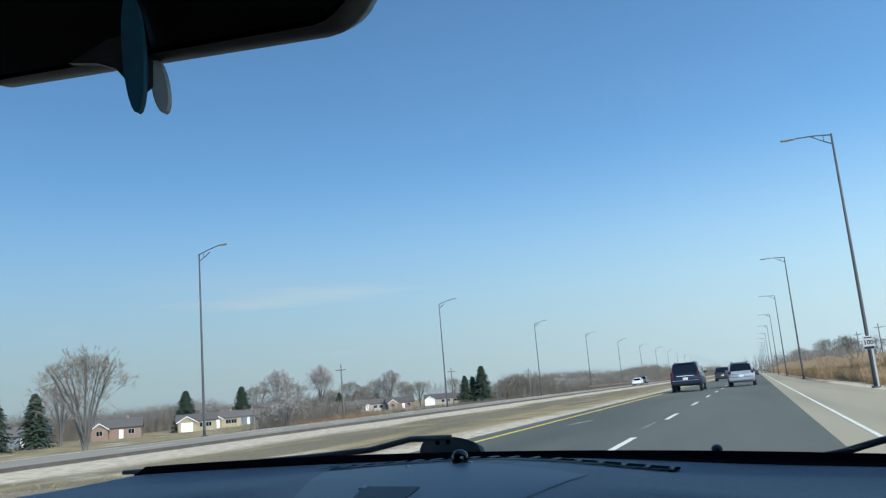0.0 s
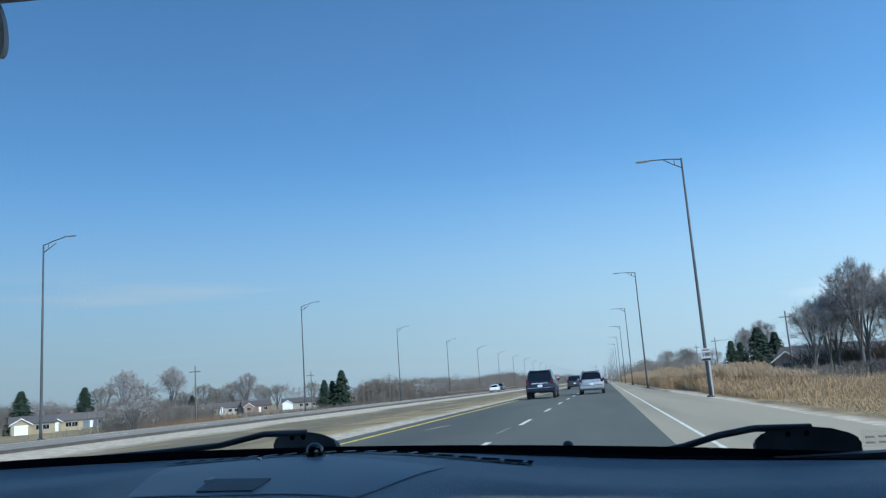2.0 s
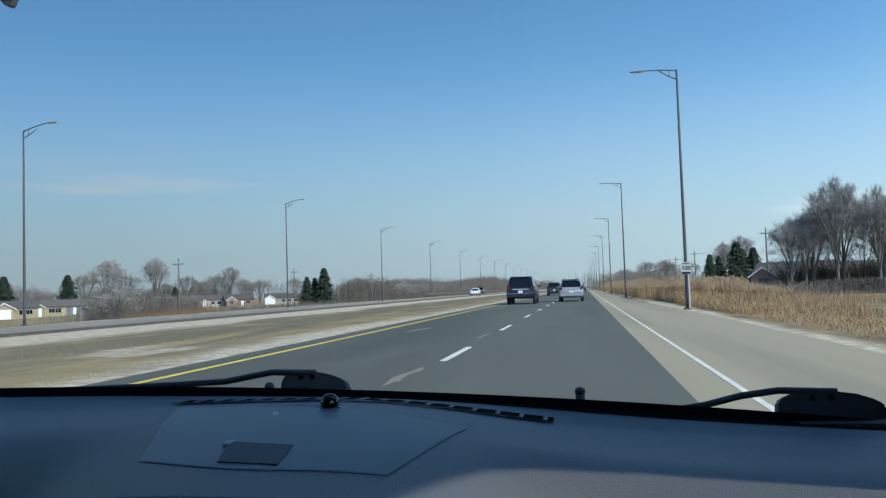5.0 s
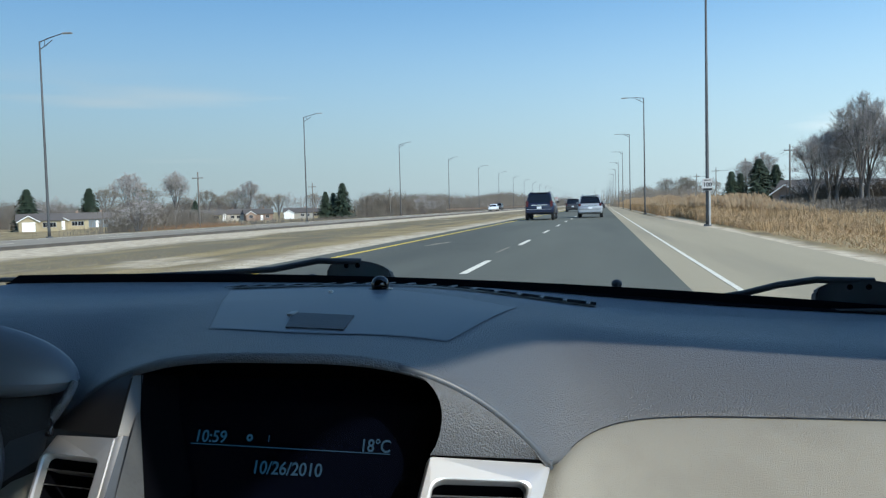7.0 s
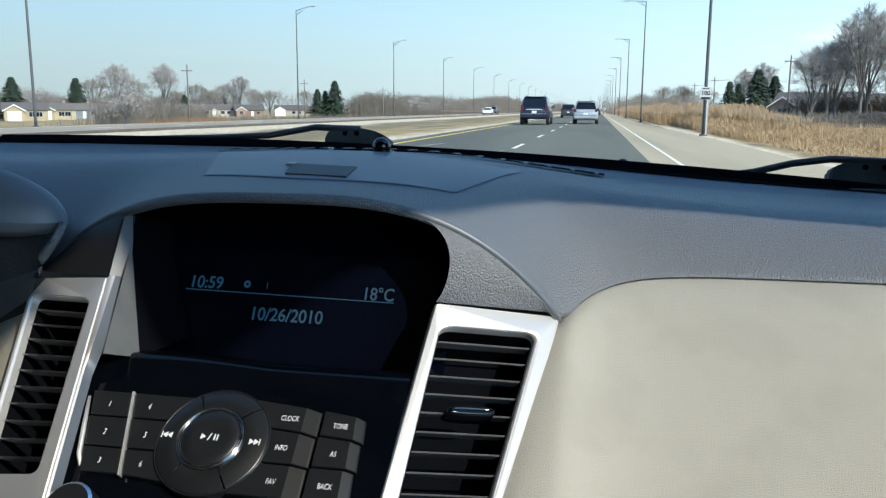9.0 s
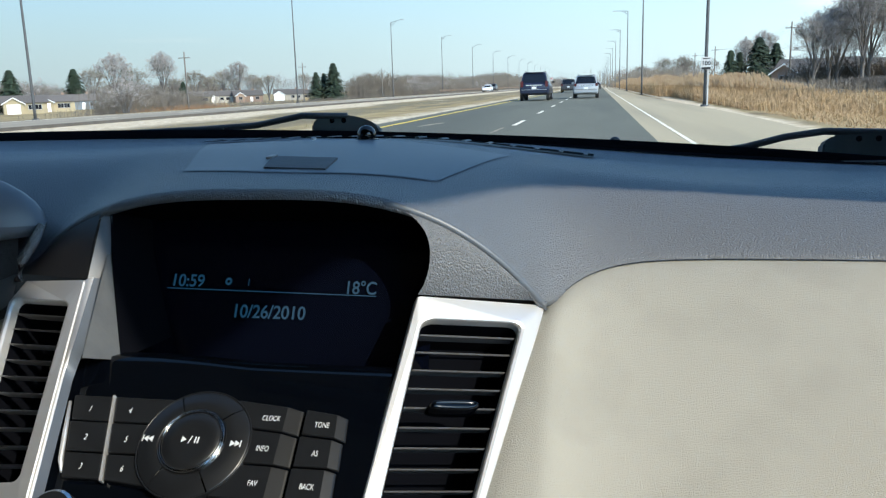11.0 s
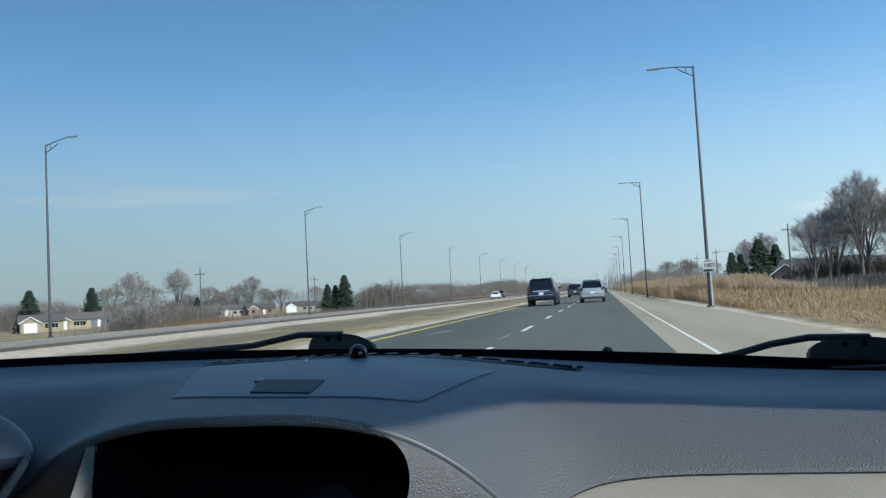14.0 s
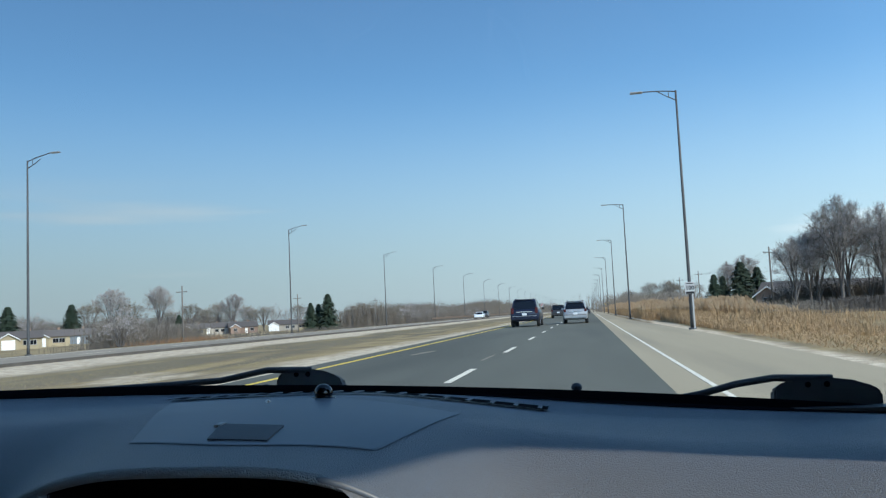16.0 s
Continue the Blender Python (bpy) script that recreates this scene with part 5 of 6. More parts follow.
tube(bm, [(0, 0.03, -0.4), (0, 0.03, 2.9)], [0.035, 0.035], 8)
part("post", bm, M_GALV, warn)

# ---- guard rails, barrier, flexible posts ----
def guard_rail(x, y0, y1, mat, label, side):
    root = thing("guard_rail", label, "guard rail", group="guard rails")
    bm = bmesh.new()
    prof = [(0, 0.45), (0.045 * side, 0.50), (0.045 * side, 0.55), (0, 0.60), (0, 0.63), (0.045 * side, 0.68), (0.045 * side, 0.73), (0, 0.78), (-0.02 * side, 0.78), (-0.02 * side, 0.45)]
    sheet(bm, [[(x + dx, y, z) for dx, z in prof + prof[:1]] for y in (y0, (y0 + y1) / 2, y1)])
    part("rail", bm, mat, root)
    y = y0 + 0.3
    while y < y1:
        bm = bmesh.new()
        box(bm, (x - 0.10 * side, y, 0.28), (0.15, 0.15, 0.95), 0.01)
        part("post", bm, M_WOODPOLE, root)
        y += 3.8
    return root


guard_rail(5.0, 252.0, 470.0, M_GALV, "dark weathered steel guard rail along the bridge shoulder", -1)
guard_rail(-29.0, 150.0, 480.0, M_RUST, "rusty steel guard rail beside the opposite carriageway", 1)
bm = bmesh.new()
prof = [(-0.30, 0.0), (-0.30, 0.08), (-0.16, 0.30), (-0.10, 0.82), (0.10, 0.82), (0.16, 0.30), (0.30, 0.08), (0.30, 0.0)]
sheet(bm, [[(dx, y, z) for dx, z in prof + prof[:1]] for y in (0, 3.0)])
for y in (0, 3.0):
    bm.faces.new([bm.verts.new((dx, y, z)) for dx, z in prof])
block_mesh = finish(bm, "barrier_block", M_CONCRETE)
for k in range(20):
    ob = tagged(new("barrier_block", block_mesh), "pale concrete barrier block standing on the median", "barrier", "median barrier blocks")
    ob.location = (-12.5 - 0.02 * k, 150.0 + 3.05 * k, 0.0)

post_root = thing("marker_post", "yellow flexible marker post on a black base", "marker post", (-8.6, 212.0, 0.0), "median marker posts")
bm = bmesh.new()
tube(bm, [(0, 0, 0.05), (0, 0, 1.1)], [0.045, 0.045], 10)
part("post", bm, M_POST, post_root, smooth=True)
bm = bmesh.new()
tube(bm, [(0, 0, -0.02), (0, 0, 0.08)], [0.12, 0.09], 12)
part("base", bm, M_RUBBER, post_root)
for k in range(1, 14):
    copy_thing(post_root, pose(-8.6 - 0.05 * k, 212.0 + 7.0 * k, 0.0))

# ---- vehicles ----
def wheel(root, x, y, r, w):
    bm = bmesh.new()
    prof = [(r * 0.62, -w / 2), (r * 0.93, -w / 2), (r, -w * 0.32), (r, w * 0.32), (r * 0.93, w / 2), (r * 0.62, w / 2)]
    sheet(bm, [[(x + dx, y + rr * math.cos(a), r + rr * math.sin(a)) for rr, dx in prof] for a in [2 * math.pi * i / 20 for i in range(21)]])
    ty = part("tyre", bm, M_TYRE, root, smooth=True)
    bm = bmesh.new()
    s = 1 if x > 0 else -1
    sheet(bm, [[(x + s * d, y + rr * math.cos(a), r + rr * math.sin(a)) for rr, d in ((0.02, w * 0.30), (r * 0.35, w * 0.34), (r * 0.6, w * 0.42), (r * 0.63, w * 0.46))] for a in [2 * math.pi * i / 20 for i in range(21)]])
    part("rim", bm, M_RIM, ty, "alloy rim")


def vehicle(label, paint, L, W, H, belt, hood_l, rear_slope, front_slope, r, clearance, lamps, at_, turn=0.0, name="car", category="car", hatch=True):
    """A car from its side profile: rear at y=0, front at y=L."""
    root = thing(name, label, category, at_, "", turn)
    hw = W / 2
    # body sections along the length: (y, half width, bottom, belt height)
    bm = bmesh.new()
    secs = [(0.0, hw * 0.90, clearance + 0.12, belt - 0.12), (0.10, hw * 0.97, clearance, belt), (L * 0.25, hw, clearance - 0.02, belt), (L * 0.6, hw, clearance - 0.02, belt),
            (L - hood_l, hw, clearance, belt - 0.02), (L - hood_l * 0.35, hw * 0.98, clearance, belt - 0.12), (L - 0.10, hw * 0.93, clearance + 0.02, belt - 0.22), (L, hw * 0.84, clearance + 0.10, belt - 0.34)]
    rows = []
    for y, w, b, t in secs:
        h = t - b
        rows.append([(w * 0.90, y, b), (w * 0.99, y, b + h * 0.12), (w, y, b + h * 0.45), (w * 0.985, y, b + h * 0.8), (w * 0.93, y, t), (w * 0.5, y, t + 0.025), (-w * 0.5, y, t + 0.025),
                     (-w * 0.93, y, t), (-w * 0.985, y, b + h * 0.8), (-w, y, b + h * 0.45), (-w * 0.99, y, b + h * 0.12), (-w * 0.90, y, b), (w * 0.90, y, b)])
    g = sheet(bm, rows)
    bm.faces.new(g[0][:-1])
    bm.faces.new(g[-1][:-1])
    bmesh.ops.bevel(bm, geom=[e for e in bm.edges if e.calc_face_angle(0) > 0.5], offset=0.05, segments=3, affect="EDGES")
    body = part("body", bm, paint, root, smooth=True)
    for y in (L * 0.19, L * 0.81):
        for s in (-1, 1):
            bm = bmesh.new()
            rows = []
            for i in range(13):
                a = math.pi * i / 12
                rows.append([(s * (hw * 1.004 - 0.002 * k), y + (r + 0.02 + 0.05 * k) * math.cos(a), r + (r + 0.02 + 0.05 * k) * math.sin(a)) for k in (0, 1)])
            sheet(bm, rows)
            part("wheel_arch", bm, M_BLACK, body, "black wheel arch lip")
    # cabin
    yf0, yf1 = L - hood_l, L - hood_l - front_slope
    bm = bmesh.new()
    c0 = [(hw * 0.92, 0.10), (hw * 0.92, yf0), (-hw * 0.92, yf0), (-hw * 0.92, 0.10)]
    c1 = [(hw * 0.75, 0.10 + rear_slope), (hw * 0.75, yf1), (-hw * 0.75, yf1), (-hw * 0.75, 0.10 + rear_slope)]
    c2 = [(x * 0.86, y + (0.12 if y < L / 2 else -0.12)) for x, y in c1]
    sheet(bm, [[(x, y, z) for x, y in c + c[:1]] for c, z in ((c0, belt - 0.02), (c1, H - 0.06), (c2, H))])
    bm.faces.new([bm.verts.new((x, y, H)) for x, y in c2])
    bmesh.ops.remove_doubles(bm, verts=bm.verts, dist=0.001)
    bmesh.ops.bevel(bm, geom=[e for e in bm.edges if e.calc_face_angle(0) > 0.4], offset=0.035, segments=2, affect="EDGES")
    cabin = part("cabin", bm, paint, root)

    def on_side(s, y, f, proud):
        x = hw * (0.92 + (0.75 - 0.92) * f) + proud
        return (s * x, y, belt - 0.02 + (H - 0.06 - belt + 0.02) * f)
    for s in (-1, 1):
        cuts = [0.0, 0.31, 0.64, 1.0]
        for c in range(3):
            bm = bmesh.new()
            q = []
            for f, e0, e1 in ((0.10, 0, 0), (0.90, 1, 1)):
                ya = 0.10 + rear_slope * f + 0.14
                yb = yf0 - front_slope * f - 0.14
                q.append([ya + (yb - ya) * cuts[c] + 0.03, ya + (yb - ya) * cuts[c + 1] - 0.03])
            pts = [on_side(s, q[0][0], 0.10, 0.006), on_side(s, q[0][1], 0.10, 0.006), on_side(s, q[1][1], 0.90, 0.006), on_side(s, q[1][0], 0.90, 0.006)]
            slab(bm, pts, (s, 0, 0.3), 0.012)
            part("side_window", bm, M_CARGLASS, cabin, "tinted glass")
    for nm, y0, y1, sg in (("rear_window", 0.10, 0.10 + rear_slope, -1), ("front_window", yf0, yf1, 1)):
        bm = bmesh.new()
        pts = []
        for f, wx in ((0.12, 0.82), (0.12, -0.82), (0.88, -0.68), (0.88, 0.68)):
            pts.append((hw * wx, y0 + (y1 - y0) * f + sg * 0.008, belt - 0.02 + (H - 0.06 - belt + 0.02) * f))
        slab(bm, pts, (0, sg, 0.4), 0.012)
        part(nm, bm, M_CARGLASS, cabin, "tinted glass")
    # bumpers, lamps, plate, mirrors
    for y, sg in ((0.0, -1), (L, 1)):
        bm = bmesh.new()
        box(bm, (0, y + sg * 0.03, clearance + 0.20), (W * (0.92 if sg < 0 else 0.84), 0.16, 0.24), 0.05)
        part("bumper", bm, lamps["bumper"], root)
    for s in (-1, 1):
        bm = bmesh.new()
        box(bm, (s * hw * 0.83, 0.035, belt - lamps["drop"]), (hw * 0.20, 0.14, lamps["tall"]), 0.03)
        part("tail_light", bm, M_RED, root, "red tail light")
        bm = bmesh.new()
        box(bm, (s * hw * 0.66, L - 0.10, belt - 0.36), (hw * 0.34, 0.20, 0.16), 0.04)
        part("headlight", bm, M_LENS, root, "clear headlight")
        bm = bmesh.new()
        box(bm, (s * (hw + 0.10), yf0 - 0.35, belt + 0.10), (0.20, 0.12, 0.17), 0.04)
        part("door_mirror", bm, lamps["mirror"], root)
    bm = bmesh.new()
    box(bm, (0, -0.055, clearance + 0.33), (W * 0.86, 0.03, 0.035), 0.01)
    part("bumper_step", bm, lamps["step"], root, "thin step along the rear bumper")
    bm = bmesh.new()
    box(bm, (0, 0.09 + rear_slope * 0.95, H - 0.03), (W * 0.60, 0.24, 0.035), 0.012)
    part("roof_spoiler", bm, paint, root)
    bm = bmesh.new()
    box(bm, (0, -0.02, belt - 0.28), (0.32, 0.10, 0.16), 0.01)
    part("number_plate", bm, M_PLATE, root, "pale number plate without writing")
    bm = bmesh.new()
    box(bm, (0, -0.005, belt - 0.10), (W * 0.55, 0.08, 0.05), 0.01)
    part("tailgate_trim", bm, lamps["trim"], root)
    if lamps.get("rack"):
        for s in (-1, 1):
            bm = bmesh.new()
            tube(bm, [(s * hw * 0.62, 0.55, H - 0.01), (s * hw * 0.62, 0.7, H + 0.05), (s * hw * 0.62, yf1 - 0.3, H + 0.05), (s * hw * 0.62, yf1 - 0.1, H - 0.01)], [0.02] * 4, 6)
            part("roof_rail", bm, M_BLACK, root)
    for y in (L * 0.19, L * 0.81):
        for s in (-1, 1):
            wheel(root, s * (hw - 0.11), y, r, 0.24)
    bm = bmesh.new()
    box(bm, (0, L / 2, clearance + 0.03), (W * 0.80, L * 0.9, 0.12), 0.02)
    part("underbody", bm, M_DEEP, root)
    return root


vehicle("dark navy full-size sport utility vehicle driving ahead", M_NAVY, 5.2, 2.02, 1.93, 1.15, 1.35, 0.30, 0.75, 0.40, 0.42,
        dict(step=M_RIM, bumper=M_NAVY, drop=0.02, tall=0.42, mirror=M_BLACK, trim=M_CHROME, rack=True), (-4.02, 55.0, 0.03), name="sport_utility_vehicle")
vehicle("silver-blue crossover driving ahead in the same lane", M_SILVERPAINT, 4.75, 1.85, 1.70, 1.02, 1.15, 0.55, 0.85, 0.36, 0.32,
        dict(step=M_BUMPER, bumper=M_SILVERPAINT, drop=0.04, tall=0.22, mirror=M_SILVERPAINT, trim=M_CHROME, rack=True), (-0.62, 60.0, 0.03), name="crossover")
vehicle("dark grey minivan far ahead", M_GREYPAINT, 5.0, 1.98, 1.76, 1.02, 1.0, 0.30, 1.1, 0.34, 0.30,
        dict(step=M_BLACK, bumper=M_GREYPAINT, drop=0.04, tall=0.30, mirror=M_BLACK, trim=M_GREYPAINT), (-3.6, 108.0, 0.03), name="minivan")
vehicle("white saloon coming along the opposite carriageway", M_WHITEPAINT, 4.7, 1.82, 1.48, 0.92, 1.25, 0.95, 0.95, 0.33, 0.26,
        dict(step=M_BLACK, bumper=M_WHITEPAINT, drop=0.06, tall=0.18, mirror=M_WHITEPAINT, trim=M_WHITEPAINT), (-22.5, 172.0, 0.035), 180, name="saloon_car")
vehicle("dark pickup-sized vehicle on the opposite carriageway", M_GREYPAINT, 5.2, 1.98, 1.80, 1.10, 1.4, 0.5, 0.8, 0.38, 0.38,
        dict(step=M_BLACK, bumper=M_BUMPER, drop=0.04, tall=0.25, mirror=M_BLACK, trim=M_GREYPAINT), (-25.6, 205.0, 0.035), 180, name="pickup")
vehicle("dark saloon far ahead in the same lane", M_GREYPAINT, 4.6, 1.8, 1.46, 0.92, 1.2, 0.95, 0.95, 0.33, 0.26,
        dict(step=M_BLACK, bumper=M_GREYPAINT, drop=0.06, tall=0.18, mirror=M_BLACK, trim=M_GREYPAINT), (-0.1, 175.0, 0.03), name="saloon_car")


# ---- trees ----
def bend(p, q, lift, n):
    """Points along a limb that leaves steeply and arches out to its end."""
    c = p.lerp(q, 0.45) + Vector((0, 0, lift))
    return [p * (1 - f) ** 2 + c * 2 * f * (1 - f) + q * f * f for f in [i / n for i in range(n + 1)]]


def bare_tree(seed, height, radius, stems, fork, twig_mat, label, trunk, name="bare_tree", sub=9, twigs=7, low=0.42):
    """Trunk, arching limbs that fill a domed crown, side branches and fine twigs."""
    rnd = random.Random(seed)
    root = thing(name, label, "tree", group="roadside trees")
    bm, tw = bmesh.new(), bmesh.new()
    foot = Vector((0, 0, height * fork))
    tube(bm, [(0, 0, -0.4), (0.03, 0.02, height * fork * 0.5), foot], [trunk * 1.25, trunk, trunk * 0.9], 9, caps=False)
    unit = height / 14.0

    def dome(u, a, inner):
        z = height * (low + (0.97 - low) * math.sqrt(max(0.0, 1 - u * u)) * inner)
        return Vector((radius * u * inner * math.cos(a), radius * u * inner * math.sin(a), z))

    for s in range(stems):
        a = 2 * math.pi * (s + rnd.uniform(-0.3, 0.3)) / max(1, stems - 1)
        u = 0.10 if s == 0 else rnd.uniform(0.45, 0.85)
        end = dome(u, a, rnd.uniform(0.82, 0.95))
        start = foot - Vector((0, 0, rnd.uniform(0, height * fork * 0.5)))
        main = bend(start, end, height * 0.16, 7)
        r0 = trunk * rnd.uniform(0.45, 0.7)
        tube(bm, [p + Vector((rnd.gauss(0, 0.07), rnd.gauss(0, 0.07), 0)) * unit for p in main], [r0 * (1 - 0.82 * i / 7) for i in range(8)], 6, caps=False)
        for b in range(sub):
            f = rnd.uniform(0.30, 1.0)
            i = min(6, int(f * 7))
            p = main[i].lerp(main[i + 1], f * 7 - i)
            a2 = a + rnd.gauss(0, 0.75) if u > 0.2 else rnd.uniform(0, 6.28)
            q = dome(min(0.99, max(0.05, u + rnd.gauss(0.05, 0.30))), a2, rnd.uniform(0.72, 1.0))
            if (q - p).length > radius * 0.9:
                q = p + (q - p).normalized() * radius * 0.9
            limb = bend(p, q, 0.5 * unit, 4)
            r1 = 0.030 * unit * rnd.uniform(0.7, 1.2)
            tube(bm, limb, [r1 * (1 - 0.75 * k / 4) for k in range(5)], 4, caps=False)
            for t in range(7):
                g = rnd.uniform(0.25, 1.0)
                k = min(3, int(g * 4))
                w = limb[k].lerp(limb[k + 1], g * 4 - k)
                out = Vector((w.x, w.y, (w.z - height * 0.45))).normalized()
                d = (out * 0.8 + Vector((rnd.gauss(0, 0.5), rnd.gauss(0, 0.5), rnd.gauss(0.25, 0.4)))).normalized()
                e = w + d * rnd.uniform(0.5, 1.05) * unit
                tube(tw, [w, w.lerp(e, 0.5) + Vector((0, 0, 0.07 * unit)), e], [0.014 * unit, 0.010 * unit, 0.006 * unit], 3, caps=False)
                for y in range(twigs):
                    c = w.lerp(e, rnd.uniform(0.2, 1.0))
                    dd = (d * 0.8 + Vector((rnd.gauss(0, 0.6), rnd.gauss(0, 0.6), rnd.gauss(0.2, 0.5)))).normalized()
                    side = dd.cross(Vector((rnd.uniform(-1, 1), rnd.uniform(-1, 1), rnd.uniform(-1, 1)))).normalized() * 0.0078 * unit
                    tip = c + dd * rnd.uniform(0.35, 0.80) * unit
                    tw.faces.new([tw.verts.new(v) for v in (c - side, c + side, tip)])
    part("trunk", bm, M_BARK, root)
    part("crown", tw, twig_mat, root, "fine bare twigs")
    return root


def conifer(seed, height, width):
    rnd = random.Random(seed)
    root = thing("conifer", "dark green spruce with drooping layered branches", "tree", group="roadside conifers")
    bm = bmesh.new()
    tube(bm, [(0, 0, -0.3), (0, 0, height * 0.5), (0, 0, height * 0.97)], [0.16, 0.10, 0.02], 7)
    part("trunk", bm, M_BARK, root)
    bm = bmesh.new()
    z = height * 0.08
    while z < height * 0.99:
        f = 1 - z / height
        reach = width * (0.10 + 0.90 * f ** 0.85)
        for k in range(15):
            a = rnd.uniform(0, 2 * math.pi)
            ln = reach * rnd.uniform(0.55, 1.25)
            d = Vector((math.cos(a), math.sin(a), 0))
            s = Vector((-math.sin(a), math.cos(a), 0))
            for j in range(5):
                g = 0.15 + 0.85 * j / 4
                c = Vector((0, 0, z)) + d * ln * g + Vector((0, 0, -0.22 * ln * g + rnd.uniform(-0.1, 0.1)))
                w = 0.24 + 0.20 * (1 - g)
                e = d * 0.30 + s * rnd.uniform(-0.3, 0.3)
                v = [bm.verts.new(c + s * w + Vector((0, 0, rnd.uniform(-0.12, 0.12)))), bm.verts.new(c + e + Vector((0, 0, -0.12))), bm.verts.new(c - s * w + Vector((0, 0, rnd.uniform(-0.12, 0.12)))), bm.verts.new(c - e * 0.6 + Vector((0, 0, 0.16)))]
                bm.faces.new((v[0], v[1], v[3]))
                bm.faces.new((v[1], v[2], v[3]))
        z += height * 0.022
    part("crown", bm, M_NEEDLE, root, "dark green needles")
    return root


T_ROUND = bare_tree(11, 14.5, 5.6, 9, 0.22, M_TWIG, "tall bare deciduous tree with a broad domed grey-brown crown", 0.26, sub=15, twigs=26, low=0.46)
T_TALL = bare_tree(23, 14.0, 4.5, 9, 0.30, M_TWIG, "tall bare tree with upright limbs and a fine domed crown", 0.21, sub=22, twigs=12, low=0.46)
T_BUSH = bare_tree(37, 6.0, 3.6, 8, 0.06, M_TWIG, "low bare roadside thicket tree", 0.08, sub=9, twigs=11, low=0.25)
T_BUD = bare_tree(41, 9.0, 5.0, 9, 0.12, M_BUD, "round bare tree with budding yellow-grey twigs", 0.20, sub=13, twigs=18, low=0.28)
T_FIR = conifer(5, 8.5, 3.2)
kinds = dict(r=(T_ROUND, 14.5), t=(T_TALL, 14.0), b=(T_BUSH, 6.0), u=(T_BUD, 9.0), f=(T_FIR, 8.5))
used = {}
rnd = random.Random(77)


def plant(kind, x, y, h, ground_z=-0.45):
    src, base = kinds[kind]
    k = h / base
    m = Matrix.LocRotScale((x, y, ground_z), Euler((0, 0, rnd.uniform(0, 6.28))), (k * rnd.uniform(0.9, 1.15), k * rnd.uniform(0.9, 1.15), k))
    if kind not in used:
        used[kind] = True
        src.matrix_basis = m
    else:
        ob = copy_thing(src, m)
        ob.matrix_basis = m


# to the right of the road
for k, x, y, h in (("t", 28.6, 96, 13.0), ("t", 33.4, 97, 11.9), ("t", 30.8, 101, 11.8), ("t", 36.8, 98, 11.4), ("t", 23.9, 97, 8.7), ("t", 26.0, 99, 9.2), ("t", 39.8, 100, 10.8), ("t", 43, 97, 10.4), ("r", 45, 103, 10.5),
                   ("b", 25, 103, 5.6), ("b", 28, 104, 7.2), ("b", 31, 105, 8.0), ("b", 34, 104, 8.0), ("b", 37, 106, 7.6), ("b", 40, 105, 7.4), ("b", 43, 106, 7.0), ("b", 46, 106, 6.6), ("t", 27.4, 101, 10.2), ("t", 35.2, 101, 10.4), ("f", 44, 106, 8.5), ("f", 47, 112, 9.5),
                   ("u", 40, 112, 8), ("u", 47, 104, 8), ("r", 46, 66, 11.5), ("t", 42, 56, 11.0), ("r", 52, 60, 12), ("b", 36, 50, 5.5), ("b", 40, 74, 6), ("b", 47, 84, 7), ("t", 56, 78, 12), ("r", 62, 92, 12),
                   ("f", 22.9, 150, 6.6), ("f", 27.6, 150, 8.6), ("f", 30.6, 151, 7.6), ("f", 29.2, 154, 7.4), ("f", 25.4, 156, 6.4), ("r", 31.4, 168, 10.9), ("t", 28.0, 166, 9.4), ("b", 24.6, 158, 5.4), ("b", 29, 150, 5.0), ("b", 33, 158, 5.5),
                   ("u", 24, 240, 9.2), ("u", 18.6, 242, 8.8), ("u", 30, 236, 8.2), ("u", 13.5, 262, 7.2), ("b", 27, 250, 6), ("b", 22, 228, 5.6), ("b", 25.5, 226, 5.4), ("u", 29, 275, 9.0), ("b", 25, 290, 6), ("u", 31, 320, 9), ("b", 28, 345, 7), ("u", 34, 370, 9), ("b", 24, 400, 6), ("b", 30, 430, 7), ("b", 27, 470, 7)):
    plant(k, x, y, h)
# beyond the opposite carriageway
for k, x, y, h in (("f", -140, 175, 9.0), ("b", -144, 191, 7.8), ("f", -154, 220, 10.5), ("r", -177, 277, 18.4), ("u", -178, 264, 13.0), ("t", -174, 306, 19.7), ("u", -169, 323, 12.8),
                   ("u", -164, 339, 13.2), ("r", -153, 331, 15.8), ("u", -146, 348, 10.7), ("b", -132, 340, 8.6), ("f", -121, 224, 5.8), ("f", -100, 282, 8.8), ("f", -94, 284, 11.8),
                   ("f", -99, 288, 8.4), ("u", -178, 290, 14.0), ("b", -153, 196, 7.4), ("u", -160, 368, 9.9), ("u", -94, 315, 7.6), ("u", -85, 349, 7.3),
                   ("r", -134, 128, 12), ("f", -130, 118, 9), ("b", -66, 105, 5.4), ("b", -63.5, 101, 4.4), ("b", -69, 112, 5.0), ("r", -150, 105, 12), ("t", -125, 92, 11), ("u", -118, 84, 10), ("r", -135, 80, 12), ("f", -120, 100, 9),
                   ("u", -64, 64, 10.5), ("u", -52, 470, 10.5), ("u", -44, 560, 11)):
    plant(k, x, y, h + 1.4, -2.2)
for i in range(27):
    y = 294 + i * 8.5
    plant("b", -70 + 0.075 * (y - 235) + rnd.uniform(-7, 7), y, rnd.uniform(6.0, 9.0), -2.2)
for i in range(16):
    plant(rnd.choice("ubu"), -240 + i * 8 + rnd.uniform(-8, 8), rnd.uniform(360, 430), rnd.uniform(11, 14), -2.2)
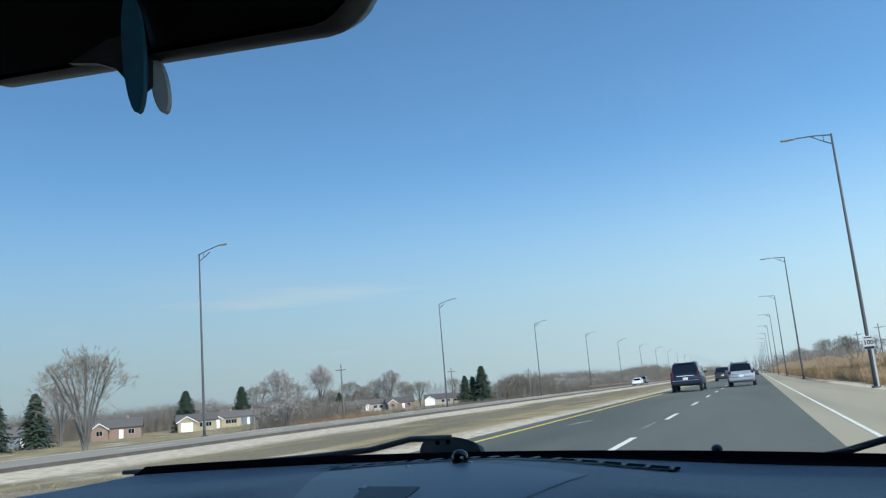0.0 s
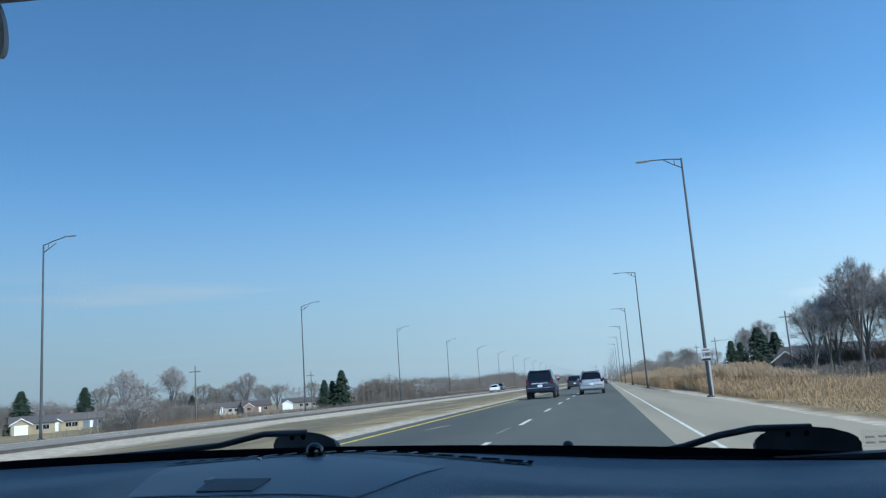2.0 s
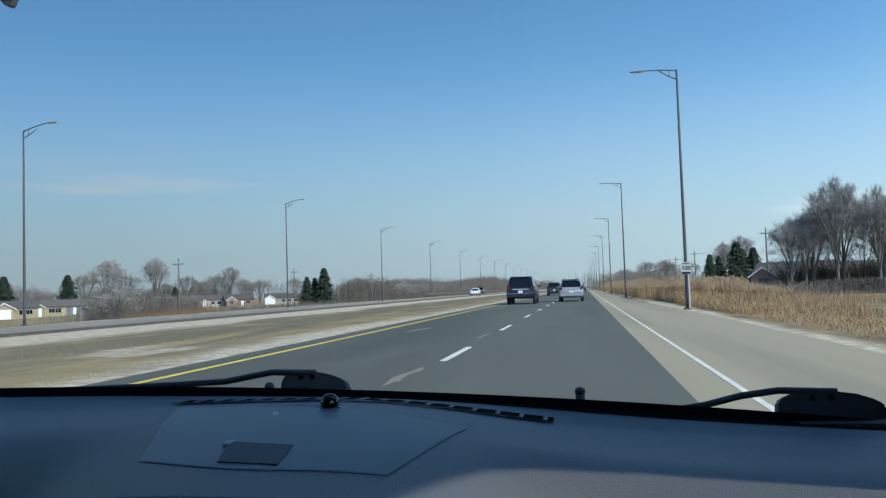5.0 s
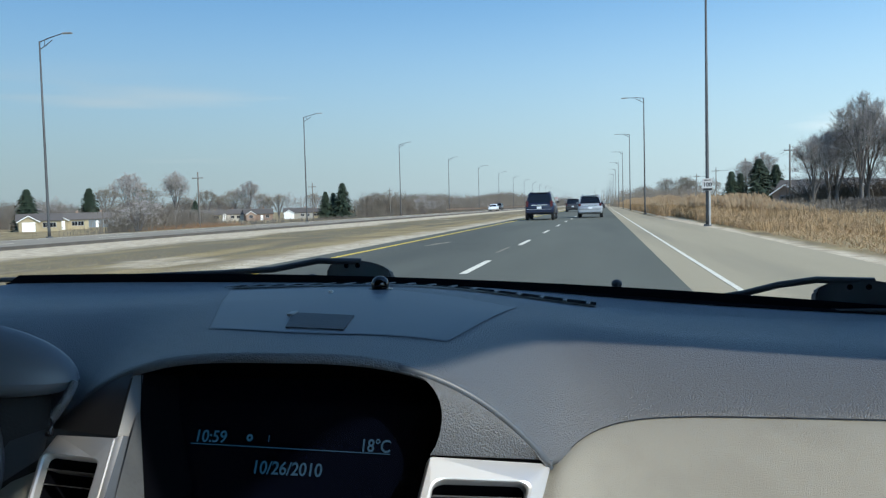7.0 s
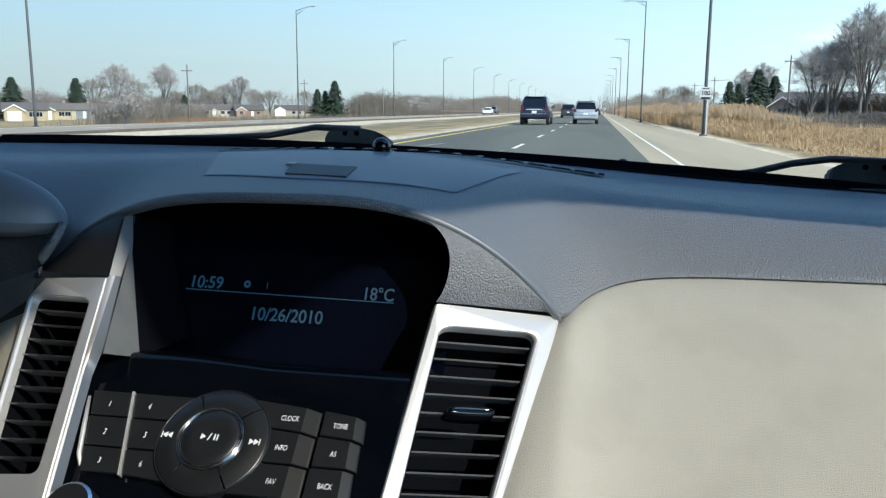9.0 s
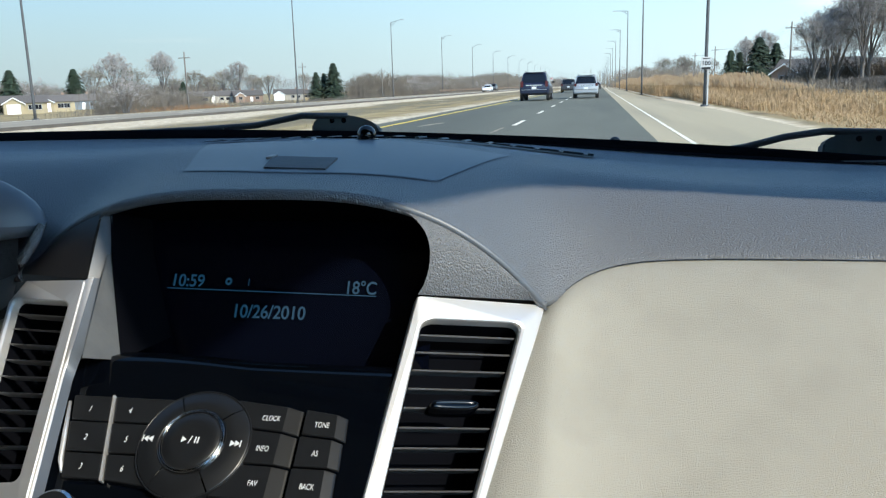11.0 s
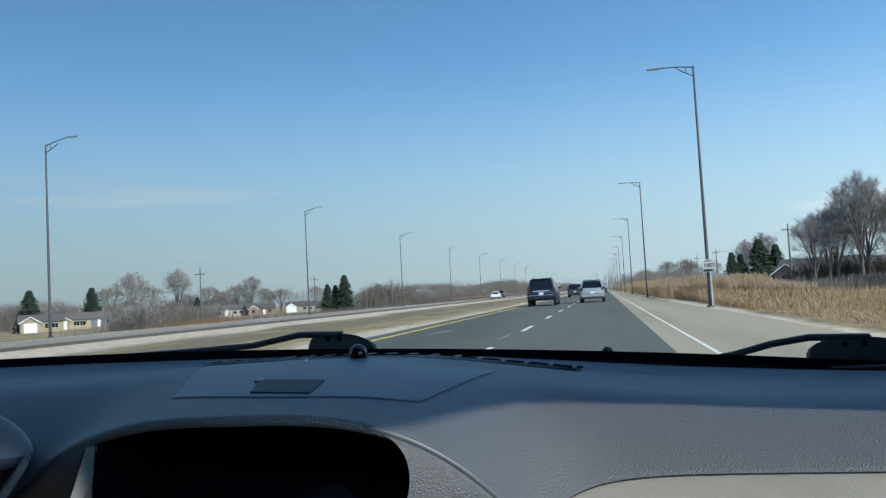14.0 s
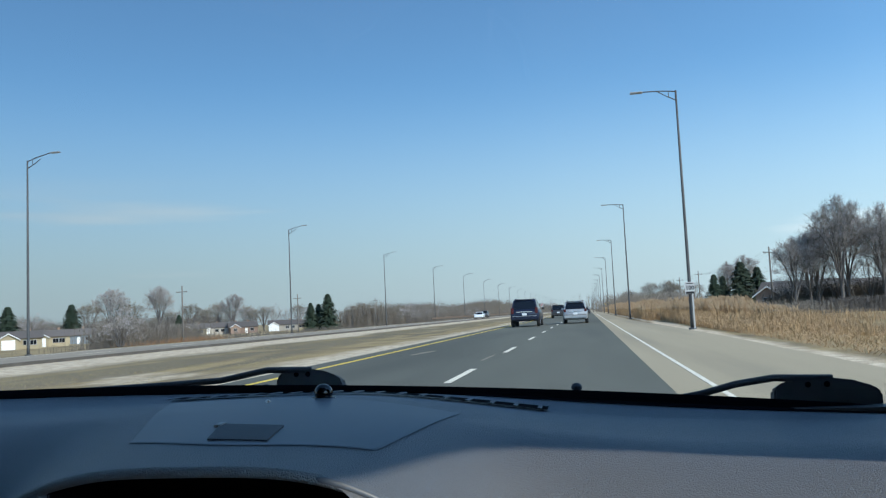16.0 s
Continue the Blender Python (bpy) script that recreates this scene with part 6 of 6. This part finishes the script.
for i in range(14):
    plant("b", -30 + rnd.uniform(-12, 12) - i, 520 + i * 22, rnd.uniform(6, 9), -0.3)


# ---- utility poles with wires ----
def utility_pole(height, cans=False):
    root = thing("utility_pole", "weathered wooden utility pole with a short crossarm", "utility pole", group="utility poles")
    bm = bmesh.new()
    tube(bm, [(0, 0, -0.4), (0, 0, height * 0.5), (0, 0, height)], [0.16, 0.13, 0.10], 9)
    part("pole", bm, M_WOODPOLE, root, smooth=True)
    bm = bmesh.new()
    box(bm, (0, -0.12, height - 0.9), (1.8, 0.10, 0.12), 0.01)
    part("crossarm", bm, M_WOODPOLE, root)
    for x in (-0.8, 0.0, 0.8):
        bm = bmesh.new()
        tube(bm, [(x, -0.12, height - 0.86), (x, -0.12, height - 0.68)], [0.05, 0.035], 7)
        part("insulator", bm, M_LAMP, root)
    if cans:
        bm = bmesh.new()
        box(bm, (0, -0.12, height - 2.3), (1.5, 0.10, 0.10), 0.01)
        part("crossarm", bm, M_WOODPOLE, root)
        for x in (-0.55, 0.0, 0.55):
            bm = bmesh.new()
            tube(bm, [(x, -0.30, height - 3.5), (x, -0.30, height - 3.45), (x, -0.30, height - 2.75), (x, -0.30, height - 2.70)], [0.15, 0.20, 0.20, 0.14], 12)
            part("transformer", bm, M_LAMP, root, "grey transformer can", smooth=False)
    return root


UP = utility_pole(9.6)
spots = [(20.5, 45), (31, 84), (30, 101), (28, 128), (28, 166), (28, 208), (28, 250), (28, 292)]
for i, (x, y) in enumerate(spots):
    m = pose(x, y, -0.4)
    if i == 0:
        UP.matrix_basis = m
    elif i == 1:
        UPT = utility_pole(10.2, True)
        UPT.matrix_basis = m
        tagged(UPT, "weathered wooden utility pole with three grey transformers")
    else:
        copy_thing(UP, m)
for i in range(len(spots) - 1):
    (xa, ya), (xb, yb) = spots[i], spots[i + 1]
    for dx in (-0.8, 0.0, 0.8):
        bm = bmesh.new()
        tube(bm, [(xa + dx + (xb - xa) * f, ya + (yb - ya) * f, 8.55 - 3.2 * f * (1 - f)) for f in [k / 8 for k in range(9)]], [0.012] * 9, 4)
        tagged(part("wire", bm, M_BLACK), "thin dark overhead wire between utility poles", "wire", "overhead wires")
for x, y, h in ((-60, 112, 8.5), (-64, 172, 8.0), (-62, 232, 8.5)):
    copy_thing(UP, pose(x, y, -2.2))


# ---- wire fence behind the reeds ----
fence = thing("wire_fence", "low wire fence on thin grey steel posts behind the reeds", "fence")
for k in range(9):
    bm = bmesh.new()
    tube(bm, [(17.5 + 0.12 * k, 28 + 3.0 * k, -0.8), (17.5 + 0.12 * k, 28 + 3.0 * k, 1.15)], [0.035, 0.035], 8)
    part("post", bm, M_GALV, fence)
for h in (0.15, 0.6, 1.1):
    bm = bmesh.new()
    tube(bm, [(17.5 + 0.12 * k, 28 + 3.0 * k, h - (0.02 if k % 2 else 0.0)) for k in range(9)], [0.012] * 9, 5)
    part("wire", bm, M_GALV, fence)


# ---- houses ----
def gable(root, cx, y0, y1, w, h, rise, wall, along_x):
    """A gabled block from y0 back to y1; its ridge runs back, or along the front."""
    d = y1 - y0
    bm = bmesh.new()
    box(bm, (cx, (y0 + y1) / 2, h / 2 - 0.4), (w, d, h + 0.8))
    ends = ([(cx - w / 2, y0, h), (cx - w / 2, y1, h), (cx - w / 2, (y0 + y1) / 2, h + rise)], [(cx + w / 2, y0, h), (cx + w / 2, y1, h), (cx + w / 2, (y0 + y1) / 2, h + rise)]) if along_x else \
        ([(cx - w / 2, y0, h), (cx + w / 2, y0, h), (cx, y0, h + rise)], [(cx - w / 2, y1, h), (cx + w / 2, y1, h), (cx, y1, h + rise)])
    for e in ends:
        bm.faces.new([bm.verts.new(p) for p in e])
    part("wall", bm, wall, root)
    o = 0.4
    bm = bmesh.new()
    for s in (-1, 1):
        if along_x:
            k = rise / (d / 2)
            ym = (y0 + y1) / 2
            slab(bm, [(cx - w / 2 - o, ym, h + rise + 0.1), (cx - w / 2 - o, ym + s * (d / 2 + o), h - o * k + 0.1), (cx + w / 2 + o, ym + s * (d / 2 + o), h - o * k + 0.1), (cx + w / 2 + o, ym, h + rise + 0.1)], (0, s * k, 1), 0.14)
        else:
            k = rise / (w / 2)
            slab(bm, [(cx, y0 - o, h + rise + 0.1), (cx + s * (w / 2 + o), y0 - o, h - o * k + 0.1), (cx + s * (w / 2 + o), y1, h - o * k + 0.1), (cx, y1, h + rise + 0.1)], (s * k, 0, 1), 0.14)
    part("roof", bm, M_ROOF, root)
    if not along_x:
        bm = bmesh.new()
        for s in (-1, 1):
            k = rise / (w / 2)
            slab(bm, [(cx, y0 - o - 0.03, h + rise + 0.08), (cx + s * (w / 2 + o), y0 - o - 0.03, h - o * k + 0.08), (cx + s * (w / 2 + o), y0 - o - 0.03, h - o * k - 0.14), (cx, y0 - o - 0.03, h + rise - 0.14)], (0, -1, 0), 0.03)
        part("bargeboard", bm, M_WHITETRIM, root)


def house(w, d, h, roof_h, wall, label, garage):
    """A bungalow with its ridge along the street and a gabled wing or garage in front."""
    root = thing("house", label, "house", group="roadside houses")
    gable(root, 0, 0, d, w, h, roof_h, wall, True)
    gw = 4.2 if garage else 3.6
    gx = -w / 2 + gw / 2 + 0.3
    gable(root, gx, -3.0, 1.0, gw, h - 0.1, 1.25, M_WHITETRIM if garage == 2 else wall, False)
    bm = bmesh.new()
    if garage:
        box(bm, (gx, -3.03, 1.1), (2.8, 0.08, 2.2), 0.01)
        dr = part("garage_door", bm, M_WHITETRIM, root)
        for z in (0.55, 1.1, 1.65):
            bm = bmesh.new()
            box(bm, (gx, -3.075, z), (2.7, 0.01, 0.03))
            part("groove", bm, M_LAMP, dr)
    else:
        box(bm, (w * 0.1, -0.03, 1.0), (0.95, 0.08, 2.0), 0.01)
        part("door", bm, M_WHITETRIM, root)
    for x, y in ((w * 0.30, 0.0), (w * 0.05 + 0.9 if garage else gx, 0.0 if garage else -3.0)):
        bm = bmesh.new()
        box(bm, (x, y - 0.02, 1.5), (1.5, 0.08, 1.2), 0.01)
        win = part("window", bm, M_LAMP, root)
        for sx in (-0.34, 0.34):
            bm = bmesh.new()
            box(bm, (x + sx, y - 0.065, 1.5), (0.60, 0.02, 1.02))
            part("pane", bm, M_CARGLASS, win, "dark window pane")
    bm = bmesh.new()
    box(bm, (w * 0.22, d * 0.55, h + roof_h), (0.6, 0.6, 1.4), 0.02)
    part("chimney", bm, M_BRICK, root)
    return root


H1 = house(9.5, 9, 2.6, 1.6, M_TANWALL, "tan-sided bungalow with a white garage door under a gable", 1)
H2 = house(11.0, 9, 2.6, 1.9, M_BRICK, "brown brick bungalow with a dark shingle roof", 0)
H3 = house(13.0, 9, 2.7, 1.9, M_SIDING, "wide beige-sided house with a white gable and low dark roof", 2)
H4 = house(12.0, 9, 2.6, 1.8, M_BLUEWALL, "blue-grey sided bungalow with a low dark shingle roof", 0)
homes = [(H1, -132, 169, 38), (H1, -138, 188, 36), (H4, -149, 214, 38), (H2, -162, 266, 35), (H3, -154, 283, 45), (H1, -147, 283, 27), (H3, -146, 297, 40), (H3, -146, 310, 20), (H2, -134, 299, 30), (H3, -150, 332, 25), (H3, -129, 329, 21), (H1, -128, 342, 21),
         (H2, -140, 150, 40), (H4, -146, 128, 45), (H1, -142, 112, 50), (H2, -150, 96, 50),
         (H2, 32.0, 131, -25), (H4, 44, 134, -20)]
seen_house = set()
for src, x, y, a in homes:
    m = pose(x, y, -2.15 if x < 0 else -0.55, 0, 0, a)
    if src.name in seen_house:
        copy_thing(src, m)
    else:
        seen_house.add(src.name)
        src.matrix_basis = m


# ---- reeds and grass ----
def reeds(y0, y1, count, x0, x1, seed, hmin, hmax, label):
    rnd = random.Random(seed)
    vs, fs, mats = [], [], []
    for i in range(count):
        y = rnd.uniform(y0, y1)
        x = x0 + (x1 - x0) * rnd.random() ** 1.3
        clump = 0.5 + 0.5 * noise.noise((x * 0.35, y * 0.12, seed)) + 0.25 * noise.noise((x * 0.8, y * 0.45, seed + 3))
        if rnd.random() > 0.35 + 0.8 * clump:
            continue
        h = (hmin + (hmax - hmin) * rnd.random() ** 0.7) * (0.42 + 0.78 * clump) * (0.55 + 0.45 * min(1, (x - x0) / 1.6)) * (0.30 + 0.70 * min(1, max(0, (y - 29) / 27)))
        zb = -0.05 - 0.35 * min(1, max(0, (x - 6) / 5))
        lx, ly = rnd.gauss(-0.06, 0.10) * h, rnd.gauss(0, 0.10) * h
        w = rnd.uniform(0.006, 0.014)
        a = rnd.uniform(0, math.pi)
        dx, dy = math.cos(a) * w, math.sin(a) * w
        n = len(vs)
        vs += [(x - dx, y - dy, zb), (x + dx, y + dy, zb), (x + lx * 0.9 + dx * 0.6, y + ly * 0.9 + dy * 0.6, zb + h * 0.9), (x + lx * 0.9 - dx * 0.6, y + ly * 0.9 - dy * 0.6, zb + h * 0.9)]
        fs.append((n, n + 1, n + 2, n + 3))
        mats.append(0)
        # leaf
        if rnd.random() < 0.8:
            f = rnd.uniform(0.3, 0.75)
            n = len(vs)
            b = rnd.uniform(0, 6.28)
            px_, py_ = x + lx * f, y + ly * f
            ex, ey = math.cos(b) * 0.38, math.sin(b) * 0.38
            vs += [(px_ - 0.007, py_, zb + h * f), (px_ + 0.007, py_, zb + h * f), (px_ + ex, py_ + ey, zb + h * f + rnd.uniform(0.05, 0.30))]
            fs.append((n, n + 1, n + 2))
            mats.append(0)
        # plume
        if h > 0.9 and rnd.random() < 0.7:
            tx, ty, tz = x + lx * 0.9, y + ly * 0.9, zb + h * 0.88
            for q in (0, 1):
                n = len(vs)
                ww = rnd.uniform(0.025, 0.05)
                cx, cy = (ww, 0) if q == 0 else (0, ww)
                ox = rnd.uniform(-0.12, 0.02)
                vs += [(tx, ty, tz), (tx + cx, ty + cy, tz + 0.12), (tx + ox, ty, tz + rnd.uniform(0.24, 0.36)), (tx - cx, ty - cy, tz + 0.12)]
                fs.append((n, n + 1, n + 2, n + 3))
                mats.append(1)
    me = bpy.data.meshes.new("reeds")
    me.from_pydata(vs, [], fs)
    me.materials.append(M_REED)
    me.materials.append(M_PLUME)
    me.polygons.foreach_set("material_index", mats)
    return tagged(new("reeds", me), label, "reeds", kind="stuff")


reeds(6, 32, 9000, 5.5, 16.0, 4, 0.28, 0.66, "sparse low dry reeds in the ditch beside the shoulder")
reeds(45, 75, 4500, 10.5, 19.0, 6, 0.4, 0.9, "sparse low reeds and dry weeds at the field's edge")
reeds(29, 62, 17000, 5.5, 11.0, 1, 0.9, 1.8, "tall dry golden reeds in the ditch beside the shoulder")
reeds(60, 150, 24000, 4.7, 11.5, 2, 1.0, 1.9, "tall dry golden reeds farther along the ditch")
reeds(150, 300, 18000, 4.8, 14.0, 3, 1.2, 2.2, "distant stand of dry golden reeds")


def woods(x0, x1, y0, y1, count, hmin, hmax, seed, zb, label, mat=M_THICKET, sway=7.0, thick=1.0):
    """A far thicket: thousands of thin bare stems with side twigs."""
    rnd = random.Random(seed)
    vs, fs = [], []
    for i in range(count):
        f = rnd.random()
        y = y0 + (y1 - y0) * f
        x = x0 + (x1 - x0) * f + rnd.gauss(0, sway)
        c = 0.75 + 0.5 * noise.noise((x * 0.03, y * 0.03, seed))
        h = rnd.uniform(hmin, hmax) * c
        p = Vector((x, y, zb))
        lean = Vector((rnd.gauss(0, 0.10), rnd.gauss(0, 0.10), 1))
        for k in range(7):
            g = 0.0 if k == 0 else rnd.uniform(0.25, 0.9)
            q = p + lean * h * g
            d = lean * h if k == 0 else Vector((rnd.uniform(-1, 1), rnd.uniform(-1, 1), rnd.uniform(0.4, 1.3))) * h * 0.24
            w = (0.05 if k == 0 else 0.026) * thick
            n = len(vs)
            vs += [q + Vector((-w, 0, 0)), q + Vector((w, 0, 0)), q + d]
            fs.append((n, n + 1, n + 2))
    me = bpy.data.meshes.new("woods")
    me.from_pydata([tuple(v) for v in vs], [], fs)
    me.materials.append(mat)
    return tagged(new("woods", me), label, "woods", kind="stuff")


woods(-86, -46, 300, 520, 20000, 7.0, 11.0, 51, -2.2, "distant brown bare thicket beyond the opposite carriageway", thick=1.7)
woods(-165, -215, 60, 440, 15000, 7.0, 11.0, 52, -2.2, "bare brown woods behind the houses", thick=1.5)
woods(16, 34, 215, 460, 7000, 4.0, 7.0, 53, -0.4, "distant bare brown thicket beside the highway", thick=1.3)
woods(46, 66, 40, 150, 8000, 4.0, 7.5, 54, -0.4, "bare brown thicket behind the utility poles", thick=1.2)
woods(-60, -40, 520, 900, 4000, 6.0, 10.0, 55, -0.4, "far bare woods at the horizon", thick=2.0)
woods(-76, -74, 112, 250, 1800, 0.9, 2.2, 56, -2.1, "bare brown shrubs in front of the houses", sway=6.0, thick=0.8)
woods(-68, -66, 104, 124, 2200, 3.0, 5.5, 60, -2.1, "bare brown thicket between the houses and the road", sway=2.5)
woods(-62, -60, 104, 122, 700, 1.2, 2.2, 57, -2.0, "reddish dry bushes beside the opposite carriageway", M_SHRUB, 2.5, 1.2)
woods(17, 20, 70, 130, 1500, 0.8, 1.7, 59, -0.4, "brown dry shrubs behind the reeds", M_THICKET, 2.5, 0.9)
woods(25, 50, 107, 110, 3000, 2.0, 4.2, 61, -0.4, "dense dark undergrowth behind the tall trees", M_THICKET, 1.5, 1.1)
woods(22, 42, 78, 82, 4200, 1.0, 1.5, 58, -0.4, "low dark bare hedge in front of the trees", M_BARK, 0.7, 0.9)


def grass(x0, x1, y0, y1, count, seed, zfun, label):
    rnd = random.Random(seed)
    vs, fs = [], []
    for i in range(count):
        x, y = rnd.uniform(x0, x1), y0 + (y1 - y0) * rnd.random() ** 1.6
        if noise.noise((x * 0.5, y * 0.3, seed)) < -0.15:
            continue
        h, b = rnd.uniform(0.03, 0.09), rnd.uniform(0, 6.28)
        z = zfun(x) - 0.03
        n = len(vs)
        dx, dy = math.cos(b) * 0.007, math.sin(b) * 0.007
        vs += [(x - dx, y - dy, z), (x + dx, y + dy, z), (x + rnd.gauss(0, 0.06), y + rnd.gauss(0, 0.06), z + h)]
        fs.append((n, n + 1, n + 2))
    me = bpy.data.meshes.new("grass")
    me.from_pydata(vs, [], fs)
    me.materials.append(M_BLADE)
    return tagged(new("grass", me), label, "grass", kind="stuff")


grass(-15.5, -7.3, 5, 120, 45000, 21, lambda x: -0.02 - 0.10 * math.sin(math.pi * min(1, max(0, (-7 - x) / 8))), "short dry tan grass on the median")
grass(5.4, 8.0, 5, 110, 16000, 22, lambda x: -0.05 - 0.35 * min(1, max(0, (x - 6) / 5)), "short dry grass along the shoulder's edge")
grass(-45, -28.6, 20, 160, 22000, 23, lambda x: -0.02 - 2.2 * min(1, max(0, (-31 - x) / 22)), "dry grass verge beyond the opposite carriageway")
